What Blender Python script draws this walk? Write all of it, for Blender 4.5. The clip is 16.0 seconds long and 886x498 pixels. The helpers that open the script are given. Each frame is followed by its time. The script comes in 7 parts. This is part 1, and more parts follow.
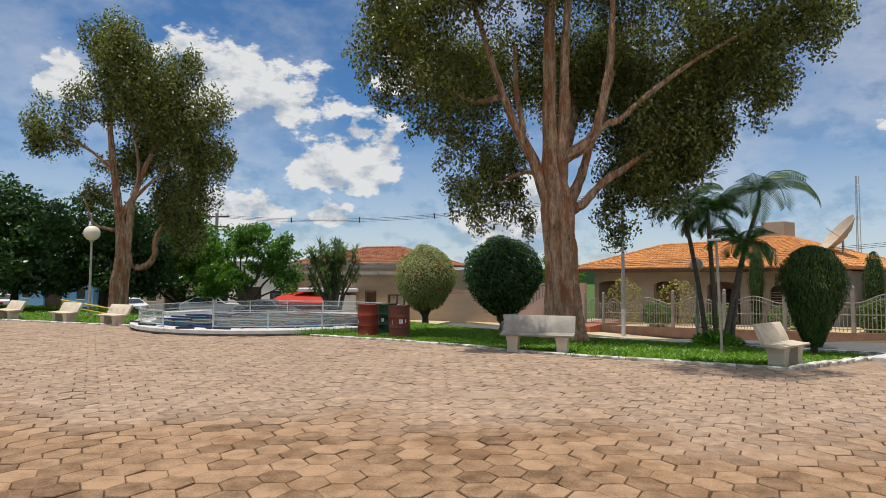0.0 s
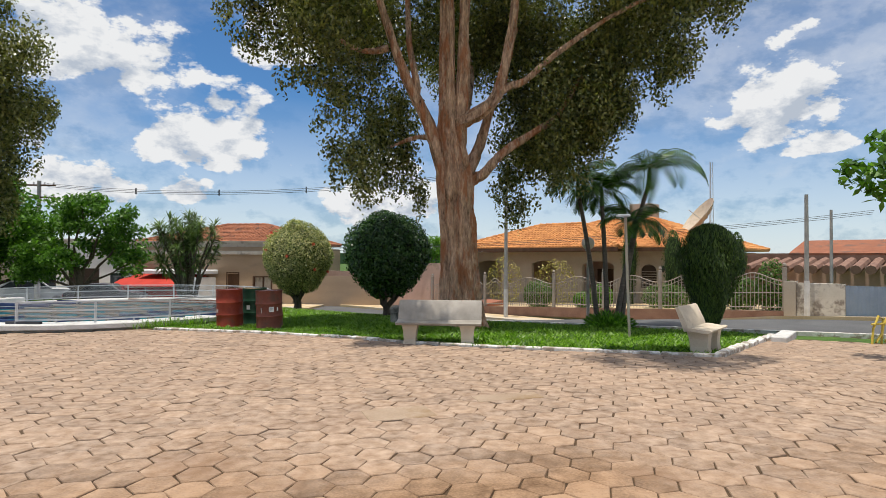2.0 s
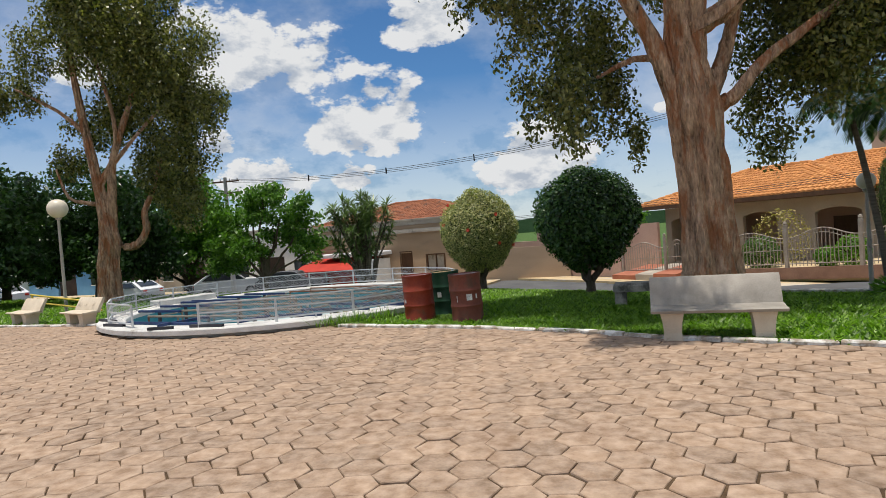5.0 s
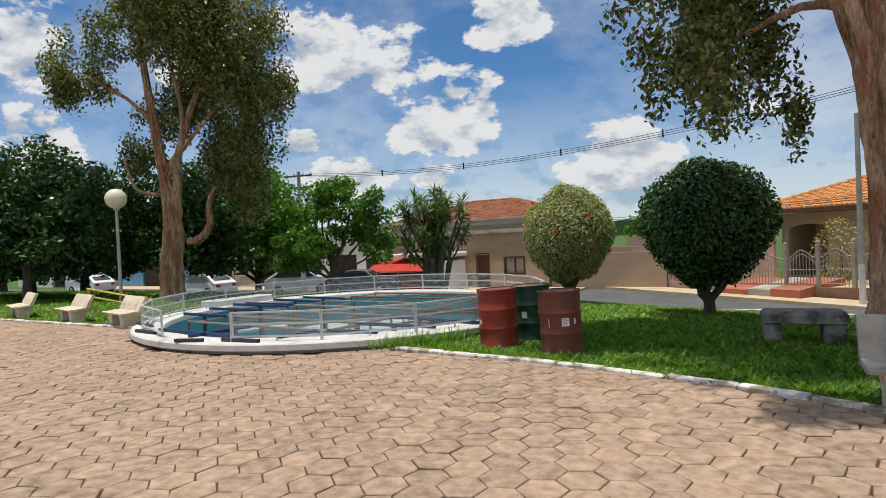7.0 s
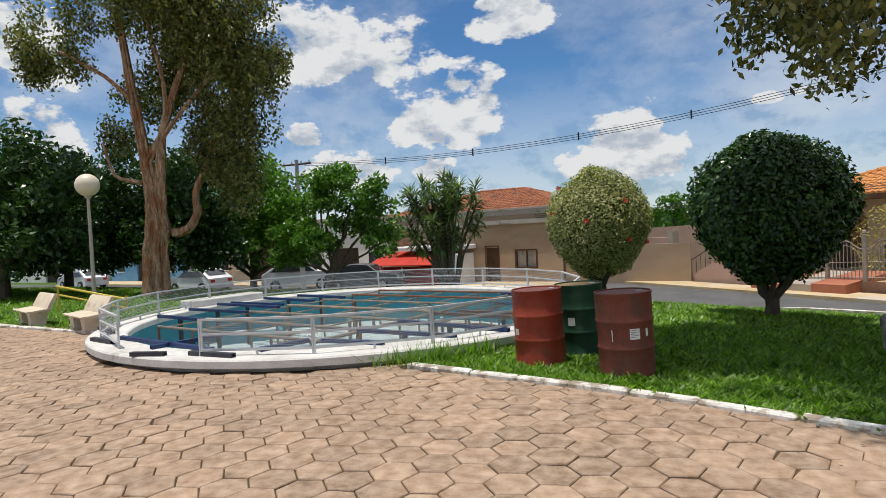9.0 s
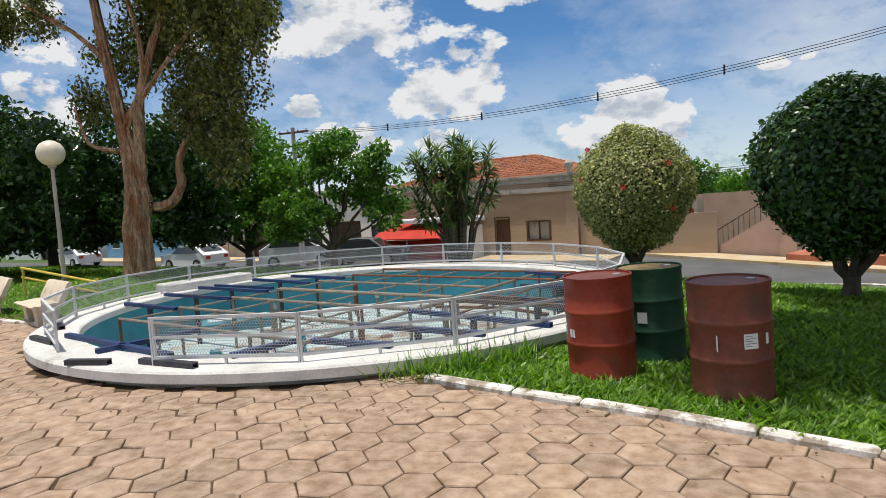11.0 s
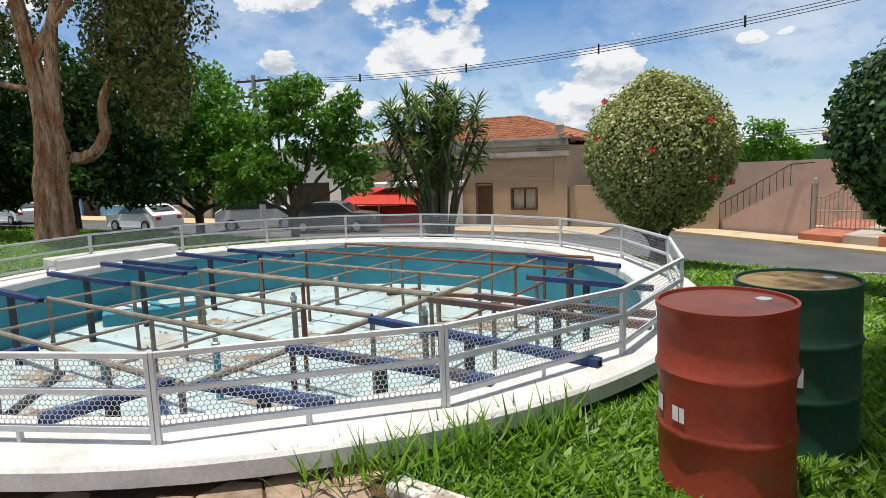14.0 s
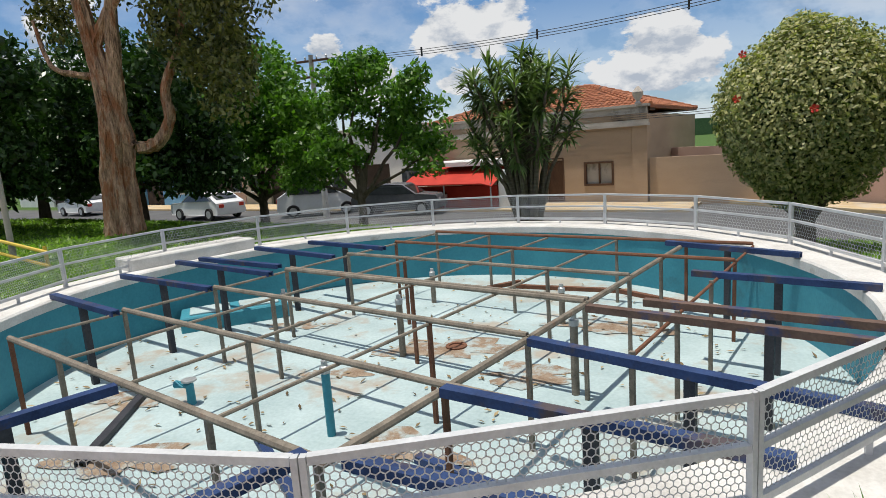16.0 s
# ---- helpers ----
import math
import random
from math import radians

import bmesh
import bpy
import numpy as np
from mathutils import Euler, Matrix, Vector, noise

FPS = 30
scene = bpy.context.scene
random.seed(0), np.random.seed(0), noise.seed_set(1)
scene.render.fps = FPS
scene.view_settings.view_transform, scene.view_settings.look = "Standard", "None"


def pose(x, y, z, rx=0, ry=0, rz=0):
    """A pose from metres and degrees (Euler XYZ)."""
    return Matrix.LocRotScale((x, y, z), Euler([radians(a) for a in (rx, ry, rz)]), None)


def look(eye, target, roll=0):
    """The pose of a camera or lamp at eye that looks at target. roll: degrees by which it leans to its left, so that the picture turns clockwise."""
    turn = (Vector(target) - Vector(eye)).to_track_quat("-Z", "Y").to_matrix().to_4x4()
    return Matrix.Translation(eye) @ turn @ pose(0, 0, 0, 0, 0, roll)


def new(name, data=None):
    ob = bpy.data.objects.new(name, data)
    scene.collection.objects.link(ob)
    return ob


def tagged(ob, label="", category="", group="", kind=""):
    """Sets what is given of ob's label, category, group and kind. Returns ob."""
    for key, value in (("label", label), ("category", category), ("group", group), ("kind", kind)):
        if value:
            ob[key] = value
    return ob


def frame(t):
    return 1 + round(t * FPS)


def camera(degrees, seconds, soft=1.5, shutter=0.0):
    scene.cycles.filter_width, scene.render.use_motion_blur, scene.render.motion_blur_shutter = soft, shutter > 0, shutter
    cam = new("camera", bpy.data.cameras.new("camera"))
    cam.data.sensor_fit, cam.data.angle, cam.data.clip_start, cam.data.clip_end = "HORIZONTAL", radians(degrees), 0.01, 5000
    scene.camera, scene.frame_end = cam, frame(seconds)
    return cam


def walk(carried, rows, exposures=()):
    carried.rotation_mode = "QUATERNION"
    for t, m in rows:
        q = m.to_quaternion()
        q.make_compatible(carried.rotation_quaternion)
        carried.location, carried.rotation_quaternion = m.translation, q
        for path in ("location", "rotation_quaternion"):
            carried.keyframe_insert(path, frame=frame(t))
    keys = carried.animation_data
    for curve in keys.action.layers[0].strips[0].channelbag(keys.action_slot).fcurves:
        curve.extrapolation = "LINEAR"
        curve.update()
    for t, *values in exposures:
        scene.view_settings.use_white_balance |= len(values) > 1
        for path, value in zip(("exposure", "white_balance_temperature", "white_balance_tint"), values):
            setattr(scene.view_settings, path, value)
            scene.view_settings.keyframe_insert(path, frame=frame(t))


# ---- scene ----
cam = camera(74.0, 16.0, soft=0.6)
PATH = [
    (0, (1.409, 0.706, 1.594), (1.16, 2.688, 1.696), 0.4),
    (0.5, (1.282, 1.273, 1.603), (1.127, 3.265, 1.696), 0.2),
    (1, (1.109, 1.799, 1.605), (1.152, 3.797, 1.671), 0.4),
    (1.5, (1.029, 2.303, 1.558), (1.197, 4.295, 1.616), 0.6),
    (2, (0.86, 2.846, 1.568), (1.053, 4.836, 1.606), 0.3),
    (2.5, (0.7, 3.382, 1.551), (0.906, 5.371, 1.564), 0.3),
    (3, (0.54, 3.997, 1.528), (0.647, 5.994, 1.527), 0.3),
    (3.5, (0.313, 4.502, 1.518), (0.301, 6.502, 1.496), -0.2),
    (4, (0.173, 4.974, 1.54), (0.099, 6.971, 1.479), -1.0),
    (4.5, (-0.036, 5.396, 1.614), (-0.241, 7.384, 1.549), -2.2),
    (4.7, (-0.126, 5.548, 1.6), (-0.401, 7.528, 1.542), -3.4),
    (6.8, (-0.774, 7.984, 1.66), (-1.347, 9.9, 1.622), -2.7),
    (7, (-0.83, 8.173, 1.65), (-1.426, 10.082, 1.617), -2.7),
    (7.5, (-1.095, 8.534, 1.631), (-1.72, 10.434, 1.599), -3.6),
    (8, (-1.311, 8.931, 1.613), (-1.925, 10.834, 1.58), -3.1),
    (8.2, (-1.394, 9.146, 1.58), (-2.002, 11.051, 1.543), -2.7),
    (10.3, (-2.237, 11.009, 1.59), (-2.835, 12.915, 1.489), -3.3),
    (10.5, (-2.352, 11.147, 1.608), (-2.961, 13.049, 1.499), -3.3),
    (11, (-2.428, 11.622, 1.558), (-3.045, 13.519, 1.408), -3.5),
    (11.5, (-2.558, 12.058, 1.567), (-3.177, 13.951, 1.377), -4.2),
    (12, (-2.687, 12.455, 1.568), (-3.278, 14.355, 1.363), -3.8),
    (12.5, (-2.767, 12.893, 1.547), (-3.333, 14.798, 1.323), -3.7),
    (13, (-2.896, 13.272, 1.532), (-3.472, 15.173, 1.293), -3.8),
    (13.5, (-3.079, 13.616, 1.525), (-3.644, 15.518, 1.276), -2.4),
    (14, (-3.266, 14.049, 1.498), (-3.801, 15.957, 1.225), -1.8),
    (14.5, (-3.656, 14.336, 1.481), (-4.245, 16.224, 1.18), -1.8),
    (15, (-4.019, 14.522, 1.498), (-4.686, 16.384, 1.206), -2.1),
    (15.5, (-4.224, 14.825, 1.48), (-4.921, 16.671, 1.154), -2.8),
    (16, (-4.422, 15.003, 1.508), (-5.118, 16.848, 1.171), -4.0),
]
walk(cam, [(t, look(eye, target, roll)) for t, eye, target, roll in PATH], exposures=((0, -0.26), (0.7, -0.14), (1.5, -0.07), (2.5, -0.07), (3.5, -0.1), (4.5, -0.2), (8, -0.22), (10.5, -0.17), (12.5, 0.0), (14, 0.03), (16, -0.2)))

# ---- light ----
SUN = Vector((-0.12, -0.07, 0.99)).normalized()
sun = new("sun", bpy.data.lights.new("sun", "SUN"))
sun.data.energy, sun.data.angle, sun.data.color = 4.8, radians(0.6), (1.0, 0.94, 0.84)
sun.matrix_world = look(SUN * 60, (0, 0, 0))


CLOUDS = [(-29.0, 16.2, 6.2, 8.0), (-40.5, 15.2, 2.6, 4.6), (-20.6, 15.6, 5.2, 7.4), (-16.0, 10.0, 8.0, 6.6), (-26.5, 5.4, 5.8, 4.2), (-18.0, 5.6, 2.6, 2.6), (-16.0, 8.3, 1.3, 1.3),
          (35.0, 12.0, 7.0, 9.0), (38.0, 9.4, 4.0, 2.4), (-0.5, 5.2, 6.8, 6.6), (-51.0, 14.4, 4.2, 7.0), (-52.0, 8.2, 5.0, 6.0), (-30.0, 9.2, 2.4, 2.2), (11.8, 9.7, 1.5, 1.1), (14.2, 10.0, 1.2, 0.9), (-10.0, 19.0, 5.0, 5.5)]


def make_world():
    w = bpy.data.worlds.new("world")
    w.use_nodes = True
    scene.world = w
    nt = w.node_tree
    nd, ln = nt.nodes, nt.links
    nd.clear()
    out = nd.new("ShaderNodeOutputWorld")
    bg = nd.new("ShaderNodeBackground")
    sky = nd.new("ShaderNodeTexSky")
    sky.sky_type, sky.sun_disc = "NISHITA", False
    sky.sun_elevation = math.asin(SUN.z)
    sky.sun_rotation = math.atan2(SUN.x, SUN.y)
    sky.altitude, sky.air_density, sky.dust_density, sky.ozone_density = 400, 1.0, 0.3, 2.0
    tc = nd.new("ShaderNodeTexCoord")
    sep = nd.new("ShaderNodeSeparateXYZ")
    ln.new(tc.outputs["Generated"], sep.inputs[0])

    def noise_at(lift, scale, detail, rough=0.55):
        mp = nd.new("ShaderNodeMapping")
        mp.inputs["Location"].default_value = (2.35, 5.15, 0.40 + lift)
        mp.inputs["Scale"].default_value = (1.0, 1.0, 1.75)
        ln.new(tc.outputs["Generated"], mp.inputs[0])
        n = nd.new("ShaderNodeTexNoise")
        n.inputs["Scale"].default_value, n.inputs["Detail"].default_value, n.inputs["Roughness"].default_value = scale, detail, rough
        ln.new(mp.outputs[0], n.inputs["Vector"])
        return n.outputs["Fac"]
    body = noise_at(0, 5.2, 9.0)

    def calc(op, a, b=None, c=None):
        m = nd.new("ShaderNodeMath"); m.operation = op
        for k, v in enumerate((a, b, c)):
            if v is None:
                continue
            if isinstance(v, (int, float)):
                m.inputs[k].default_value = v
            else:
                ln.new(v, m.inputs[k])
        return m.outputs[0]

    def span(v, lo, hi, to=1.0):
        m = nd.new("ShaderNodeMapRange")
        m.inputs["From Min"].default_value, m.inputs["From Max"].default_value, m.inputs["To Max"].default_value = lo, hi, to
        ln.new(v, m.inputs["Value"])
        return m.outputs[0]
    # cumulus heaps with flat bases: bearing, height of the base, half width and height of the heap, in degrees
    east = calc("MULTIPLY", calc("ARCTAN2", sep.outputs["X"], sep.outputs["Y"]), 57.296)
    high = calc("MULTIPLY", calc("ARCSINE", sep.outputs["Z"]), 57.296)
    heap = None
    for bearing, base, half, tall in CLOUDS:
        u = calc("MULTIPLY_ADD", east, 1 / half, -bearing / half)
        v = calc("MULTIPLY_ADD", high, 1 / tall, -base / tall)
        v = calc("MAXIMUM", v, calc("MULTIPLY", v, -2.6))
        d = calc("SUBTRACT", 1.0, calc("MULTIPLY_ADD", u, u, calc("MULTIPLY", v, v)))
        heap = d if heap is None else calc("MAXIMUM", heap, d)
    heap = calc("MAXIMUM", heap, -1.0)
    lumps = noise_at(5.3, 5.0, 3.0)
    puff, puff_above = noise_at(1.7, 11.0, 9.0, 0.6), noise_at(1.745, 11.0, 9.0, 0.6)
    rag = calc("ADD", calc("MULTIPLY_ADD", puff, 3.6, -2.28), calc("MULTIPLY_ADD", lumps, 1.6, -0.8))
    full = calc("ADD", heap, rag)
    near_view = span(full, -0.02, 0.22)
    # away from those heaps the same kind of clouds go on at random
    beyond = calc("MAXIMUM", span(high, 25.0, 29.0), span(calc("ABSOLUTE", calc("ADD", east, 7.0)), 52.0, 58.0))
    cover = calc("MAXIMUM", near_view, calc("MULTIPLY", span(body, 0.485, 0.53), beyond))
    # thin high veil, and haze low over the horizon
    vr = nd.new("ShaderNodeMapRange")
    vr.inputs["From Min"].default_value, vr.inputs["From Max"].default_value = 0.44, 0.72
    vr.inputs["To Max"].default_value = 0.58
    ln.new(calc("ADD", noise_at(3.0, 2.2, 7.0, 0.62), span(east, -14.0, 34.0, 0.13)), vr.inputs["Value"])
    hz = nd.new("ShaderNodeMapRange")
    hz.inputs["From Min"].default_value, hz.inputs["From Max"].default_value = 0.0, 0.26
    hz.inputs["To Min"].default_value, hz.inputs["To Max"].default_value = 0.74, 0.0
    ln.new(sep.outputs["Z"], hz.inputs["Value"])
    mx = nd.new("ShaderNodeMath"); mx.operation = "MAXIMUM"
    ln.new(vr.outputs[0], mx.inputs[0]); ln.new(hz.outputs[0], mx.inputs[1])
    al = nd.new("ShaderNodeMath"); al.operation = "MAXIMUM"
    ln.new(cover, al.inputs[0]); ln.new(mx.outputs[0], al.inputs[1])
    # lit tops and grey undersides of the clouds
    df = nd.new("ShaderNodeMath"); df.operation = "SUBTRACT"
    ln.new(puff, df.inputs[0]); ln.new(calc("MULTIPLY_ADD", full, 0.035, puff_above), df.inputs[1])
    cr = nd.new("ShaderNodeMapRange")
    cr.inputs["From Min"].default_value, cr.inputs["From Max"].default_value = -0.12, 0.03
    ln.new(df.outputs[0], cr.inputs["Value"])
    cm = nd.new("ShaderNodeMix"); cm.data_type = "RGBA"
    cm.inputs[6].default_value, cm.inputs[7].default_value = (5.0, 5.6, 6.5, 1), (8.8, 8.9, 9.0, 1)
    ln.new(cr.outputs[0], cm.inputs[0])
    tint = nd.new("ShaderNodeMix"); tint.data_type = "RGBA"; tint.blend_type = "MULTIPLY"
    tint.inputs[0].default_value = 1.0
    tint.inputs[7].default_value = (0.58, 0.93, 1.20, 1)
    ln.new(sky.outputs[0], tint.inputs[6])
    mix = nd.new("ShaderNodeMix"); mix.data_type = "RGBA"
    ln.new(al.outputs[0], mix.inputs[0]); ln.new(tint.outputs[2], mix.inputs[6]); ln.new(cm.outputs[2], mix.inputs[7])
    ln.new(mix.outputs[2], bg.inputs["Color"])
    bg.inputs["Strength"].default_value = 0.10
    ln.new(bg.outputs[0], out.inputs[0])


make_world()


# ---- materials ----
def material(name, dark, light, scale=4.0, fine=40.0, rough=0.8, bump=0.3, metal=0.0, spread=0.0, stain=None, stain_scale=1.2, stain_at=0.58, spec=0.3, depth=0.01, stretch=(1, 1, 1)):
    """Two-scale noise colour with grain and relief; spread varies pieces; stain lays patches of a second colour."""
    m = bpy.data.materials.new(name)
    m.use_nodes = True
    nt = m.node_tree
    nd, ln = nt.nodes, nt.links
    bs = nd["Principled BSDF"]
    tc = nd.new("ShaderNodeNewGeometry")
    mp = nd.new("ShaderNodeMapping"); mp.inputs["Scale"].default_value = stretch
    ln.new(tc.outputs["Position"], mp.inputs[0])
    n1 = nd.new("ShaderNodeTexNoise"); n1.inputs["Scale"].default_value, n1.inputs["Detail"].default_value = scale, 4.0
    n2 = nd.new("ShaderNodeTexNoise"); n2.inputs["Scale"].default_value, n2.inputs["Detail"].default_value = fine, 3.0
    for n in (n1, n2):
        ln.new(mp.outputs[0], n.inputs["Vector"])
    ad = nd.new("ShaderNodeMath"); ad.operation = "MULTIPLY_ADD"; ad.inputs[1].default_value = 0.45
    ln.new(n2.outputs["Fac"], ad.inputs[0])
    half = nd.new("ShaderNodeMath"); half.operation = "MULTIPLY"; half.inputs[1].default_value = 0.75
    ln.new(n1.outputs["Fac"], half.inputs[0]); ln.new(half.outputs[0], ad.inputs[2])
    last = ad.outputs[0]
    if spread:
        oi = nd.new("ShaderNodeObjectInfo")
        sm = nd.new("ShaderNodeMath"); sm.operation = "ADD"
        ln.new(oi.outputs["Random"], sm.inputs[0]); ln.new(tc.outputs["Random Per Island"], sm.inputs[1])
        fr = nd.new("ShaderNodeMath"); fr.operation = "FRACT"; ln.new(sm.outputs[0], fr.inputs[0])
        ma = nd.new("ShaderNodeMath"); ma.operation = "MULTIPLY_ADD"
        ma.inputs[1].default_value = spread
        sub = nd.new("ShaderNodeMath"); sub.operation = "SUBTRACT"; sub.inputs[1].default_value = 0.5
        ln.new(fr.outputs[0], sub.inputs[0]); ln.new(sub.outputs[0], ma.inputs[0]); ln.new(last, ma.inputs[2])
        last = ma.outputs[0]
    rp = nd.new("ShaderNodeValToRGB")
    rp.color_ramp.elements[0].position, rp.color_ramp.elements[1].position = 0.34, 0.80
    rp.color_ramp.elements[0].color, rp.color_ramp.elements[1].color = (*dark, 1), (*light, 1)
    ln.new(last, rp.inputs[0])
    col = rp.outputs[0]
    if stain:
        n3 = nd.new("ShaderNodeTexNoise"); n3.inputs["Scale"].default_value, n3.inputs["Detail"].default_value, n3.inputs["Roughness"].default_value = stain_scale, 7.0, 0.65
        ln.new(mp.outputs[0], n3.inputs["Vector"])
        sr = nd.new("ShaderNodeMapRange")
        sr.inputs["From Min"].default_value, sr.inputs["From Max"].default_value, sr.inputs["To Max"].default_value = stain_at, stain_at + 0.10, 0.85
        ln.new(n3.outputs["Fac"], sr.inputs["Value"])
        mx = nd.new("ShaderNodeMix"); mx.data_type = "RGBA"
        ln.new(sr.outputs[0], mx.inputs[0]); ln.new(col, mx.inputs[6]); mx.inputs[7].default_value = (*stain, 1)
        col = mx.outputs[2]
    ln.new(col, bs.inputs["Base Color"])
    bs.inputs["Roughness"].default_value, bs.inputs["Metallic"].default_value = rough, metal
    bs.inputs["Specular IOR Level"].default_value = spec
    if bump:
        bp = nd.new("ShaderNodeBump"); bp.inputs["Strength"].default_value, bp.inputs["Distance"].default_value = bump, depth
        ln.new(ad.outputs[0], bp.inputs["Height"]); ln.new(bp.outputs[0], bs.inputs["Normal"])
    return m


def leaf_material(name, dark, light, shine=0.45, through_light=0.25, spread=1.0):
    m = bpy.data.materials.new(name)
    m.use_nodes = True
    nt = m.node_tree
    nd, ln = nt.nodes, nt.links
    bs = nd["Principled BSDF"]
    g = nd.new("ShaderNodeNewGeometry")
    rp = nd.new("ShaderNodeValToRGB")
    rp.color_ramp.elements[0].color, rp.color_ramp.elements[1].color = (*dark, 1), (*light, 1)
    ln.new(g.outputs["Random Per Island"], rp.inputs[0])
    ln.new(rp.outputs[0], bs.inputs["Base Color"])
    bs.inputs["Roughness"].default_value = shine
    bs.inputs["Specular IOR Level"].default_value = 0.35
    tr = nd.new("ShaderNodeBsdfTranslucent")
    br = nd.new("ShaderNodeMix"); br.data_type = "RGBA"; br.blend_type = "MULTIPLY"; br.inputs[0].default_value = 1.0
    br.inputs[7].default_value = (1.5, 1.9, 0.6, 1)
    ln.new(rp.outputs[0], br.inputs[6]); ln.new(br.outputs[2], tr.inputs["Color"])
    mx = nd.new("ShaderNodeMixShader"); mx.inputs[0].default_value = through_light
    ln.new(bs.outputs[0], mx.inputs[1]); ln.new(tr.outputs[0], mx.inputs[2])
    ln.new(mx.outputs[0], nd["Material Output"].inputs["Surface"])
    return m


PAVER = material("paver", (0.13, 0.073, 0.037), (0.39, 0.245, 0.145), 5.0, 46, 0.9, 1.0, spread=0.34, stain=(0.22, 0.12, 0.06), stain_scale=0.9, stain_at=0.53, depth=0.014)


def bleach(m, y0, y1, pale):
    """Sun-bleached, foot-worn middle of the square: paler than the earth-stained side by the entrance."""
    nd, ln = m.node_tree.nodes, m.node_tree.links
    bs = nd["Principled BSDF"]
    old = bs.inputs["Base Color"].links[0].from_socket
    g = nd.new("ShaderNodeNewGeometry")
    sep = nd.new("ShaderNodeSeparateXYZ"); ln.new(g.outputs["Position"], sep.inputs[0])
    n = nd.new("ShaderNodeTexNoise"); n.inputs["Scale"].default_value, n.inputs["Detail"].default_value = 0.35, 6.0
    ln.new(g.outputs["Position"], n.inputs["Vector"])
    ad = nd.new("ShaderNodeMath"); ad.operation = "MULTIPLY_ADD"; ad.inputs[1].default_value = 7.0
    ln.new(n.outputs["Fac"], ad.inputs[0]); ln.new(sep.outputs["Y"], ad.inputs[2])
    r = nd.new("ShaderNodeMapRange"); r.inputs["From Min"].default_value, r.inputs["From Max"].default_value = y0 + 3.5, y1 + 3.5
    r.inputs["To Max"].default_value = 0.5
    ln.new(ad.outputs[0], r.inputs["Value"])
    mul = nd.new("ShaderNodeMix"); mul.data_type = "RGBA"; mul.blend_type = "MIX"
    n2 = nd.new("ShaderNodeTexNoise"); n2.inputs["Scale"].default_value, n2.inputs["Detail"].default_value = 9.0, 10.0
    ln.new(g.outputs["Position"], n2.inputs["Vector"])
    rp = nd.new("ShaderNodeValToRGB")
    rp.color_ramp.elements[0].position, rp.color_ramp.elements[1].position = 0.32, 0.66
    rp.color_ramp.elements[0].color, rp.color_ramp.elements[1].color = (pale[0] * 0.42, pale[1] * 0.38, pale[2] * 0.35, 1), (*pale, 1)
    ln.new(n2.outputs["Fac"], rp.inputs[0])
    ln.new(r.outputs[0], mul.inputs[0]); ln.new(old, mul.inputs[6]); ln.new(rp.outputs[0], mul.inputs[7])
    ln.new(mul.outputs[2], bs.inputs["Base Color"])


bleach(PAVER, 6.4, 8.0, (0.56, 0.445, 0.355))
JOINT = material("joint_soil", (0.035, 0.021, 0.011), (0.12, 0.075, 0.040), 5, 60, 0.95, 0.6)
GRASS = leaf_material("grass", (0.028, 0.085, 0.006), (0.23, 0.38, 0.045), 0.42, 0.35)
LAWN = material("lawn", (0.016, 0.045, 0.006), (0.085, 0.16, 0.02), 2.2, 38, 0.9, 0.8, depth=0.03)
WHITEWASH = material("whitewash", (0.45, 0.435, 0.41), (0.70, 0.69, 0.67), 3, 50, 0.75, 0.35, stain=(0.32, 0.29, 0.25), stain_scale=1.7, stain_at=0.62)
KERB = material("kerb_paint", (0.50, 0.47, 0.42), (0.82, 0.80, 0.76), 5, 50, 0.85, 0.6, spread=0.3, stain=(0.25, 0.19, 0.13), stain_scale=4.5, stain_at=0.47)
POOL_BLUE = material("pool_paint", (0.035, 0.20, 0.27), (0.06, 0.30, 0.38), 2, 30, 0.6, 0.2, stain=(0.05, 0.16, 0.20), stain_scale=0.9, stain_at=0.6)
POOL_FLOOR = material("pool_floor", (0.29, 0.385, 0.40), (0.46, 0.565, 0.575), 1.7, 30, 0.8, 0.35, stain=(0.37, 0.32, 0.26), stain_scale=1.1, stain_at=0.54)
FENCE_PAINT = material("fence_paint", (0.44, 0.45, 0.46), (0.62, 0.63, 0.64), 6, 60, 0.5, 0.15)
PIPE = material("weathered_pipe", (0.11, 0.095, 0.075), (0.29, 0.25, 0.20), 7, 60, 0.7, 0.4, stain=(0.22, 0.12, 0.07), stain_scale=4, stain_at=0.6)
RUST_PIPE = material("rusty_steel", (0.10, 0.045, 0.025), (0.22, 0.10, 0.06), 6, 60, 0.8, 0.4)
BLUE_STEEL = material("blue_steel", (0.013, 0.024, 0.07), (0.031, 0.064, 0.175), 5, 50, 0.55, 0.3, stain=(0.09, 0.065, 0.055), stain_scale=3, stain_at=0.55)
RUST_BLUE = material("rusty_blue_steel", (0.075, 0.045, 0.035), (0.17, 0.11, 0.085), 4, 45, 0.7, 0.4, stain=(0.03, 0.055, 0.14), stain_scale=3.2, stain_at=0.53)
BLACK_STEEL = material("dark_steel", (0.02, 0.022, 0.03), (0.06, 0.06, 0.07), 6, 60, 0.6, 0.3)
DRUM_RED = material("drum_red", (0.17, 0.022, 0.012), (0.27, 0.045, 0.02), 3, 30, 0.42, 0.25, stain=(0.14, 0.055, 0.03), stain_scale=3.0, stain_at=0.60)
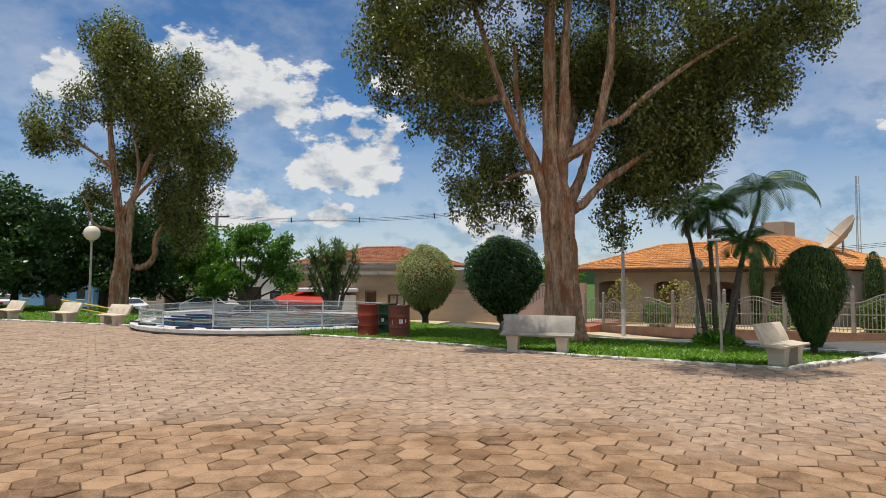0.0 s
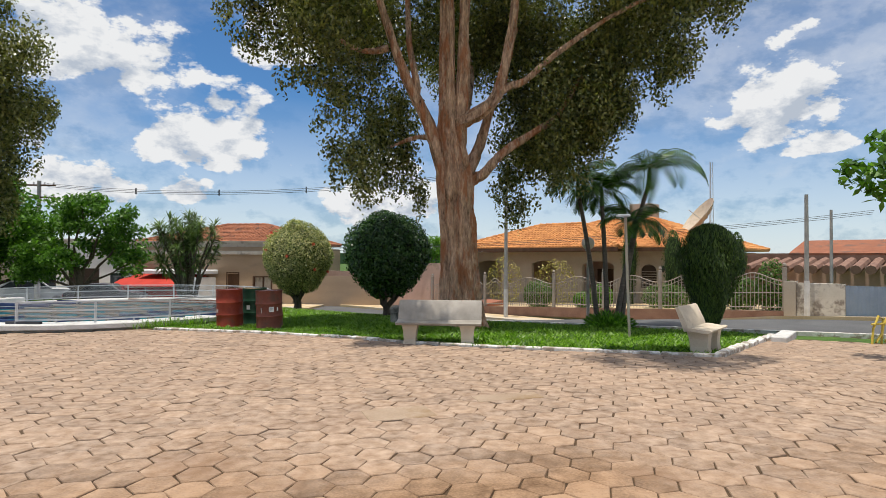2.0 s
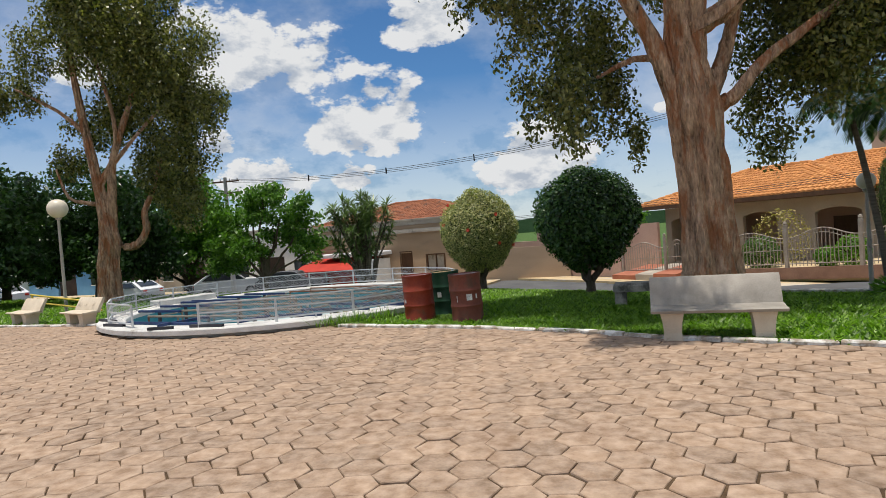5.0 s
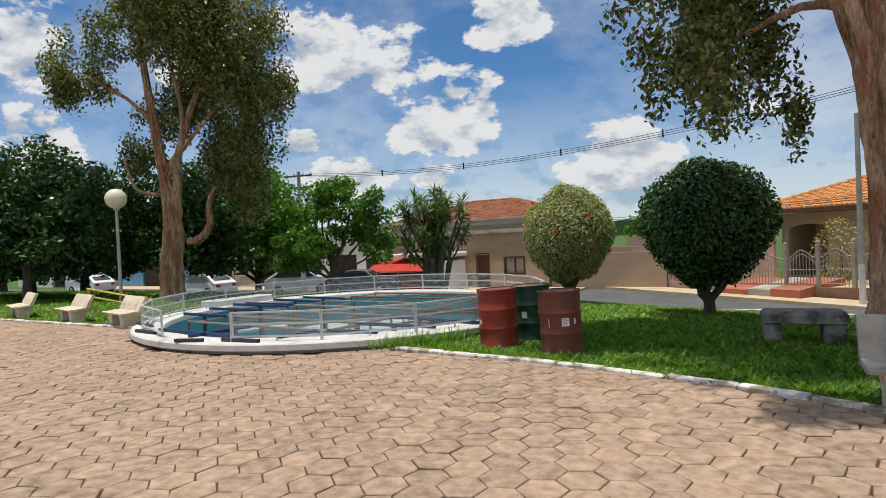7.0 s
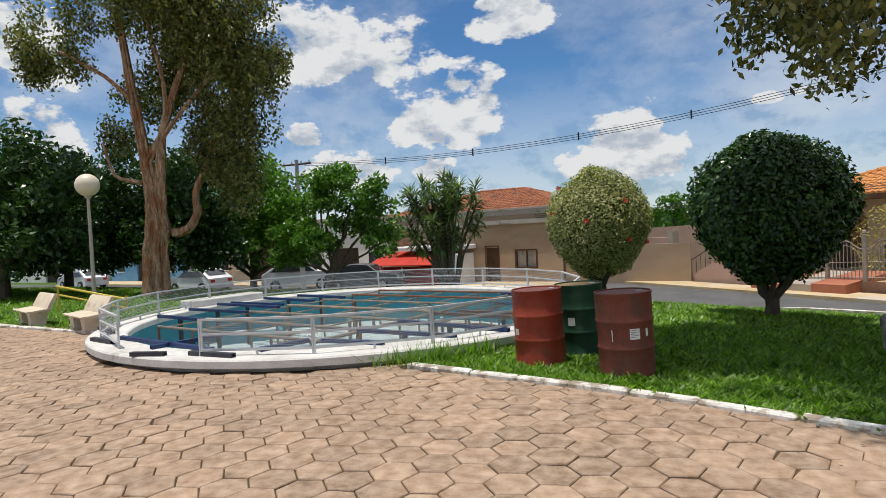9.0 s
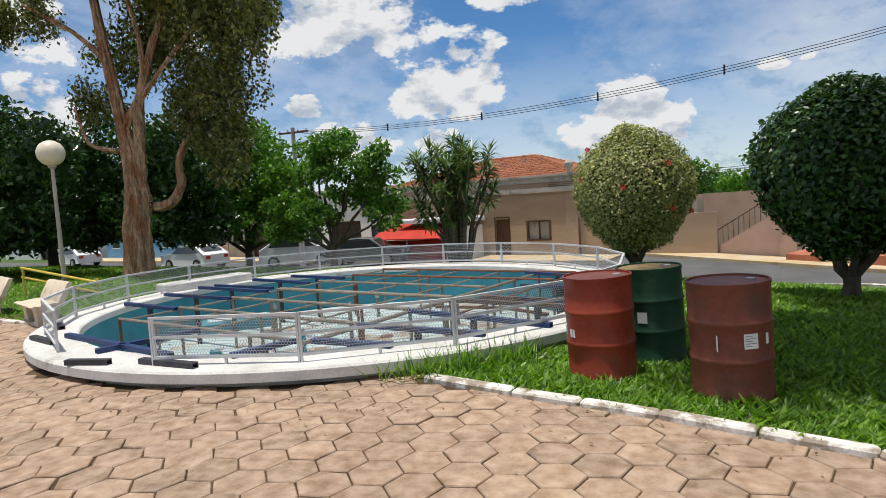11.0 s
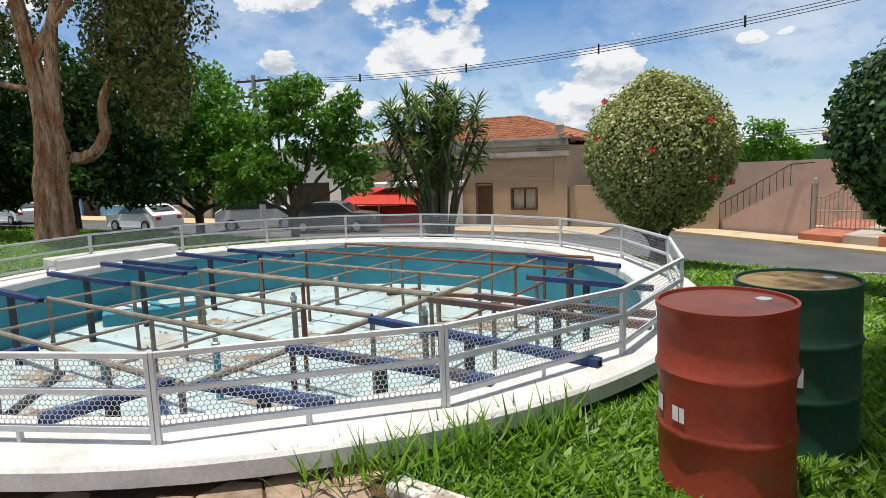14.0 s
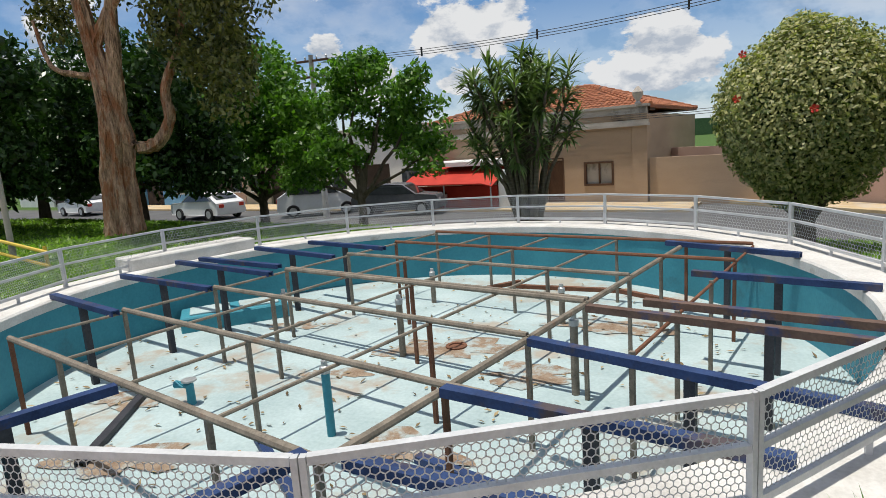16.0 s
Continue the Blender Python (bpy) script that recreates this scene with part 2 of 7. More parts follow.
DRUM_BROWN = material("drum_brown", (0.115, 0.032, 0.021), (0.20, 0.062, 0.04), 3, 30, 0.5, 0.35, stain=(0.10, 0.05, 0.035), stain_scale=2.6, stain_at=0.55)
LID_RUST = material("lid_rust", (0.16, 0.11, 0.045), (0.30, 0.21, 0.09), 8, 50, 0.7, 0.3, stain=(0.12, 0.05, 0.025), stain_scale=6, stain_at=0.52)
DRUM_GREEN = material("drum_green", (0.010, 0.042, 0.022), (0.02, 0.07, 0.036), 3, 30, 0.5, 0.2, stain=(0.10, 0.09, 0.05), stain_scale=3, stain_at=0.64)
INK = material("printed_ink", (0.12, 0.13, 0.16), (0.25, 0.26, 0.30), 20, 90, 0.8, 0.0)
PAPER = material("paper_label", (0.55, 0.55, 0.54), (0.78, 0.78, 0.76), 20, 90, 0.8, 0.1)
CONCRETE = material("concrete", (0.30, 0.28, 0.25), (0.52, 0.49, 0.45), 3, 60, 0.85, 0.5, stain=(0.22, 0.20, 0.17), stain_scale=2, stain_at=0.58)
BENCH = material("bench_concrete", (0.21, 0.19, 0.165), (0.40, 0.365, 0.32), 4, 70, 0.85, 0.45, stain=(0.26, 0.23, 0.19), stain_scale=2.5, stain_at=0.60)
LICHEN = material("lichen_stone", (0.10, 0.095, 0.08), (0.34, 0.32, 0.28), 5, 50, 0.9, 0.6, stain=(0.06, 0.06, 0.05), stain_scale=3.0, stain_at=0.5)
BENCH_CREAM = material("bench_cream", (0.48, 0.40, 0.30), (0.66, 0.57, 0.45), 4, 70, 0.85, 0.4, stain=(0.30, 0.24, 0.18), stain_scale=3, stain_at=0.6)
BARK = material("bark", (0.055, 0.022, 0.011), (0.74, 0.49, 0.33), 2.6, 11, 0.95, 1.0, depth=0.16, stretch=(2.8, 2.8, 0.8), stain=(0.36, 0.14, 0.06), stain_scale=1.5, stain_at=0.50)
BARK_DARK = material("bark_dark", (0.045, 0.035, 0.025), (0.14, 0.11, 0.085), 6, 40, 0.95, 0.8, depth=0.03, stretch=(2, 2, 0.6))
PALM_BARK = material("palm_bark", (0.07, 0.055, 0.045), (0.19, 0.16, 0.13), 4, 40, 0.95, 0.6, stretch=(1, 1, 6))
LEAF_BIG = leaf_material("paperbark_leaf", (0.028, 0.042, 0.011), (0.27, 0.26, 0.085), 0.34, 0.22)
LEAF_DARK = leaf_material("dark_leaf", (0.012, 0.038, 0.010), (0.065, 0.135, 0.035), 0.35, 0.15)
LEAF_GLOSSY = leaf_material("glossy_leaf", (0.010, 0.036, 0.010), (0.075, 0.15, 0.04), 0.26, 0.15)
LEAF_VAR = leaf_material("variegated_leaf", (0.08, 0.12, 0.03), (0.52, 0.48, 0.23), 0.45, 0.25)
LEAF_GREEN = leaf_material("green_leaf", (0.028, 0.085, 0.010), (0.15, 0.29, 0.045), 0.4, 0.3)
LEAF_BRIGHT = leaf_material("bright_leaf", (0.05, 0.13, 0.012), (0.16, 0.30, 0.04), 0.45, 0.35)
LEAF_CYPRESS = leaf_material("cypress_leaf", (0.012, 0.03, 0.006), (0.09, 0.15, 0.025), 0.6, 0.2)
LEAF_PALM = leaf_material("palm_leaf", (0.022, 0.055, 0.016), (0.10, 0.19, 0.05), 0.35, 0.2)
LEAF_DRAC = leaf_material("dracaena_leaf", (0.05, 0.085, 0.03), (0.19, 0.26, 0.10), 0.4, 0.2)
LEAF_YELLOW = leaf_material("yellow_leaf", (0.20, 0.17, 0.04), (0.46, 0.38, 0.16), 0.5, 0.3)
FLOWER = material("red_flower", (0.5, 0.03, 0.02), (0.7, 0.07, 0.04), 9, 40, 0.6, 0.1)
ASPHALT = material("asphalt", (0.07, 0.07, 0.072), (0.13, 0.13, 0.13), 0.8, 60, 0.9, 0.4)
SIDEWALK = material("sidewalk", (0.42, 0.30, 0.16), (0.60, 0.47, 0.29), 1.4, 40, 0.9, 0.3, stain=(0.50, 0.45, 0.38), stain_scale=0.5, stain_at=0.52)
WALL_TAN = material("tan_wall", (0.34, 0.245, 0.17), (0.45, 0.33, 0.23), 0.8, 30, 0.9, 0.2, stain=(0.34, 0.26, 0.19), stain_scale=0.7, stain_at=0.6, stretch=(0.6, 0.6, 1.8))
WALL_GREY = material("grey_cornice", (0.36, 0.32, 0.28), (0.50, 0.46, 0.41), 2, 40, 0.9, 0.3, stain=(0.20, 0.18, 0.16), stain_scale=1.5, stain_at=0.55)
WALL_CREAM = material("cream_wall", (0.32, 0.275, 0.225), (0.44, 0.385, 0.32), 1.0, 30, 0.9, 0.2)
WALL_PINK = material("pink_wall", (0.42, 0.27, 0.22), (0.56, 0.38, 0.31), 1.0, 30, 0.9, 0.2, stain=(0.36, 0.26, 0.2), stain_scale=1)
WALL_WHITE = material("white_wall", (0.60, 0.60, 0.59), (0.78, 0.78, 0.77), 1.0, 30, 0.85, 0.2)
WALL_BLUE = material("blue_wall", (0.10, 0.25, 0.42), (0.16, 0.36, 0.58), 1.0, 30, 0.8, 0.2)
WALL_BROWN = material("bare_brick_wall", (0.17, 0.09, 0.065), (0.30, 0.18, 0.13), 2.0, 30, 0.9, 0.4)
WALL_PEEL = material("peeling_wall", (0.45, 0.42, 0.37), (0.62, 0.58, 0.52), 2, 30, 0.9, 0.4, stain=(0.16, 0.13, 0.11), stain_scale=1.6, stain_at=0.5)
ROOF_ORANGE = material("clay_tile", (0.42, 0.17, 0.055), (0.66, 0.31, 0.11), 3, 30, 0.85, 0.3, spread=0.35)
ROOF_OLD = material("old_clay_tile", (0.26, 0.10, 0.055), (0.42, 0.17, 0.09), 2, 30, 0.9, 0.3, spread=0.5, stain=(0.14, 0.09, 0.07), stain_scale=1.5, stain_at=0.55)
WOOD_DARK = material("dark_wood", (0.06, 0.03, 0.018), (0.13, 0.07, 0.04), 3, 30, 0.7, 0.3, stretch=(1, 1, 0.3))
# near-black colour stands in for the shade inside windows and shops
INSIDE_SHADE = material("painted_inside_shade", (0.03, 0.022, 0.018), (0.07, 0.05, 0.04), 2, 30, 0.9, 0.1)
IRON_WHITE = material("ironwork_paint", (0.24, 0.20, 0.165), (0.38, 0.33, 0.285), 5, 40, 0.6, 0.1)
RAMP_RED = material("red_ramp", (0.30, 0.10, 0.06), (0.44, 0.17, 0.10), 2, 40, 0.85, 0.2)
METAL_BLUE = material("blue_sheet", (0.14, 0.19, 0.27), (0.24, 0.30, 0.39), 1.2, 30, 0.55, 0.1, stain=(0.20, 0.17, 0.15), stain_scale=1.2, stain_at=0.62)
AWNING = material("red_awning", (0.36, 0.025, 0.014), (0.52, 0.045, 0.025), 1.5, 30, 0.7, 0.1)
AWNING_WHITE = material("white_awning", (0.62, 0.62, 0.62), (0.8, 0.8, 0.8), 1.5, 30, 0.7, 0.1)
POST_GREY = material("concrete_post", (0.26, 0.25, 0.23), (0.42, 0.40, 0.37), 4, 40, 0.9, 0.3)
CABLE = material("cable", (0.02, 0.02, 0.022), (0.05, 0.05, 0.055), 8, 40, 0.6, 0.0)
GALV = material("galvanised", (0.38, 0.39, 0.40), (0.55, 0.56, 0.57), 6, 50, 0.45, 0.1, metal=0.6)
GLOBE = material("lamp_globe", (0.62, 0.55, 0.44), (0.74, 0.67, 0.55), 4, 30, 0.35, 0.05)
YELLOW = material("yellow_paint", (0.50, 0.36, 0.05), (0.70, 0.52, 0.10), 5, 40, 0.5, 0.15)
DISH = material("dish_mesh", (0.40, 0.33, 0.24), (0.58, 0.49, 0.38), 5, 60, 0.6, 0.2)
CAR_WHITE = material("car_white", (0.66, 0.67, 0.68), (0.76, 0.77, 0.78), 1, 10, 0.25, 0.0, spec=0.5)
CAR_GREY = material("car_grey", (0.09, 0.09, 0.10), (0.15, 0.15, 0.16), 1, 10, 0.25, 0.0, spec=0.5)
RUBBER = material("tyre_rubber", (0.015, 0.015, 0.016), (0.035, 0.035, 0.036), 8, 50, 0.85, 0.2)
GLASS_DARK = material("car_glass", (0.012, 0.015, 0.018), (0.03, 0.035, 0.04), 2, 10, 0.06, 0.0, spec=0.6)
HEDGE = leaf_material("hedge_leaf", (0.03, 0.07, 0.015), (0.12, 0.20, 0.04))
HILL = material("far_woods", (0.03, 0.07, 0.03), (0.07, 0.13, 0.06), 0.05, 1.2, 0.95, 0.0)
SLAB = material("cover_slab", (0.27, 0.19, 0.125), (0.42, 0.32, 0.235), 2, 60, 0.9, 0.4, stain=(0.26, 0.17, 0.09), stain_scale=1.4, stain_at=0.5)


# ---- mesh helpers ----
class Shape:
    """Collects vertices and faces for one mesh."""

    def __init__(self):
        self.v, self.f = [], []

    def add(self, verts, faces):
        k = len(self.v)
        self.v += [tuple(p) for p in verts]
        self.f += [tuple(i + k for i in q) for q in faces]
        return self

    def box(self, x0, y0, z0, x1, y1, z1, m=None):
        p = [Vector((x, y, z)) for z in (z0, z1) for y in (y0, y1) for x in (x0, x1)]
        if m is not None:
            p = [m @ q for q in p]
        return self.add(p, [(0, 2, 3, 1), (4, 5, 7, 6), (0, 1, 5, 4), (2, 6, 7, 3), (0, 4, 6, 2), (1, 3, 7, 5)])

    def block(self, x0, y0, z0, x1, y1, z1, b=0.02, m=None):
        """A box with chamfered upright and top edges."""
        b = min(b, (x1 - x0) / 3, (y1 - y0) / 3, (z1 - z0) / 3)

        def ring(i, z):
            return [Vector(q) for q in ((x0 + i + b, y0 + i, z), (x1 - i - b, y0 + i, z), (x1 - i, y0 + i + b, z), (x1 - i, y1 - i - b, z), (x1 - i - b, y1 - i, z), (x0 + i + b, y1 - i, z), (x0 + i, y1 - i - b, z), (x0 + i, y0 + i + b, z))]
        rs = [ring(0, z0), ring(0, z1 - b), ring(b * 0.8, z1)]
        if m is not None:
            rs = [[m @ q for q in r] for r in rs]
        return self.loft(rs, caps=True)

    def loft(self, rings, caps=True, closed=False):
        n = len(rings[0])
        vs = [p for r in rings for p in r]
        fs = []
        cnt = len(rings)
        for i in range(cnt if closed else cnt - 1):
            a, b = i * n, ((i + 1) % cnt) * n
            for j in range(n):
                k = (j + 1) % n
                fs.append((a + j, a + k, b + k, b + j))
        if caps and not closed:
            fs.append(tuple(reversed(range(n))))
            fs.append(tuple(range((cnt - 1) * n, cnt * n)))
        return self.add(vs, fs)

    def tube(self, pts, radii, sides=8, caps=True, rough=0.0, seed=0):
        """A tube along points, with a radius for each (or one)."""
        pts = [Vector(p) for p in pts]
        if not isinstance(radii, (list, tuple)):
            radii = [radii] * len(pts)
        rg = random.Random(seed)
        wob = [1 + rough * (rg.random() - 0.5) for _ in range(sides)]
        rings = []
        ref = Vector((1, 0, 0))
        for i, p in enumerate(pts):
            t = (pts[min(i + 1, len(pts) - 1)] - pts[max(i - 1, 0)]).normalized()
            if abs(t.dot(ref)) > 0.9:
                ref = Vector((0, 1, 0))
            a = t.cross(ref).normalized()
            b = t.cross(a)
            rings.append([p + (a * math.cos(2 * math.pi * j / sides) + b * math.sin(2 * math.pi * j / sides)) * radii[i] * wob[j] * (1 + rough * 0.5 * (rg.random() - 0.5)) for j in range(sides)])
        return self.loft(rings, caps)

    def lathe(self, prof, sides=24, centre=(0, 0, 0), m=None):
        """Turns (radius, height) pairs round the upright axis."""
        rings = []
        for r, z in prof:
            ring = [Vector((centre[0] + r * math.cos(2 * math.pi * j / sides), centre[1] + r * math.sin(2 * math.pi * j / sides), centre[2] + z)) for j in range(sides)]
            rings.append([m @ q for q in ring] if m is not None else ring)
        return self.loft(rings, True)

    def prism(self, outline, y0, y1, m=None):
        """An outline of (x, z) pushed from y0 to y1."""
        a = [Vector((x, y0, z)) for x, z in outline]
        b = [Vector((x, y1, z)) for x, z in outline]
        if m is not None:
            a, b = [m @ p for p in a], [m @ p for p in b]
        return self.loft([a, b], True)

    def mesh(self, name, mat, smooth=False):
        me = bpy.data.meshes.new(name)
        me.from_pydata(self.v, [], self.f)
        me.materials.append(mat)
        if smooth:
            me.polygons.foreach_set("use_smooth", [True] * len(me.polygons))
            me.set_sharp_from_angle(angle=radians(40))
        me.update()
        return me


def part(name, shape, mat, parent=None, label="", smooth=False, at=None):
    me = shape if isinstance(shape, bpy.types.Mesh) else shape.mesh(name, mat, smooth)
    ob = new(name, me)
    if at is not None:
        ob.matrix_world = at
    if parent is not None:
        ob.parent = parent
    if label:
        ob["label"] = label
    return ob


def thing(name, label, category, at=None, group="", kind=""):
    e = new(name)
    e.empty_display_size = 0.2
    if at is not None:
        e.matrix_world = at
    return tagged(e, label, category, group, kind)


def single(name, shape, mat, label, category, at=None, kind="", group="", smooth=False):
    return tagged(part(name, shape, mat, None, "", smooth, at), label, category, group, kind)


def cards(name, centres, normals, lengths, widths, mat, ups=None, bend=0.0):
    """Many small pointed leaves as one mesh (numpy)."""
    c, n = np.asarray(centres, float), np.asarray(normals, float)
    k = len(c)
    n /= np.linalg.norm(n, axis=1)[:, None] + 1e-9
    r = np.random.normal(size=(k, 3)) if ups is None else np.asarray(ups, float)
    u = r - n * (r * n).sum(1)[:, None]
    u /= np.linalg.norm(u, axis=1)[:, None] + 1e-9
    w = np.cross(n, u)
    L, W = np.asarray(lengths, float).reshape(-1, 1) * np.ones((k, 1)), np.asarray(widths, float).reshape(-1, 1) * np.ones((k, 1))
    v = np.empty((k, 4, 3))
    v[:, 0] = c - u * L * 0.5
    v[:, 1] = c + w * W * 0.5 + n * W * 0.12
    v[:, 2] = c + u * L * 0.5 - n * L * bend
    v[:, 3] = c - w * W * 0.5 + n * W * 0.12
    me = bpy.data.meshes.new(name)
    me.vertices.add(k * 4)
    me.vertices.foreach_set("co", v.reshape(-1))
    me.loops.add(k * 4)
    me.polygons.add(k)
    me.loops.foreach_set("vertex_index", np.arange(k * 4))
    me.polygons.foreach_set("loop_start", np.arange(k) * 4)
    me.materials.append(mat)
    me.update(calc_edges=True)
    return me


# ---- the lie of the land: street frame (s along the street, n across it) ----
SD, SN = Vector((0.682, -0.731, 0)), Vector((0.731, 0.682, 0))
STREET = pose(0, 0, 0, 0, 0, -47)


def street_z(s):
    return -0.45 + 0.042 * (max(s, -28) + 6.9)


def ramp_step(a):
    return min(1, max(0, a)) ** 1.15


def ground_z(x, y):
    s, n = x * SD.x + y * SD.y, x * SN.x + y * SN.y
    side = x * TV.x + y * TV.y
    return min(ramp_step((n - 12.5) / 7.8) * street_z(s), ramp_step((side - 22.6) / 6.4) * -1.35)


# side street frame (u along it, v across it), seen beyond the pool
TU, TV = Vector((0.970, -0.242, 0)), Vector((0.242, 0.970, 0))
SIDE = pose(0, 0, 0, 0, 0, -14)


POOL = Vector((-6.87, 20.44, 0))
R_OUT, R_FENCE, R_IN, RIM, FLOOR = 4.56, 4.34, 3.98, 0.17, -0.66
# front edge of the lawn, from the pool to the corner bench
KERB_LINE = [(-4.25, 16.50), (-3.4, 16.2), (-2.3, 15.85), (-1.15, 15.40), (0.2, 14.72), (1.3, 14.0), (2.45, 13.5), (3.6, 13.05), (4.6, 12.7), (5.5, 12.4), (6.35, 12.1)]
KERB_BACK = [(6.35, 12.1), (7.2, 13.0), (8.0, 13.9), (9.2, 15.2), (10.2, 16.3)]
LEFT_LINE = [(-11.0, 18.5), (-13.0, 18.9), (-16.0, 19.6), (-21.0, 20.9), (-27.0, 22.5)]


def on_line(line, x):
    for (x0, y0), (x1, y1) in zip(line, line[1:]):
        if x0 <= x <= x1 or x1 <= x <= x0:
            return y0 + (y1 - y0) * (x - x0) / (x1 - x0)
    return None


def paved(x, y):
    """Is this spot of the square paved?"""
    if math.hypot(x - POOL.x, y - POOL.y) < R_OUT - 0.05:
        return False
    if x * SN.x + y * SN.y > 18.4:
        return False
    if x < -11.0:
        e = on_line(sorted(LEFT_LINE), max(x, -27))
        return y < e
    if x < -4.25:
        return y < POOL.y - 1.9 and (x > -11.0)
    if x < 6.35:
        return y < on_line(KERB_LINE, x)
    e = on_line(KERB_BACK, min(x, 10.2))
    return y < e if x < 10.2 else True


# ---- ground, roads, paving base ----
def build_ground():
    radii = [4.3, 4.7] + [4.7 * 1.055 ** k for k in range(1, 93)]
    sides = 120
    sh = Shape()
    rings = []
    for r in radii:
        ring = []
        for j in range(sides):
            a = 2 * math.pi * j / sides
            x, y = POOL.x + r * math.cos(a), POOL.y + r * math.sin(a)
            ring.append((x, y, ground_z(x, y) - 0.02))
        rings.append(ring)
    sh.loft(rings, caps=False)
    return single("ground", sh, LAWN, "grassy ground of the square and beyond", "ground", kind="structure", smooth=True)


build_ground()


def strip(frame_m, s0, s1, n0, n1, lift, step=2.0, thick=0.0):
    """A band laid on the land along a street."""
    sh = Shape()
    cnt = int((s1 - s0) / step) + 1
    rings = []
    for i in range(cnt):
        s = s0 + (s1 - s0) * i / (cnt - 1)
        ring = []
        for n in (n0, n1):
            p = frame_m @ Vector((s, n, 0))
            ring.append((p.x, p.y, ground_z(p.x, p.y) + lift))
        if thick:
            a, b = ring
            ring = [a, b, (b[0], b[1], b[2] - thick), (a[0], a[1], a[2] - thick)]
        else:
            mid = [tuple(ring[0][k] * (1 - f) + ring[1][k] * f for k in range(3)) for f in (0, 0.25, 0.5, 0.75, 1)]
            ring = []
            for q in mid:
                ring.append((q[0], q[1], ground_z(q[0], q[1]) + lift))
        rings.append(ring)
    if thick:
        sh.loft(rings, caps=True)
    else:
        n = 5
        vs = [p for r in rings for p in r]
        fs = [(i * n + j, i * n + j + 1, (i + 1) * n + j + 1, (i + 1) * n + j) for i in range(cnt - 1) for j in range(n - 1)]
        sh.add(vs, fs)
    return sh


single("road", strip(STREET, -58, 60, 20.6, 25.7, 0.02, 1.5), ASPHALT, "grey asphalt street beside the square", "road", kind="structure")
single("road", strip(SIDE, -120, -6, 28.6, 35.4, 0.035, 1.5), ASPHALT, "grey asphalt side street", "road", kind="structure")
single("pavement", strip(STREET, -30.5, 60, 25.75, 27.35, 0.13, 1.5, 0.4), SIDEWALK, "ochre concrete pavement in front of the houses", "pavement", kind="structure")
single("pavement", strip(SIDE, -60, -12.5, 35.4, 38.0, 0.13, 1.5, 0.4), SIDEWALK, "ochre pavement before the shop fronts", "pavement", kind="structure")
single("kerb", strip(STREET, -24, 60, 20.35, 20.55, 0.10, 1.5, 0.4), KERB, "whitewashed street kerb of the square", "kerb", kind="structure")


def build_paving_base():
    sh = Shape()
    st = 0.5
    for i in range(-60, 40):
        for j in range(-12, 46):
            x, y = i * st, j * st
            if paved(x + st / 2, y + st / 2) or any(paved(x + a, y + b) for a in (0, st) for b in (0, st)):
                q = [(x, y), (x + st, y), (x + st, y + st), (x, y + st)]
                sh.add([(a, b, ground_z(a, b) - 0.0115) for a, b in q], [(0, 1, 2, 3)])
    return single("paving_bed", sh, JOINT, "brown earth bed under the hexagonal pavers", "paving", kind="structure")


build_paving_base()


# ---- pool ----
def ring_shape(r0, r1, z0, z1, sides=96, bevel=0.02):
    """A ring with a rectangular, slightly rounded section."""
    sec = [(r1, z0), (r1, z1 - bevel), (r1 - bevel, z1), (r0 + bevel, z1), (r0, z1 - bevel), (r0, z0)]
    rings = []
    for j in range(sides):
        a = 2 * math.pi * j / sides
        rings.append([(POOL.x + r * math.cos(a), POOL.y + r * math.sin(a), z) for r, z in sec])
    return Shape().loft(rings, caps=False, closed=True)


def disc(r, z, sides=96):
    ps = [(POOL.x + r * math.cos(2 * math.pi * j / sides), POOL.y + r * math.sin(2 * math.pi * j / sides), z) for j in range(sides)]
    return Shape().add(ps, [tuple(range(sides))])


def build_pool():
    p = thing("pool", "empty round fountain pool with whitewashed rim and turquoise walls", "pool")
    part("rim", ring_shape(R_IN - 0.02, R_OUT, 0.06, RIM), WHITEWASH, p, "whitewashed concrete rim", True)
    part("footing", ring_shape(R_IN + 0.1, R_OUT - 0.14, -0.3, 0.06), CONCRETE, p, "shaded concrete footing")
    part("pool_wall", ring_shape(R_IN, R_IN + 0.15, FLOOR - 0.1, 0.10), POOL_BLUE, p, "turquoise painted wall", True)
    part("pool_floor", disc(R_IN + 0.1, FLOOR), POOL_FLOOR, p, "pale blue stained floor")
    return p


build_pool()

# ---- fence round the pool ----
FENCE_TOP, FENCE_LOW = 0.645, 0.245


def on_fence(a):
    return Vector((POOL.x + R_FENCE * math.cos(a), POOL.y + R_FENCE * math.sin(a), 0))


STEP = radians(19.8)
A0 = math.atan2(16.39 - POOL.y, -5.445 - POOL.x)
FENCE_ANGLES = [A0 + STEP * k for k in range(-1, 17)]


def bar(sh, a, b, w, h):
    """A square bar from a to b."""
    a, b = Vector(a), Vector(b)
    t = (b - a).normalized()
    side = t.cross(Vector((0, 0, 1)))
    if side.length < 0.1:
        side = Vector((1, 0, 0))
    side = side.normalized() * w / 2
    up = side.cross(t).normalized() * h / 2
    ra = [a + side + up, a - side + up, a - side - up, a + side - up]
    rb = [q + (b - a) for q in ra]
    return sh.loft([rb, ra], True)


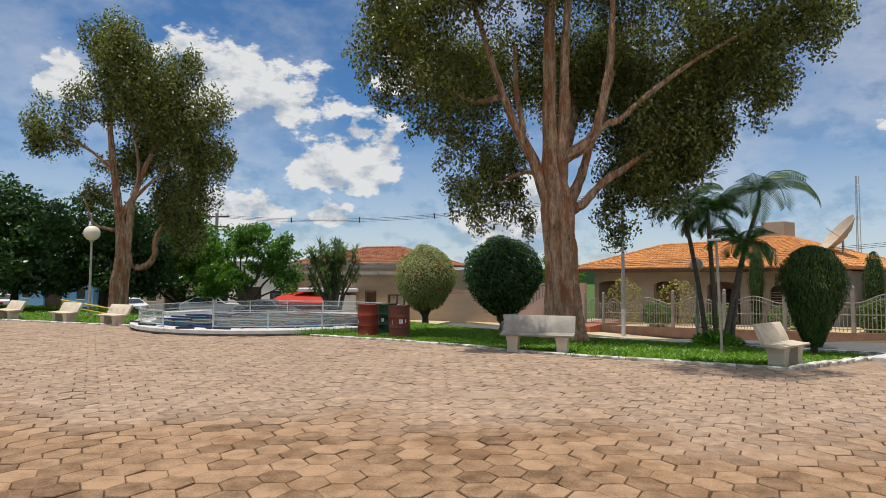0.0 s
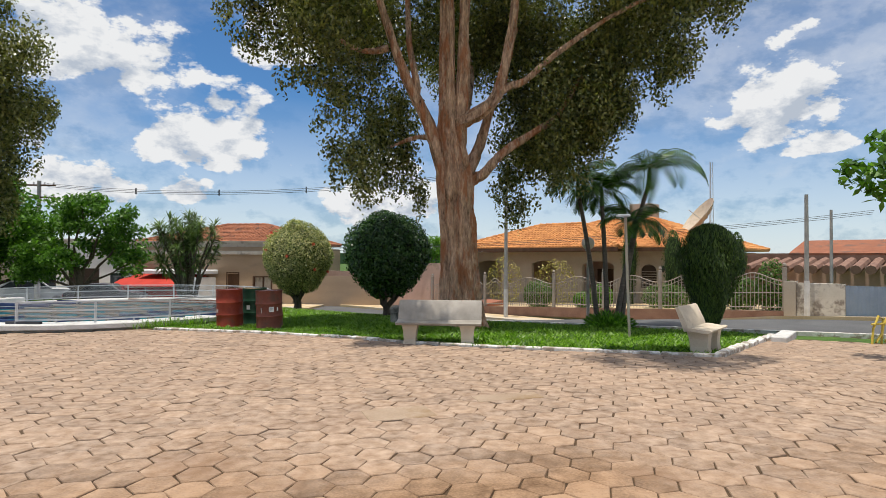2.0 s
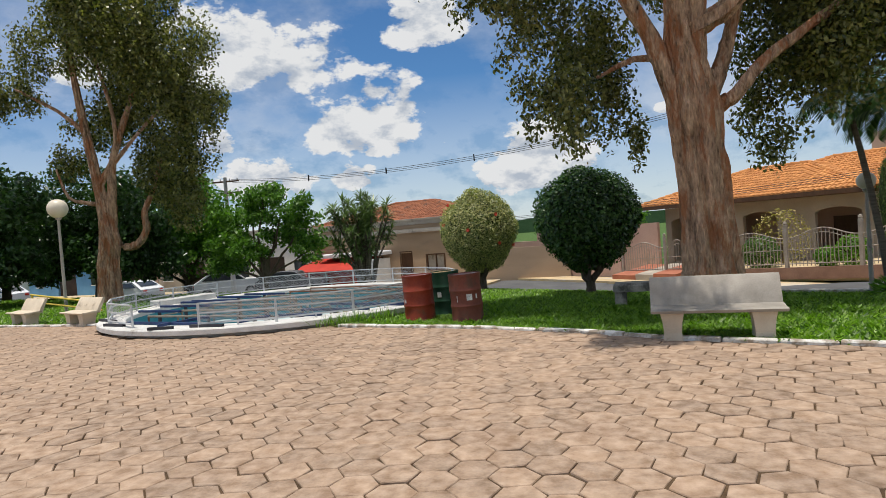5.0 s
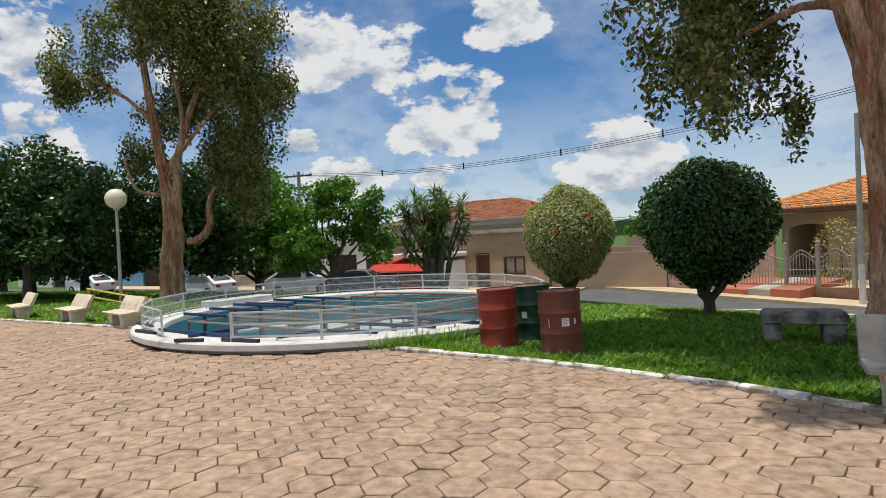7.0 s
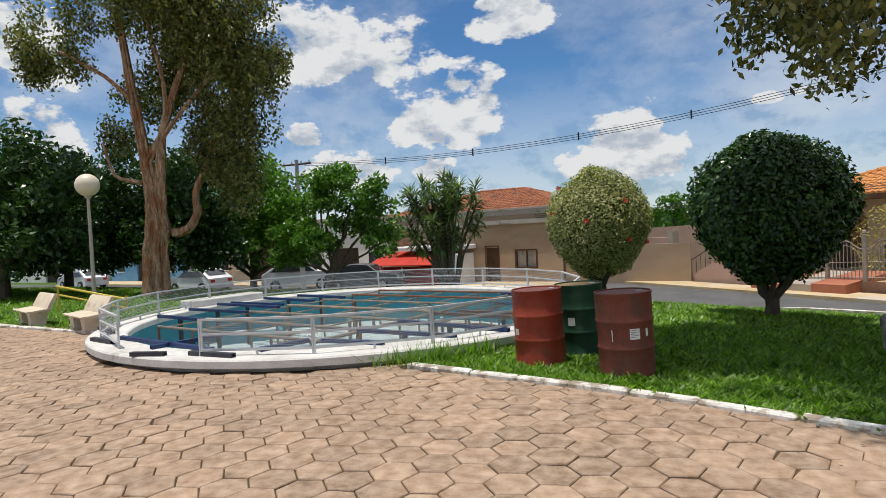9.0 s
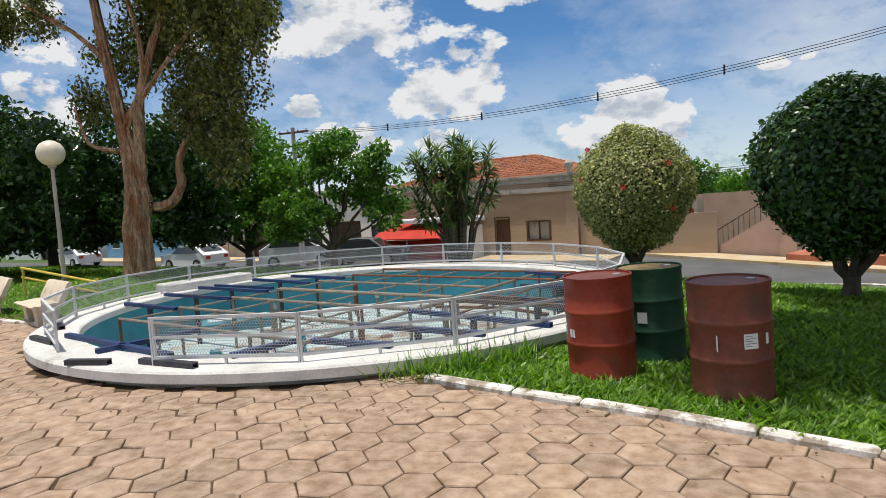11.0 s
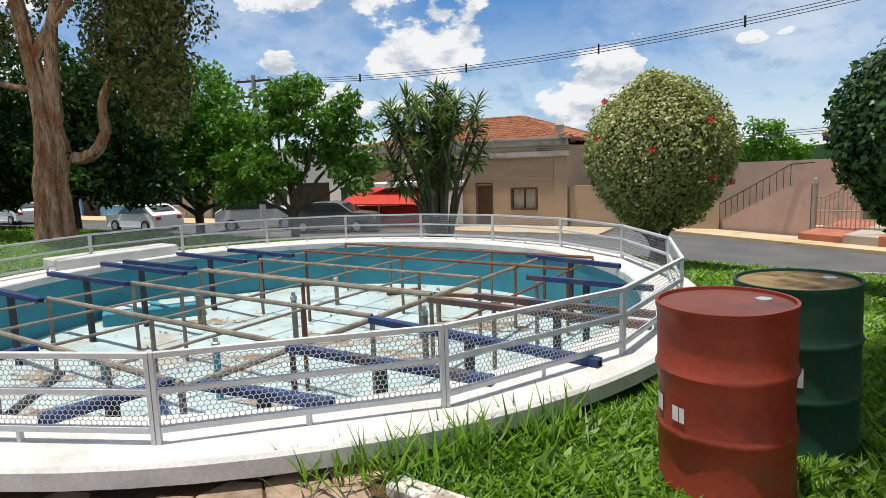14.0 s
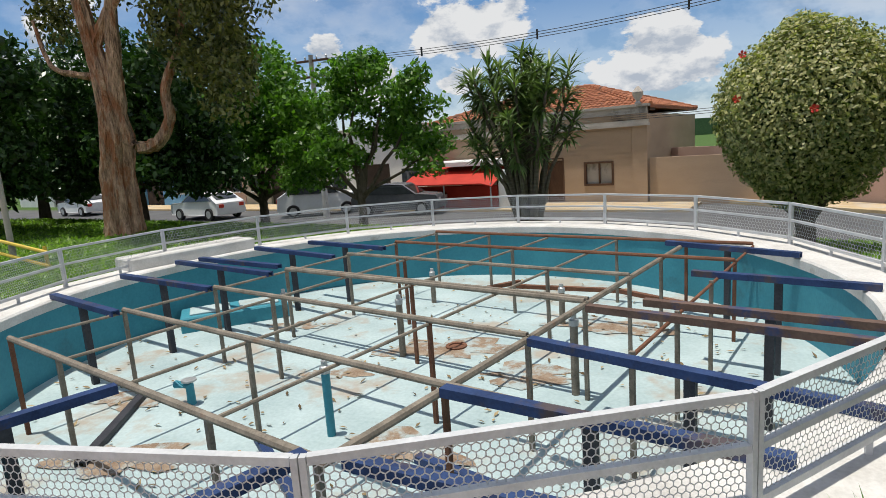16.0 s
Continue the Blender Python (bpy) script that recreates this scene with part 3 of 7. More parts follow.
def mesh_panel(a, b, z0, z1, cell=0.030):
    """Hexagonal netting of flat strips between two posts."""
    t = (b - a)
    L = t.length
    t = t / L
    up = Vector((0, 0, 1))
    w = 0.0024
    sh = Shape()
    nrm = t.cross(up)
    dx, dz = cell, cell * 0.866
    rows = int((z1 - z0) / dz)
    cols = int(L / dx)
    hl = cell * 0.5774
    # zigzag strands along each row and short uprights between them
    def flat(p, q, tw):
        d = (q - p).normalized()
        o = d.cross(nrm) * tw / 2
        sh.add([p - o, q - o, q + o, p + o], [(0, 1, 2, 3)])
    for r in range(rows + 1):
        zb = z0 + r * dz
        off = (r % 2) * dx / 2
        for c in range(cols):
            x0 = c * dx + off
            if x0 + dx > L:
                continue
            p0 = a + t * x0 + up * (zb)
            p1 = a + t * (x0 + dx / 2) + up * (zb + hl * 0.5)
            p2 = a + t * (x0 + dx) + up * (zb)
            flat(p0, p1, w * 2)
            flat(p1, p2, w * 2)
            if r < rows:
                flat(p1, p1 + up * hl, w * 2)
    return sh


def build_fence():
    f = thing("pool_fence", "low grey-white steel fence of hexagonal mesh round the pool", "fence")
    corners = [on_fence(a) for a in FENCE_ANGLES]
    for k, c in enumerate(corners):
        sh = Shape()
        t = (corners[min(k + 1, len(corners) - 1)] - corners[max(k - 1, 0)]).normalized()
        out = t.cross(Vector((0, 0, 1)))
        for o in (-0.013, 0.013):
            q = c + t * o
            sh.box(-0.0105, -0.014, RIM, 0.0105, 0.014, FENCE_TOP, Matrix.Translation(q) @ Matrix.Rotation(math.atan2(t.y, t.x), 4, "Z"))
        part("post", sh, FENCE_PAINT, f)
    for k in range(len(corners) - 1):
        a, b = corners[k], corners[k + 1]
        t = (b - a).normalized()
        a, b = a + t * 0.024, b - t * 0.024
        for nm, z, h in (("top_rail", FENCE_TOP - 0.014, 0.028), ("middle_rail", 0.445, 0.026), ("bottom_rail", FENCE_LOW, 0.030)):
            part(nm, bar(Shape(), a + Vector((0, 0, z)), b + Vector((0, 0, z)), 0.032, h), FENCE_PAINT, f)
        near = (a + b).y / 2 < 19.5
        part("wire_mesh", mesh_panel(a, b, FENCE_LOW + 0.016, FENCE_TOP - 0.04, 0.030 if near else 0.042), FENCE_PAINT, f)
        m = (a + b) / 2
        part("foot", Shape().box(m.x - 0.012, m.y - 0.012, RIM, m.x + 0.012, m.y + 0.012, FENCE_LOW), FENCE_PAINT, f)
    return f


build_fence()

# ---- steel grid standing in the pool ----
G1, G2 = Vector((0.956, -0.293, 0)), Vector((0.293, 0.956, 0))
GA = [-14.42, -13.42, -12.44, -11.45, -10.58, -9.85]
GB = [14.57, 15.50, 16.46, 17.42, 18.45, 19.42, 20.40]


def grid_point(a, b, z=0.0):
    p = G1 * a + G2 * b
    return Vector((p.x, p.y, z))


def inside(p, r=R_IN - 0.05):
    return math.hypot(p.x - POOL.x, p.y - POOL.y) < r


def build_grid():
    g = thing("pipe_scaffold", "rusty pipe frame on legs standing inside the empty pool", "scaffold")
    zt = 0.20
    for j, b in enumerate(GB):
        lo, hi = GA[0], GA[4] if j not in (1, 5, 6) else GA[5]
        pts = [grid_point(lo + (hi - lo) * f, b, zt) for f in (0, 0.33, 0.66, 1)]
        rad = 0.025 if j in (0, 1, 2, 3) else 0.021
        part("long_pipe", Shape().tube(pts, rad, 8), PIPE if j < 5 else RUST_PIPE, g, "", True)
        if j == 3:
            part("long_pipe", Shape().tube([q + G2 * 0.07 for q in pts], 0.022, 8), PIPE, g, "", True)
    for i, a in enumerate(GA):
        lo, hi = GB[0] if i != 5 else GB[2], GB[-1]
        thick = 0.026 if i in (4,) else 0.014
        part("cross_pipe", Shape().tube([grid_point(a, lo, zt - 0.03), grid_point(a, hi, zt - 0.03)], thick, 8), PIPE if i < 5 else RUST_PIPE, g, "", True)
    for i, a in enumerate(GA):
        for j, b in enumerate(GB):
            if i == 5 and j < 2:
                continue
            if (i in (1, 2, 3)) and j % 2 == (i % 2):
                continue
            p = grid_point(a, b)
            if not inside(p):
                continue
            w = 0.016
            m = Matrix.Translation((p.x, p.y, 0)) @ Matrix.Rotation(radians(-17), 4, "Z")
            part("leg", Shape().box(-w, -w, FLOOR, w, w, zt, m), PIPE if (i + j) % 5 else RUST_PIPE, g)
    return g


build_grid()


def channel(sh, a, b, w=0.075, h=0.055):
    """A rolled steel channel from a to b, open below."""
    a, b = Vector(a), Vector(b)
    t = (b - a).normalized()
    s = Vector((-t.y, t.x, 0)).normalized()
    up = Vector((0, 0, 1))
    e = 0.012
    prof = [(-w / 2, -h), (-w / 2, 0), (w / 2, 0), (w / 2, -h), (w / 2 - e, -h), (w / 2 - e, -e), (-w / 2 + e, -e), (-w / 2 + e, -h)]
    ra = [a + s * x + up * z for x, z in prof]
    rb = [b + s * x + up * z for x, z in prof]
    return sh.loft([ra, rb], True)


BEAMS = [(-10.72, 19.43, -9.21, 18.92), (-10.80, 20.41, -8.95, 19.87), (-10.76, 21.28, -8.71, 20.61), (-10.55, 21.50, -8.88, 21.02), (-10.25, 22.35, -8.47, 21.63), (-9.60, 22.83, -8.02, 22.24),
         (-3.93, 17.45, -5.55, 17.84), (-3.30, 17.90, -5.25, 18.72), (-2.92, 18.88, -4.97, 19.56), (-2.86, 19.25, -4.55, 19.77), (-2.80, 20.36, -4.15, 20.84), (-3.10, 21.70, -4.36, 22.49),
         (-8.03, 16.44, -7.56, 17.49), (-6.25, 16.40, -5.92, 17.05), (-4.75, 16.92, -5.71, 17.05), (-9.30, 17.15, -6.95, 16.36)]


def build_beams():
    for k, (x0, y0, x1, y1) in enumerate(BEAMS):
        q, p = Vector((x0, y0, 0)), Vector((x1, y1, 0))
        e = thing("steel_beam", "blue painted steel channel resting on the pool rim" if k not in (8, 9) else "rusty steel channel resting on the pool rim", "beam", group="steel beams on the pool rim")
        z = RIM + 0.058
        part("channel", channel(Shape(), (p.x, p.y, z), (q.x, q.y, z)), BLUE_STEEL if k not in (8, 9) else RUST_BLUE, e)
        m = p.lerp(q, 0.5)
        if inside(m, R_IN - 0.1) and k not in (3, 8, 15):
            part("leg", Shape().box(-0.030, -0.030, FLOOR, 0.030, 0.030, z - 0.013, Matrix.Translation((m.x, m.y, 0)) @ Matrix.Rotation(radians(-17), 4, "Z")), BLACK_STEEL, e, "dark steel post")


build_beams()


# ---- steel drums ----
def build_drum(x, y, mat, label, turn=0, dents=0):
    r, h = 0.292, 0.87
    e = thing("steel_drum", label, "drum", pose(x, y, ground_z(x, y) + 0.0, 0.6, -1.8, turn), group="steel drums on the lawn")
    prof = [(r - 0.012, 0), (r + 0.004, 0.0), (r + 0.004, 0.022), (r, 0.03)]
    for c in (0.295, 0.575):
        prof += [(r, c - 0.13), (r, c - 0.08)]
        prof += [(r, c - 0.03), (r + 0.006, c - 0.014), (r + 0.011, c), (r + 0.006, c + 0.014), (r, c + 0.03)]
    prof += [(r, h - 0.2), (r, h - 0.12), (r, h - 0.035), (r + 0.005, h - 0.025), (r + 0.005, h), (r - 0.008, h), (r - 0.010, h - 0.018), (0.001, h - 0.018)]
    body = Shape().lathe(prof, 48)
    if dents:
        rg = random.Random(dents)
        hollows = [(rg.uniform(0, 6.28), rg.uniform(0.15, 0.8), rg.uniform(0.06, 0.13), rg.uniform(0.006, 0.016)) for _ in range(16)]
        moved = []
        for x_, y_, z_ in body.v:
            a_, q = math.atan2(y_, x_), math.hypot(x_, y_)
            for c, hz, wd, dp in hollows:
                da = (a_ - c + math.pi) % (2 * math.pi) - math.pi
                q -= dp * math.exp(-((da * r) ** 2 + (z_ - hz) ** 2) / (wd * wd))
            k = max(q, 0.001)
            moved.append((k * math.cos(a_), k * math.sin(a_), z_))
        body.v = moved
    part("body", body, mat, e, "", True)
    part("lid", Shape().lathe([(r - 0.016, 0), (r - 0.016, 0.004), (0.001, 0.004)], 32, (0, 0, h - 0.018)), LID_RUST if mat is DRUM_GREEN else DRUM_BROWN, e, "rusty lid", True)
    part("bung", Shape().lathe([(0.035, 0), (0.035, 0.012), (0.001, 0.012)], 12, (0.17, 0.05, h - 0.018)), GALV, e, "", True)
    return e


def curved_label(a0, a1, z0, z1, r=0.2945, cut=0):
    sh = Shape()
    n = 8
    rings = []
    for i in range(n + 1):
        a = a0 + (a1 - a0) * i / n
        rings.append([(r * math.cos(a), r * math.sin(a), z0), (r * math.cos(a), r * math.sin(a), z1)])
    vs = [p for q in rings for p in q]
    sh.add(vs, [(2 * i, 2 * i + 2, 2 * i + 3, 2 * i + 1) for i in range(n)])
    return sh


drum_a = build_drum(-2.72, 16.90, DRUM_RED, "red painted steel drum with worn labels on the grass", 0, 3)
drum_b = build_drum(-1.74, 16.48, DRUM_BROWN, "rusty brown-red steel drum with dented side and paper label", 0, 7)
drum_c = build_drum(-2.28, 17.46, DRUM_GREEN, "dark green steel drum standing behind the red one")
part("paper_label", curved_label(radians(-80), radians(-60), 0.40, 0.51), PAPER, drum_b, "white printed label")
for k in range(5):
    part("print_line", curved_label(radians(-78), radians(-63 if k % 2 else -68), 0.418 + 0.018 * k, 0.424 + 0.018 * k, 0.2953), INK, [c for c in drum_b.children if c.name.startswith("paper_label")][0], "grey printed line")
part("paper_label", curved_label(radians(-46), radians(-40), 0.42, 0.50), PAPER, drum_b, "torn white label")
part("paper_label", curved_label(radians(-116), radians(-114), 0.38, 0.50), PAPER, drum_b, "torn white label")
part("paper_label", curved_label(radians(-172), radians(-160), 0.37, 0.45), PAPER, drum_a, "torn white label")
part("paper_label", curved_label(radians(-146), radians(-139), 0.36, 0.43), PAPER, drum_a, "torn white label")
part("paper_label", curved_label(radians(-138), radians(-133), 0.36, 0.43), PAPER, drum_a, "torn white label")
part("paper_label", curved_label(radians(-115), radians(-98), 0.38, 0.48), PAPER, drum_c, "white round label")


# ---- concrete benches ----
def build_bench(m, label, mat=None, width=1.42, tall=0.90, leg_mat=None):
    mat = mat or BENCH
    e = thing("concrete_bench", label, "bench", m @ Matrix.Diagonal((1, 1, tall, 1)), group="concrete benches of the square")
    w = width / 2
    # seat and back as one curved slab, seen from the side as (depth, height)
    seat = [(-0.02, 0.40), (0.10, 0.415), (0.34, 0.385), (0.42, 0.40), (0.44, 0.44), (0.40, 0.455), (0.34, 0.445), (0.12, 0.475), (0.0, 0.47)]
    back = [(-0.02, 0.40), (0.06, 0.44), (0.03, 0.55), (-0.10, 0.86), (-0.13, 0.88), (-0.17, 0.87), (-0.16, 0.83), (-0.06, 0.55)]

    def slab(prof):
        rings = []
        for x in (-w, -w + 0.015, w - 0.015, w):
            k = 0.97 if abs(x) == w else 1.0
            rings.append([(x, -d * k if abs(x) == w else -d, z) for d, z in prof])
        return Shape().loft(rings, True)
    part("seat", slab(seat), mat, e, "", True)
    part("backrest", slab(back), mat, e, "", True)
    for sx in (-1, 1):
        leg = Shape()
        cx = sx * (w - 0.26)
        rings = []
        for z, k, d0, d1 in ((-0.05, 0.12, 0.04, 0.36), (0.1, 0.11, 0.05, 0.33), (0.25, 0.12, 0.03, 0.34), (0.41, 0.15, 0.0, 0.36)):
            rings.append([(cx - k, -d0, z), (cx - k, -d1, z), (cx + k, -d1, z), (cx + k, -d0, z)])
        leg.loft(rings, True)
        part("leg", leg, leg_mat or mat, e)
    return e


build_bench(pose(1.90, 14.12, 0.0, 0, 0, -10), "weathered concrete bench with sloping back under the large tree", width=1.6, leg_mat=BENCH_CREAM)
build_bench(pose(6.42, 13.02, 0.0, 0, 0, 47), "weathered concrete bench at the corner of the lawn", BENCH_CREAM, 1.2, 0.88)
build_bench(pose(-11.85, 19.0, 0.0, 0, 0, -26), "cream concrete bench with painted back beside the lawn", BENCH_CREAM, 1.25, 0.76)
build_bench(pose(-14.3, 19.8, 0.0, 0, 0, -26), "cream concrete bench beside the lawn", BENCH_CREAM, 1.3, 0.76)
build_bench(pose(-17.3, 20.7, 0.0, 0, 0, -30), "cream concrete bench in the shade", BENCH_CREAM, 1.5, 0.76)


def build_stone_seat():
    e = thing("stone_bench", "low lichen-stained stone slab bench on the lawn", "bench", pose(1.50, 17.55, 0.06, 0, 0, -8))
    part("slab", Shape().block(-0.52, -0.24, 0.20, 0.52, 0.24, 0.36, 0.05), LICHEN, e)
    part("support", Shape().block(-0.50, -0.20, -0.2, -0.28, 0.20, 0.20, 0.02), LICHEN, e)
    part("support", Shape().block(0.22, -0.20, -0.2, 0.48, 0.20, 0.20, 0.02), LICHEN, e)


build_stone_seat()


# ---- foliage ----
def shell_points(rg, k, centre, radii, hollow=0.55, low=-1.0):
    """Random points in the outer part of an ellipsoid, with their outward ways."""
    d = rg.normal(size=(k, 3))
    d /= np.linalg.norm(d, axis=1)[:, None]
    d[:, 2] = np.where(d[:, 2] < low, -d[:, 2], d[:, 2])
    r = hollow + (1 - hollow) * rg.random(k) ** 0.6
    return np.asarray(centre) + d * r[:, None] * np.asarray(radii), d


def crown_mesh(name, clumps, per_m2, leaf, mat, seed, hang=0.0, hollow=0.30, sub=19):
    """Leaves of a crown: each clump is broken into smaller tufts that leave gaps."""
    rg = np.random.default_rng(seed)
    P, D = [], []
    for (cx, cy, cz, rx, ry, rz) in clumps:
        tufts = max(4, int(sub * (rx * ry * rz) ** (1 / 3)))
        tp, _ = shell_points(rg, tufts, (cx, cy, cz), (rx, ry, rz), hollow)
        for q in tp:
            tr = (0.20 + 0.20 * rg.random()) * (rx * ry * rz) ** (1 / 3) + 0.10
            k = int(per_m2 * tr * tr * 6)
            p, d = shell_points(rg, k, q, (tr, tr, tr * (0.8 + hang)), 0.25)
            if hang:
                p[:, 2] -= hang * rg.random(k) ** 2 * tr
            P.append(p)
            D.append(d)
    P, D = np.concatenate(P), np.concatenate(D)
    D = D * 0.6 + rg.normal(size=D.shape) * 0.7 + np.array((0, 0, 0.35))
    n = len(P)
    ups = rg.normal(size=(n, 3)) * 0.7 + np.array((0, 0, -1.0 if hang else 0.2))
    L = leaf[0] * (0.7 + 0.6 * rg.random(n))
    W = leaf[1] * (0.7 + 0.6 * rg.random(n))
    return cards(name, P, D, L, W, mat, ups)


def limb(sh, a, b, r0, r1, sag=0.0, seed=0, sides=10, rough=0.35):
    rg = random.Random(seed)
    a, b = Vector(a), Vector(b)
    n = 7
    pts = []
    for i in range(n):
        f = i / (n - 1)
        p = a.lerp(b, f)
        w = math.sin(math.pi * f) * (b - a).length * 0.06
        p += Vector((rg.uniform(-w, w), rg.uniform(-w, w), -sag * math.sin(math.pi * f)))
        pts.append(p)
    sh.tube(pts, [r0 + (r1 - r0) * i / (n - 1) for i in range(n)], sides, True, rough, seed)


def build_big_tree(name, label, at, limbs, trunk, clumps, leaf_mat, bark, seed, per_m2=62, leaf=(0.17, 0.085), hang=0.5, flutes=7):
    e = thing(name, label, "tree", at)
    # fluted trunk
    rings = []
    sides = 44
    rg = random.Random(seed)
    ph = [rg.uniform(0, 6.28) for _ in range(4)]
    levels = []
    for (x0, y0, z0, r0), (x1, y1, z1, r1) in zip(trunk, trunk[1:]):
        n = max(1, int((z1 - z0) / 0.14)) if z0 < 6 else 3
        levels += [(x0 + (x1 - x0) * i / n, y0 + (y1 - y0) * i / n, z0 + (z1 - z0) * i / n, r0 + (r1 - r0) * i / n) for i in range(n)]
    for (x, y, z, r) in levels + [trunk[-1]]:
        ring = []
        for j in range(sides):
            a = 2 * math.pi * j / sides
            k = 0.93 + 0.13 * math.sin(flutes * a + ph[0] + z * 0.5) + 0.08 * math.sin(3 * a + ph[1] + z * 0.3) + 0.05 * math.sin(13 * a + ph[2] + z)
            k += 0.10 * noise.noise(Vector((math.cos(a) * 4, math.sin(a) * 4, z * 1.6 + seed))) + 0.06 * noise.noise(Vector((math.cos(a) * 9, math.sin(a) * 9, z * 4 + seed)))
            ring.append((x + r * k * math.cos(a), y + r * k * math.sin(a), z))
        rings.append(ring)
    part("trunk", Shape().loft(rings, True), bark, e, "peeling ridged bark", True)
    for i, (joints, r0, r1) in enumerate(limbs):
        sh = Shape()
        winding(sh, joints, r0, r1, seed + i)
        part("limb", sh, bark, e, "", True)
    part("crown", crown_mesh("crown", clumps, per_m2, leaf, leaf_mat, seed, hang), leaf_mat, e, "hanging olive-green foliage with gaps")
    return e


def winding(sh, pts, r0, r1, seed=0, sides=12):
    """A bent limb through its joints, tapering and a little uneven, smoothed between them."""
    pts = [Vector(q) for q in pts]
    path = []
    for i in range(len(pts) - 1):
        a, b, c, d = pts[max(i - 1, 0)], pts[i], pts[i + 1], pts[min(i + 2, len(pts) - 1)]
        for k in range(4):
            f = k / 4
            path.append(b * (1 - f) + c * f + ((c - a) * (f * (1 - f) ** 2) - (d - b) * (f * f * (1 - f))) * 0.45)
    path.append(pts[-1])
    n = len(path) - 1
    rg = random.Random(seed)
    sh.tube(path, [(r0 + (r1 - r0) * i / n) * rg.uniform(0.93, 1.07) for i in range(n + 1)], sides, True, 0.35, seed)


# the large tree over the lawn (metres from its foot: right, away, up)
BIG_LEFT = [(-4.6, -0.6, 8.3, 1.05), (-5.1, 0.2, 7.4, 0.60), (-3.6, 0.8, 8.7, 1.3), (-3.3, -0.7, 7.0, 0.85), (-3.1, 0.3, 5.6, 0.60), (-3.7, -0.3, 6.2, 0.55), (-2.0, 0.6, 4.5, 0.90), (-2.4, -0.4, 3.8, 0.65), (-1.5, 0.9, 5.2, 0.85), (-1.4, 0.5, 4.1, 0.70),
            (-2.7, 0.2, 4.4, 0.55), (-0.8, 0.7, 3.3, 0.42), (-2.0, 1.2, 7.9, 1.2), (-1.8, 1.6, 6.3, 0.8), (-0.8, 1.8, 8.8, 1.2), (0.8, 1.9, 8.4, 1.2)]
BIG_RIGHT = [(2.0, 0.9, 8.4, 1.25), (3.2, -0.8, 8.7, 1.05), (4.8, 0.6, 8.5, 1.25), (6.2, -0.4, 8.7, 1.1), (7.1, 0.2, 8.8, 0.7), (5.4, -0.2, 7.3, 0.95), (5.6, 0.4, 6.5, 0.60), (3.7, 0.8, 7.4, 1.1), (2.6, 1.3, 6.8, 1.25), (3.3, 0.5, 6.0, 1.25), (2.0, 1.2, 5.7, 1.05), (4.2, 0.9, 5.9, 0.85), (2.9, 1.6, 5.3, 1.0),
             (3.7, 0.7, 5.1, 0.70), (2.3, 0.9, 4.7, 0.85), (1.6, 1.0, 3.7, 0.50), (2.0, 0.8, 3.0, 0.50), (2.9, 0.8, 4.3, 0.70)]
BIG_TOP = [(-4.4, 0.0, 10.2, 1.5), (-2.1, -1.0, 10.5, 1.8), (2.5, 0.9, 10.5, 1.4), (4.8, -0.2, 10.4, 1.3), (0.2, 0.0, 11.6, 2.2), (6.5, 0.4, 9.9, 1.1), (-2.6, -3.9, 10.2, 0.8), (1.3, -5.9, 10.6, 1.1), (2.3, -5.6, 10.3, 1.1),
           (-3.2, -2.2, 10.0, 1.2), (-2.8, 3.2, 8.8, 1.4), (0.4, 3.8, 8.6, 1.5), (3.2, 3.4, 8.6, 1.5), (5.6, 2.8, 8.8, 1.3), (1.8, 4.8, 9.6, 1.5)]
BIG_LEFT += [(-2.7, 1.2, 6.6, 0.9), (-4.2, 0.4, 7.5, 0.8)]
BIG_RIGHT += [(2.6, 0.2, 4.6, 0.7), (3.0, 0.3, 5.3, 1.0), (2.3, 0.8, 5.0, 0.9), (3.7, 0.3, 5.9, 0.9), (1.9, 0.9, 4.2, 0.6), (4.5, 0.5, 6.7, 1.0), (1.5, 1.2, 7.4, 1.0)]
BIG_CLUMPS = [(x, y + (0.7 if abs(x) < 2.2 and z < 9 and y > -1 else 0), z, r, r * 1.05, r) for x, y, z, r in BIG_LEFT + BIG_RIGHT + BIG_TOP]
BIG_TRUNK = [(0.12, 0, -0.2, 0.74), (0.12, 0, 0.15, 0.60), (0.13, 0, 0.7, 0.49), (0.10, -0.03, 1.86, 0.42), (0.05, -0.05, 2.8, 0.41), (0.02, -0.06, 3.6, 0.44), (-0.06, -0.08, 4.2, 0.37), (-0.15, -0.1, 4.8, 0.27), (-0.20, -0.12, 5.3, 0.21), (-0.23, -0.15, 6.4, 0.18), (-0.24, -0.2, 8.3, 0.15), (-0.2, -0.2, 11.5, 0.06)]
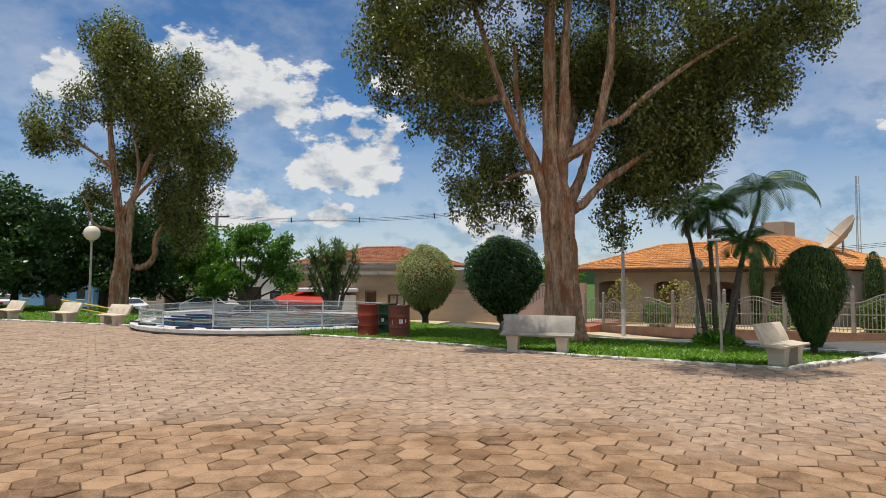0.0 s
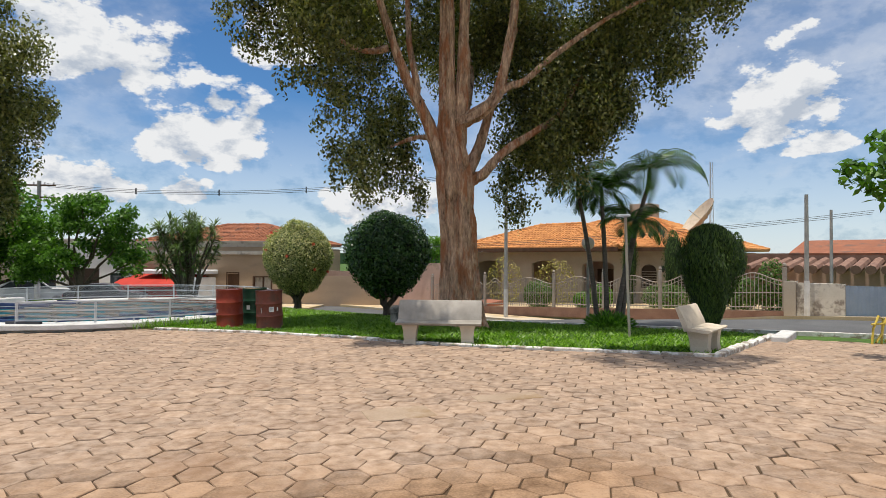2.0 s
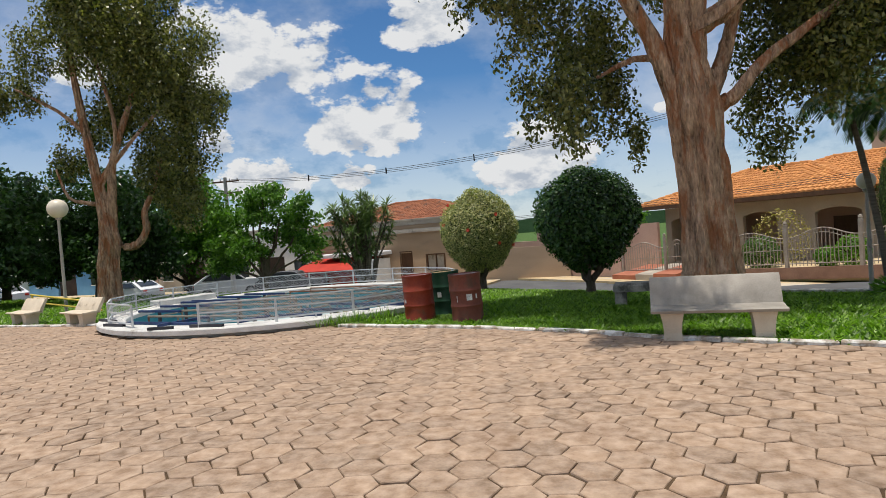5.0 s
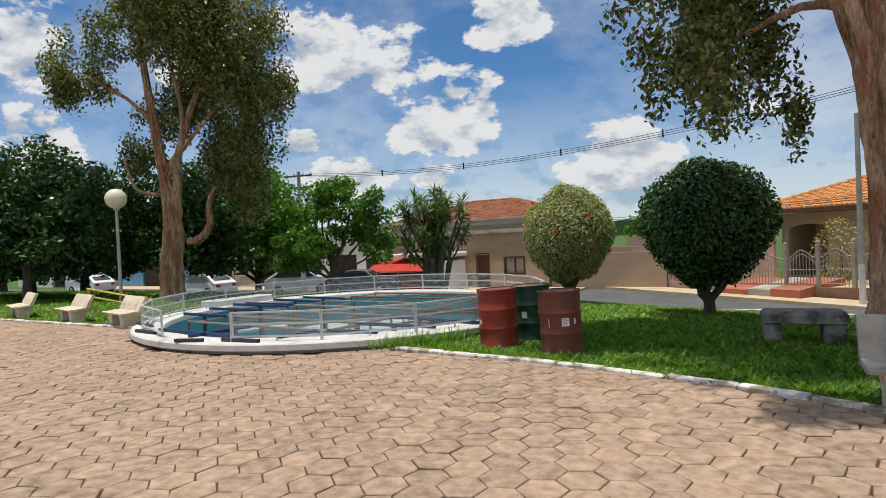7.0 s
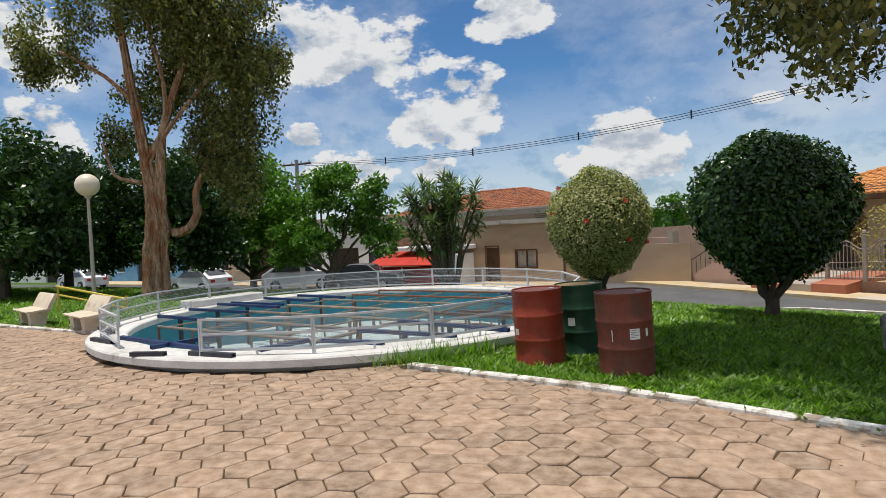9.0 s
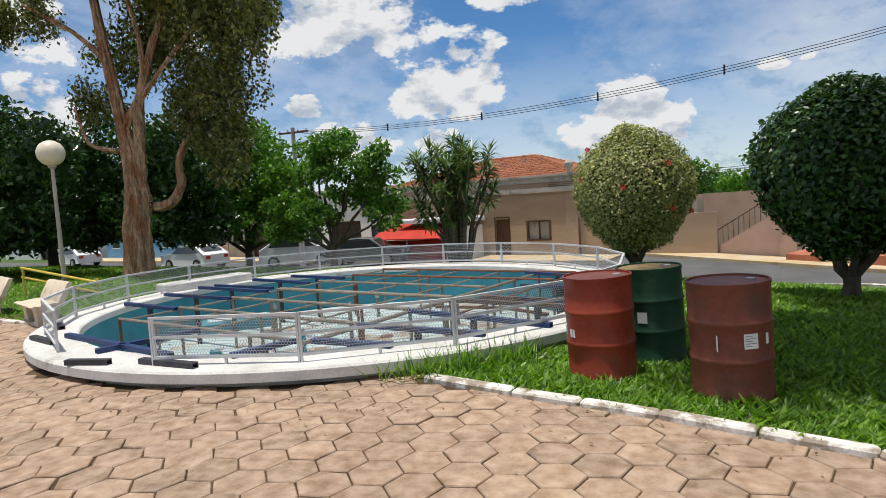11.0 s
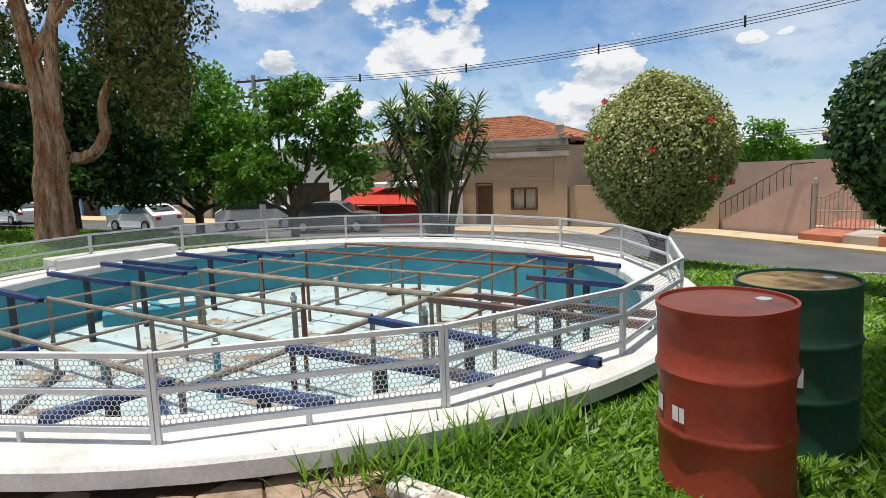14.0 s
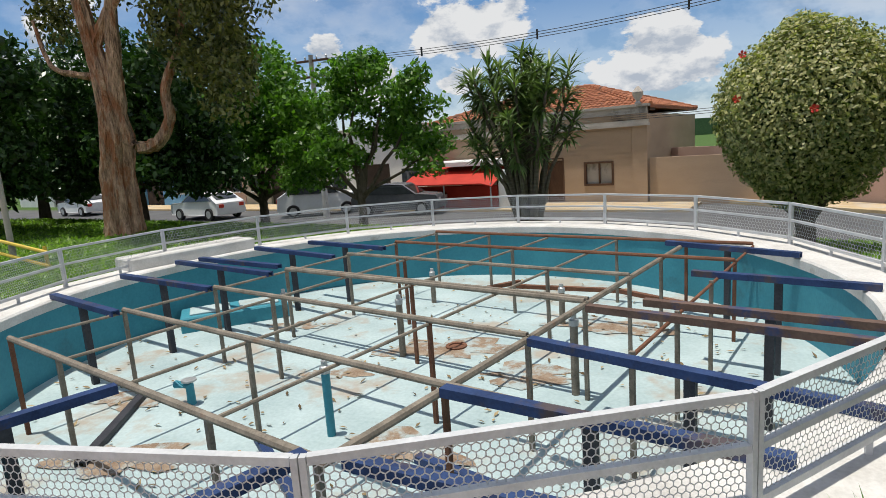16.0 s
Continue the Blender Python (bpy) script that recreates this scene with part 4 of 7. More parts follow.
BIG_LIMBS = [([(0.02, -0.12, 4.3), (0.08, -0.15, 5.2), (0.16, -0.18, 6.35), (0.17, -0.22, 7.5), (0.25, -0.2, 9.2), (0.5, -0.1, 11.4)], 0.21, 0.06), ([(-0.22, -0.05, 3.5), (-0.42, -0.08, 4.1), (-0.68, -0.09, 4.96), (-1.22, -0.07, 6.04), (-1.58, -0.07, 7.0), (-2.0, -0.07, 8.3), (-2.6, 0.0, 10.4)], 0.19, 0.06),
             ([(-1.66, -0.05, 6.8), (-2.05, 0.0, 6.72), (-2.55, 0.02, 6.8), (-3.3, 0.0, 7.3)], 0.10, 0.05), ([(-0.98, -0.08, 5.7), (-1.0, -0.09, 6.1), (-1.15, 0.1, 7.0), (-1.2, 0.3, 8.4)], 0.10, 0.05), ([(-0.1, -0.12, 4.95), (0.25, -0.2, 5.08), (0.56, -0.24, 5.24), (0.98, -0.26, 5.65), (1.23, -0.3, 6.65), (1.4, -0.35, 7.84), (1.5, -0.2, 9.8)], 0.19, 0.06),
             ([(0.98, -0.25, 5.68), (1.3, -0.28, 5.9), (1.65, -0.32, 6.02), (2.39, -0.4, 6.67), (3.66, -0.5, 7.57), (5.0, -0.5, 8.3)], 0.12, 0.04), ([(0.2, 0.1, 3.5), (0.4, 0.15, 4.0), (0.63, 0.2, 4.5), (0.80, 0.2, 5.07), (1.15, 0.3, 6.2), (1.6, 0.4, 7.6)], 0.19, 0.06),
             ([(0.15, -0.05, 3.35), (0.45, -0.12, 3.62), (0.68, -0.16, 3.76), (1.14, -0.18, 4.27), (1.92, -0.1, 4.8), (2.6, 0.1, 5.3), (3.3, 0.3, 6.4)], 0.17, 0.05), ([(-0.3, 0.25, 4.6), (-0.9, 0.5, 4.75), (-1.6, 0.6, 4.5)], 0.08, 0.03), ([(0.2, 0.3, 5.0), (0.6, 1.5, 6.6), (0.6, 2.8, 8.2)], 0.13, 0.05)]
build_big_tree("paperbark_tree", "large old tree with thick ridged peeling trunk", pose(2.55, 17.2, ground_z(2.55, 17.2), 0, 0, 0), BIG_LIMBS, BIG_TRUNK, BIG_CLUMPS, LEAF_BIG, BARK, 11, 155, (0.115, 0.062), 0.6)

TALL_A = [(-0.2, -0.7, 12.5, 1.2), (0.1, -0.2, 10.9, 1.6), (2.9, 0.3, 11.2, 0.95), (1.9, -0.6, 10.0, 1.8), (-2.8, -0.8, 8.5, 1.2), (-0.9, 0.2, 7.2, 1.35), (3.7, -0.3, 9.2, 1.35), (4.6, 0.3, 6.8, 1.0), (3.2, 0.6, 7.3, 1.5), (2.4, 0.9, 4.8, 1.25), (1.1, 0.6, 8.4, 1.7), (3.6, 0.4, 5.4, 1.0), (-3.3, -0.8, 7.7, 0.75),
          (3.1, 0.5, 3.5, 0.9), (1.2, 1.0, 5.9, 1.15), (-1.4, -0.2, 9.6, 1.1), (-1.6, 0.5, 5.6, 0.8), (1.0, -1.4, 11.4, 1.2), (0.6, 1.8, 9.8, 1.4)]
TALL_CLUMPS = [(x, y + (1.3 if -1.5 < x < 2 and z < 9.5 else 0), z, r, r, r) for x, y, z, r in TALL_A]
TALL_TRUNK = [(0.05, 0, -0.2, 0.50), (0.05, 0.02, 0.26, 0.43), (0.06, 0.04, 1.36, 0.38), (0.20, 0.11, 2.35, 0.37), (0.12, 0.09, 3.1, 0.28), (0.02, 0.07, 3.9, 0.22), (-0.08, 0.05, 4.52, 0.19), (-0.28, 0.01, 5.91, 0.16), (-0.47, -0.03, 7.29, 0.14), (-0.63, -0.05, 8.67, 0.11), (-0.78, -0.07, 10.46, 0.07)]
TALL_LIMBS = [([(0.22, 0.12, 2.2), (0.3, 0.16, 3.1), (0.38, 0.19, 4.08), (0.48, 0.25, 5.31), (0.86, 0.39, 6.53), (1.32, 0.56, 7.87), (1.6, 0.6, 9.6)], 0.24, 0.06), ([(-0.02, 0.06, 4.4), (0.3, 0.18, 5.0), (0.60, 0.28, 5.6), (0.7, 0.2, 7.0), (0.3, 0.0, 9.2)], 0.13, 0.05), ([(0.2, 0.12, 2.3), (0.7, 0.26, 2.02), (1.15, 0.40, 2.12), (1.47, 0.52, 2.65), (1.45, 0.52, 3.34), (1.87, 0.68, 4.34), (2.2, 0.78, 5.6)], 0.17, 0.06),
              ([(0.0, 0.05, 3.7), (-0.5, -0.1, 3.8), (-1.1, -0.28, 4.05), (-1.8, 0.0, 5.2)], 0.09, 0.04), ([(-0.35, 0.0, 6.4), (-1.2, -0.3, 7.3), (-2.6, -0.7, 8.2)], 0.09, 0.04), ([(0.48, 0.25, 5.2), (1.5, 0.3, 6.2), (3.2, 0.3, 7.6)], 0.10, 0.04)]
build_big_tree("paperbark_tree", "tall slender tree with forked peeling trunk behind the pool", pose(-16.8, 25.7, ground_z(-16.8, 25.7), 0, 0, 0), TALL_LIMBS, TALL_TRUNK, TALL_CLUMPS, LEAF_BIG, BARK, 23, 105, (0.15, 0.08), 0.6)


def build_topiary(name, label, x, y, r, rz, zc, leaf_mat, seed, count, leaf, stem_h, egg=0.0, flowers=0, skirt=0.0):
    z0 = ground_z(x, y)
    e = thing(name, label, "bush", pose(x, y, z0))
    sh = Shape()
    rg = random.Random(seed)
    for k in range(7):
        a = 2 * math.pi * k / 7 + rg.uniform(-0.3, 0.3)
        limb(sh, (0.03 * math.cos(a), 0.03 * math.sin(a), stem_h * 0.9), (r * 0.5 * math.cos(a), r * 0.5 * math.sin(a), stem_h + rz * 0.6), 0.07, 0.03, 0, seed + k, 6)
    sh.tube([(0, 0, -0.15), (0.02, 0, stem_h * 0.6), (0, 0, stem_h + 0.12)], [0.17, 0.12, 0.13], 12, True, 0.3, seed)
    part("trunk", sh, BARK_DARK, e)
    gg = np.random.default_rng(seed)
    d = gg.normal(size=(count, 3)); d /= np.linalg.norm(d, axis=1)[:, None]
    t = gg.random(count)
    depth = 0.80 + 0.20 * t + 0.10 * np.maximum(0, gg.random(count) - 0.75)
    lump = 1 + 0.035 * np.sin(7 * d[:, 0] + 3 * d[:, 2]) + 0.03 * np.sin(11 * d[:, 1] + 5 * d[:, 0]) + 0.022 * np.sin(23 * d[:, 2] + 17 * d[:, 0]) * np.sin(19 * d[:, 1])
    rr = np.where(d[:, 2] > 0, 1 - egg * d[:, 2] ** 2, 1.0 - skirt * d[:, 2] ** 2)
    P = np.stack((d[:, 0] * r * rr, d[:, 1] * r * rr, d[:, 2] * rz), 1) * (depth * lump)[:, None] + np.array((0, 0, zc))
    nr = d * 0.9 + gg.normal(size=d.shape) * 0.55 + np.array((0, 0, 0.3))
    L = leaf[0] * (0.7 + 0.6 * gg.random(count))
    part("crown", cards("crown", P, nr, L, leaf[1] * (0.7 + 0.6 * gg.random(count)), leaf_mat), leaf_mat, e, "clipped rounded foliage")
    # solid dark shell inside the crown, its colour painted as shade among the leaves
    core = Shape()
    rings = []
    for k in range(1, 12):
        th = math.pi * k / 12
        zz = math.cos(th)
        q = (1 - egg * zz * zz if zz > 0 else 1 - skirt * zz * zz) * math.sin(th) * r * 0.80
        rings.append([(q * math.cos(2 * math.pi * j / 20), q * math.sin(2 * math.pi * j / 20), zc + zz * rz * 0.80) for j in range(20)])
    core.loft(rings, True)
    part("shade_core", core, INNER_SHADE, e, "dark core painted as the shade among the leaves", True)
    for k in range(flowers):
        a, b = rg.uniform(3.4, 6.0), rg.uniform(-0.5, 0.8)
        p = Vector((math.cos(a) * math.cos(b) * r, math.sin(a) * math.cos(b) * r, math.sin(b) * rz * 0.98 + zc))
        f = Shape()
        for i in range(5):
            w = 2 * math.pi * i / 5
            f.add([p, p + Vector((0.05 * math.cos(w), -0.02, 0.05 * math.sin(w))), p + Vector((0.06 * math.cos(w + 0.5), -0.035, 0.06 * math.sin(w + 0.5))), p + Vector((0.05 * math.cos(w + 1), -0.02, 0.05 * math.sin(w + 1)))], [(0, 1, 2, 3)])
        part("flower", f, FLOWER, e, "small red hibiscus flower")
    return e


# near-black green: the shade deep in the crowns is put into the colour
INNER_SHADE = material("inner_shade", (0.010, 0.022, 0.006), (0.035, 0.06, 0.018), 9, 40, 0.9, 0.6)
build_topiary("round_bush", "clipped egg-shaped bush with variegated leaves and few red flowers", -2.4, 25.1, 1.27, 1.40, 1.95, LEAF_VAR, 31, 34000, (0.074, 0.041), 0.35, 0.20, 6, 0.18)
build_topiary("round_bush", "clipped dark green round bush on the lawn", 0.9, 22.6, 1.44, 1.46, 2.08, LEAF_GLOSSY, 37, 22000, (0.105, 0.064), 0.35, 0.06, 0, 0.22)


def cypress_width(z):
    return (0.22 + 0.78 * np.clip(np.asarray(z) / 0.62, 0, 1) ** 0.9) * np.sqrt(np.clip(1 - np.clip((np.asarray(z) - 0.55) / 0.45, 0, 1) ** 2.4, 0, 1))


def build_cypress(x, y, r, h, label, seed, count, base=0.1, core_z=0.0):
    e = thing("cypress", label, "tree", pose(x, y, ground_z(x, y)))
    part("trunk", Shape().tube([(0, 0, -0.1), (0, 0, h * 0.5)], [0.10, 0.04], 8), BARK_DARK, e)
    gg = np.random.default_rng(seed)
    z = gg.random(count)
    prof = cypress_width(z)
    a = gg.random(count) * 2 * np.pi
    rad = r * prof * (0.72 + 0.32 * gg.random(count)) * (1 + 0.08 * np.sin(5 * a + 9 * z))
    P = np.stack((rad * np.cos(a), rad * np.sin(a), base + z * (h - base)), 1)
    nr = np.stack((np.cos(a), np.sin(a), np.full(count, 0.2)), 1) + gg.normal(size=(count, 3)) * 0.35
    ups = np.stack((np.cos(a) * 0.4, np.sin(a) * 0.4, np.ones(count)), 1)
    part("crown", cards("crown", P, nr, 0.11 * (0.6 + 0.8 * gg.random(count)), 0.026, LEAF_CYPRESS, ups), LEAF_CYPRESS, e, "dense upright dark foliage")
    # closed dark core whose colour paints the shade between the outer sprays
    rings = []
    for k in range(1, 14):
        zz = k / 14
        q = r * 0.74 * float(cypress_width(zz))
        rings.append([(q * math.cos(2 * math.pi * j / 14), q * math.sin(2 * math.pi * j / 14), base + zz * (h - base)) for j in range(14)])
    part("shade_core", Shape().loft(rings, True), INNER_SHADE, e, "dark core painted as the shade among the leaves", True)
    return e


build_cypress(8.95, 16.9, 0.78, 2.78, "wide clipped dark cypress at the corner of the lawn", 41, 20000, 0.25)


def build_palm(x, y, h, lean, seed, fronds, label, r=0.085, reach=1.0):
    z0 = ground_z(x, y)
    e = thing("palm", label, "palm", pose(x, y, z0))
    pts = [(lean[0] * f ** 1.4, lean[1] * f ** 1.4, -0.1 + (h + 0.1) * f) for f in (0, 0.15, 0.35, 0.6, 0.8, 1.0)]
    part("trunk", Shape().tube(pts, [r * 1.5, r, r * 0.9, r * 0.85, r * 0.8, r * 0.7], 10, True, 0.1, seed), PALM_BARK, e, "", True)
    part("crownshaft", Shape().tube([(lean[0], lean[1], h - 0.05), (lean[0] * 1.04, lean[1], h + 0.55)], [r * 0.9, r * 0.45], 10), LEAF_PALM, e)
    rg = random.Random(seed)
    top = Vector((lean[0] * 1.04, lean[1], h + 0.5))
    for k in range(fronds):
        a = 2 * math.pi * k / fronds + rg.uniform(-0.25, 0.25)
        rise = rg.uniform(0.15, 1.25)
        L = rg.uniform(1.5, 2.1) * reach
        c, n, l, w, ups = [], [], [], [], []
        spine = []
        p, el = top.copy(), rise
        for i in range(15):
            spine.append(p.copy())
            p = p + Vector((math.cos(a) * math.cos(el), math.sin(a) * math.cos(el), math.sin(el))) * L / 14
            el -= 0.085 + 0.055 * (i / 14) + 0.03
        side = Vector((-math.sin(a), math.cos(a), 0))
        for i in range(1, 15):
            t = (spine[i] - spine[i - 1]).normalized()
            for sg in (-1, 1):
                for sub in (0.0, 0.5):
                    ll = 0.60 * math.sin(math.pi * (0.10 + 0.85 * i / 15)) + 0.08
                    way = (side * sg * 0.8 + t * 0.5 + Vector((0, 0, -0.45))).normalized()
                    c.append(spine[i] - t * sub * L / 14 + way * ll / 2)
                    n.append(way.cross(t))
                    l.append(ll); w.append(0.042); ups.append(way)
        me = cards("frond", c, n, l, w, LEAF_PALM, ups)
        fr = part("frond", me, LEAF_PALM, e)
        part("midrib", Shape().tube(spine, 0.014, 5), LEAF_PALM, fr)
    return e


build_palm(7.60, 21.1, 4.3, (-0.6, 0.1), 51, 12, "slender palm with ringed trunk beside the lawn lamp", reach=0.72)
build_palm(7.85, 20.9, 3.9, (-0.25, -0.2), 52, 11, "slender palm leaning over the lawn", reach=0.72)
build_palm(8.05, 20.7, 4.6, (1.15, 0.15), 53, 13, "taller palm with arching fronds on the lawn")
build_palm(8.3, 20.9, 2.9, (0.35, -0.2), 54, 10, "young palm in the cluster on the lawn", reach=0.75)


def build_leafy_tree(name, label, x, y, trunk_h, clumps, mat, seed, per, leaf, stems=4, r0=0.11, hang=0.0, sub=24):
    e = thing(name, label, "tree", pose(x, y, ground_z(x, y)))
    sh = Shape()
    rg = random.Random(seed)
    sh.tube([(0, 0, -0.2), (0.03, 0, trunk_h * 0.5), (0, 0.02, trunk_h)], [r0 * 1.3, r0, r0 * 0.9], 10, True, 0.2, seed)
    part("trunk", sh, BARK_DARK, e, "", True)
    for k, c in enumerate(clumps[: stems * 2]):
        sh = Shape()
        limb(sh, (0, 0, trunk_h * rg.uniform(0.7, 1)), (c[0] * 0.85, c[1] * 0.85, c[2]), r0 * 0.6, 0.025, 0, seed + k, 7)
        part("limb", sh, BARK_DARK, e, "", True)
    part("crown", crown_mesh("crown", clumps, per, leaf, mat, seed, hang, 0.30, sub), mat, e, "leafy crown with gaps")
    return e


SPREAD = [(-1.6, 0, 3.0, 1.1, 1.1, 0.7), (-0.9, 0.5, 4.3, 1.1, 1.1, 0.7), (0.2, 0, 5.0, 1.2, 1.2, 0.7), (1.4, -0.3, 4.4, 1.2, 1.1, 0.7), (2.2, 0.3, 3.5, 1.1, 1.1, 0.7), (2.6, 0, 2.3, 1.0, 1.0, 0.6), (-2.0, 0, 1.8, 0.8, 0.9, 0.6), (0.6, 0.4, 3.3, 1.0, 1.0, 0.6), (-0.4, -0.5, 2.6, 0.9, 0.9, 0.5)]
build_leafy_tree("street_tree", "spreading bright green tree in tiers beside the street", -13.5, 31.9, 1.3, SPREAD, LEAF_GREEN, 61, 60, (0.22, 0.10), 4, 0.14)


def build_dracaena(x, y, h, seed):
    e = thing("dracaena", "many-stemmed dracaena with spiky leaf foliage", "shrub", pose(x, y, ground_z(x, y)))
    rg = random.Random(seed)
    c, n, l, w, ups = [], [], [], [], []
    for k in range(38):
        a = rg.uniform(0, 6.28)
        spread = rg.uniform(0.1, 1.2)
        top = Vector((math.cos(a) * spread, math.sin(a) * spread, h * rg.uniform(0.55, 1.0) - spread * 0.5))
        sh = Shape()
        mid = Vector((top.x * 0.45, top.y * 0.45, top.z * 0.55))
        sh.tube([(math.cos(a) * 0.15, math.sin(a) * 0.15, -0.1), mid, top], [0.055, 0.04, 0.025], 6)
        part("stem", sh, PALM_BARK, e)
        for lev in range(4):
            q = top - Vector((0, 0, 0.13 * lev)) - Vector((top.x, top.y, 0)) * 0.06 * lev
            for i in range(20):
                b = rg.uniform(0, 6.28)
                el = rg.uniform(-0.5, 1.2) - 0.15 * lev
                d = Vector((math.cos(b) * math.cos(el), math.sin(b) * math.cos(el), math.sin(el)))
                L = rg.uniform(0.32, 0.55)
                c.append(q + d * L / 2); n.append(d.cross(Vector((-math.sin(b), math.cos(b), 0)))); l.append(L); w.append(0.06); ups.append(d)
    part("foliage", cards("foliage", c, n, l, w, LEAF_DRAC, ups, 0.12), LEAF_DRAC, e, "spiky grey-green leaves")
    return e


build_dracaena(-7.1, 27.6, 4.1, 71)
DENSE = [(-2.2, 0, 4.2, 1.9, 1.8, 1.5), (0, 0, 5.4, 2.2, 2.0, 1.6), (2.2, 0, 4.4, 1.9, 1.8, 1.5), (-1.2, 0.6, 3.0, 1.8, 1.6, 1.2), (1.4, -0.5, 2.9, 1.8, 1.6, 1.2), (0.2, 0.2, 3.9, 2.0, 1.8, 1.3), (-3.0, 0, 2.6, 1.2, 1.2, 0.9), (3.0, 0.2, 2.5, 1.2, 1.2, 0.9)]
LOW = [(x, y, z - 0.75, a, b, c) for x, y, z, a, b, c in DENSE] + [(-1.8, -0.8, 1.5, 1.0, 1.0, 0.7), (1.9, 0.6, 1.4, 1.0, 1.0, 0.7)]
build_leafy_tree("street_tree", "dense dark green tree among the benches", -28.5, 26.8, 1.5, LOW, LEAF_DARK, 86, 26, (0.26, 0.13), 4, 0.2)
build_leafy_tree("street_tree", "dense dark green tree shading the benches", -23.5, 25.5, 1.5, LOW, LEAF_DARK, 81, 34, (0.24, 0.12), 4, 0.2)
build_leafy_tree("street_tree", "dense dark green tree beyond the lamp post", -20.6, 29.8, 1.5, LOW, LEAF_DARK, 82, 34, (0.24, 0.12), 4, 0.2)
build_leafy_tree("street_tree", "dense dark green tree beside the side street", -27.5, 31.5, 1.6, LOW, LEAF_DARK, 83, 28, (0.26, 0.13), 4, 0.2)
build_leafy_tree("street_tree", "shady green tree behind the tall trunk", -18.6, 33.6, 1.4, DENSE, LEAF_GREEN, 84, 30, (0.24, 0.12), 4, 0.16)
build_leafy_tree("street_tree", "dark green tree far along the square", -34.0, 32.0, 1.6, DENSE, LEAF_DARK, 85, 24, (0.28, 0.14), 4, 0.2)
ROUND = [(-0.9, 0, 3.2, 1.1, 1.1, 0.8), (0.8, 0.3, 3.4, 1.1, 1.1, 0.8), (0, -0.3, 4.0, 1.2, 1.2, 0.8), (-1.5, 0.2, 3.0, 0.7, 0.8, 0.5), (1.5, -0.2, 3.2, 0.9, 0.9, 0.6)]
build_leafy_tree("small_tree", "round leafy tree with glossy bright leaves near the steps", 10.7, 11.4, 2.3, ROUND, LEAF_GREEN, 91, 55, (0.20, 0.10), 3, 0.1)


# ---- houses (street frame: s to the right, n away) ----
def hip_roof(e, s0, s1, n0, n1, z, rise, ridge_in, mat, pitch=0.22, thick=0.10):
    """A hipped tile roof: boards below, each tile row a ridged strip of its own shape."""
    r0, r1 = s0 + ridge_in, s1 - ridge_in
    nm = (n0 + n1) / 2
    A, B, C, D = (s0, n0, z), (s1, n0, z), (s1, n1, z), (s0, n1, z)
    E, F = (r0, nm, z + rise), (r1, nm, z + rise)
    low = [(p[0], p[1], p[2] - thick) for p in (A, B, C, D)]
    sh = Shape().add([A, B, C, D, E, F] + low, [(0, 1, 5, 4), (1, 2, 5), (2, 3, 4, 5), (3, 0, 4), (6, 9, 8, 7), (0, 6, 7, 1), (1, 7, 8, 2), (2, 8, 9, 3), (3, 9, 6, 0)])
    roof = part("roof", sh, mat, e, "hipped clay tile roof")
    rows = Shape()

    def cover(base0, base1, top0, top1):
        base0, base1, top0, top1 = map(Vector, (base0, base1, top0, top1))
        along = (base1 - base0)
        L = along.length
        along = along / L
        nrm = along.cross((top0 - base0)).normalized()
        if nrm.z < 0:
            nrm = -nrm
        up = (nrm.cross(along)).normalized()
        if up.z < 0:
            up = -up
        hgt = (top0 - base0).dot(up)
        x0, x1 = (top0 - base0).dot(along), (top1 - base0).dot(along)
        k = int(L / pitch)
        for i in range(k):
            x = (i + 0.5) * L / k
            lim = 1.0
            if x < x0:
                lim = x / x0
            elif x > x1:
                lim = (L - x) / (L - x1)
            ln_ = hgt * lim
            cnt = max(1, int(ln_ / 0.38))
            for j in range(cnt):
                a0, a1 = j * ln_ / cnt, min(ln_, (j + 1) * ln_ / cnt + 0.03)
                w0, w1 = 0.085, 0.07
                lift0, lift1 = 0.045, 0.02
                ra, rb = [], []
                for q in range(5):
                    th = math.pi * q / 4
                    ra.append(base0 + along * (x - w0 * math.cos(th)) + up * a0 + nrm * (0.004 + math.sin(th) * 0.05 + lift0 - 0.02))
                    rb.append(base0 + along * (x - w1 * math.cos(th)) + up * a1 + nrm * (0.004 + math.sin(th) * 0.042 + lift1 - 0.02))
                kk = len(rows.v)
                rows.v += [tuple(p) for p in ra + rb]
                rows.f += [(kk + q, kk + q + 1, kk + q + 6, kk + q + 5) for q in range(4)] + [(kk, kk + 4, kk + 3, kk + 2, kk + 1)]
    cover(A, B, E, F)
    cover(D, A, E, E)
    cover(B, C, F, F)
    tagged(part("roof_tiles", rows, mat, roof, "rows of curved clay tiles"), kind="stuff")
    caps = Shape()
    for a, b in ((A, E), (B, F), (C, F), (D, E), (E, F)):
        a, b = Vector(a), Vector(b)
        k = max(2, int((b - a).length / 0.4))
        for i in range(k):
            p, q = a.lerp(b, i / k), a.lerp(b, (i + 1.1) / k)
            caps.tube([p + Vector((0, 0, 0.05)), q + Vector((0, 0, 0.03))], [0.11, 0.09], 7)
    part("ridge_tiles", caps, mat, roof, "ridge of clay tiles")
    rafters = Shape()
    k = int((s1 - s0) / 0.8)
    for i in range(k + 1):
        s = s0 + 0.1 + (s1 - s0 - 0.2) * i / k
        rafters.box(s - 0.04, n0 + 0.02, z - thick - 0.10, s + 0.04, n0 + 0.9, z - thick)
    part("rafters", rafters, WOOD_DARK, roof, "dark wooden rafter ends")
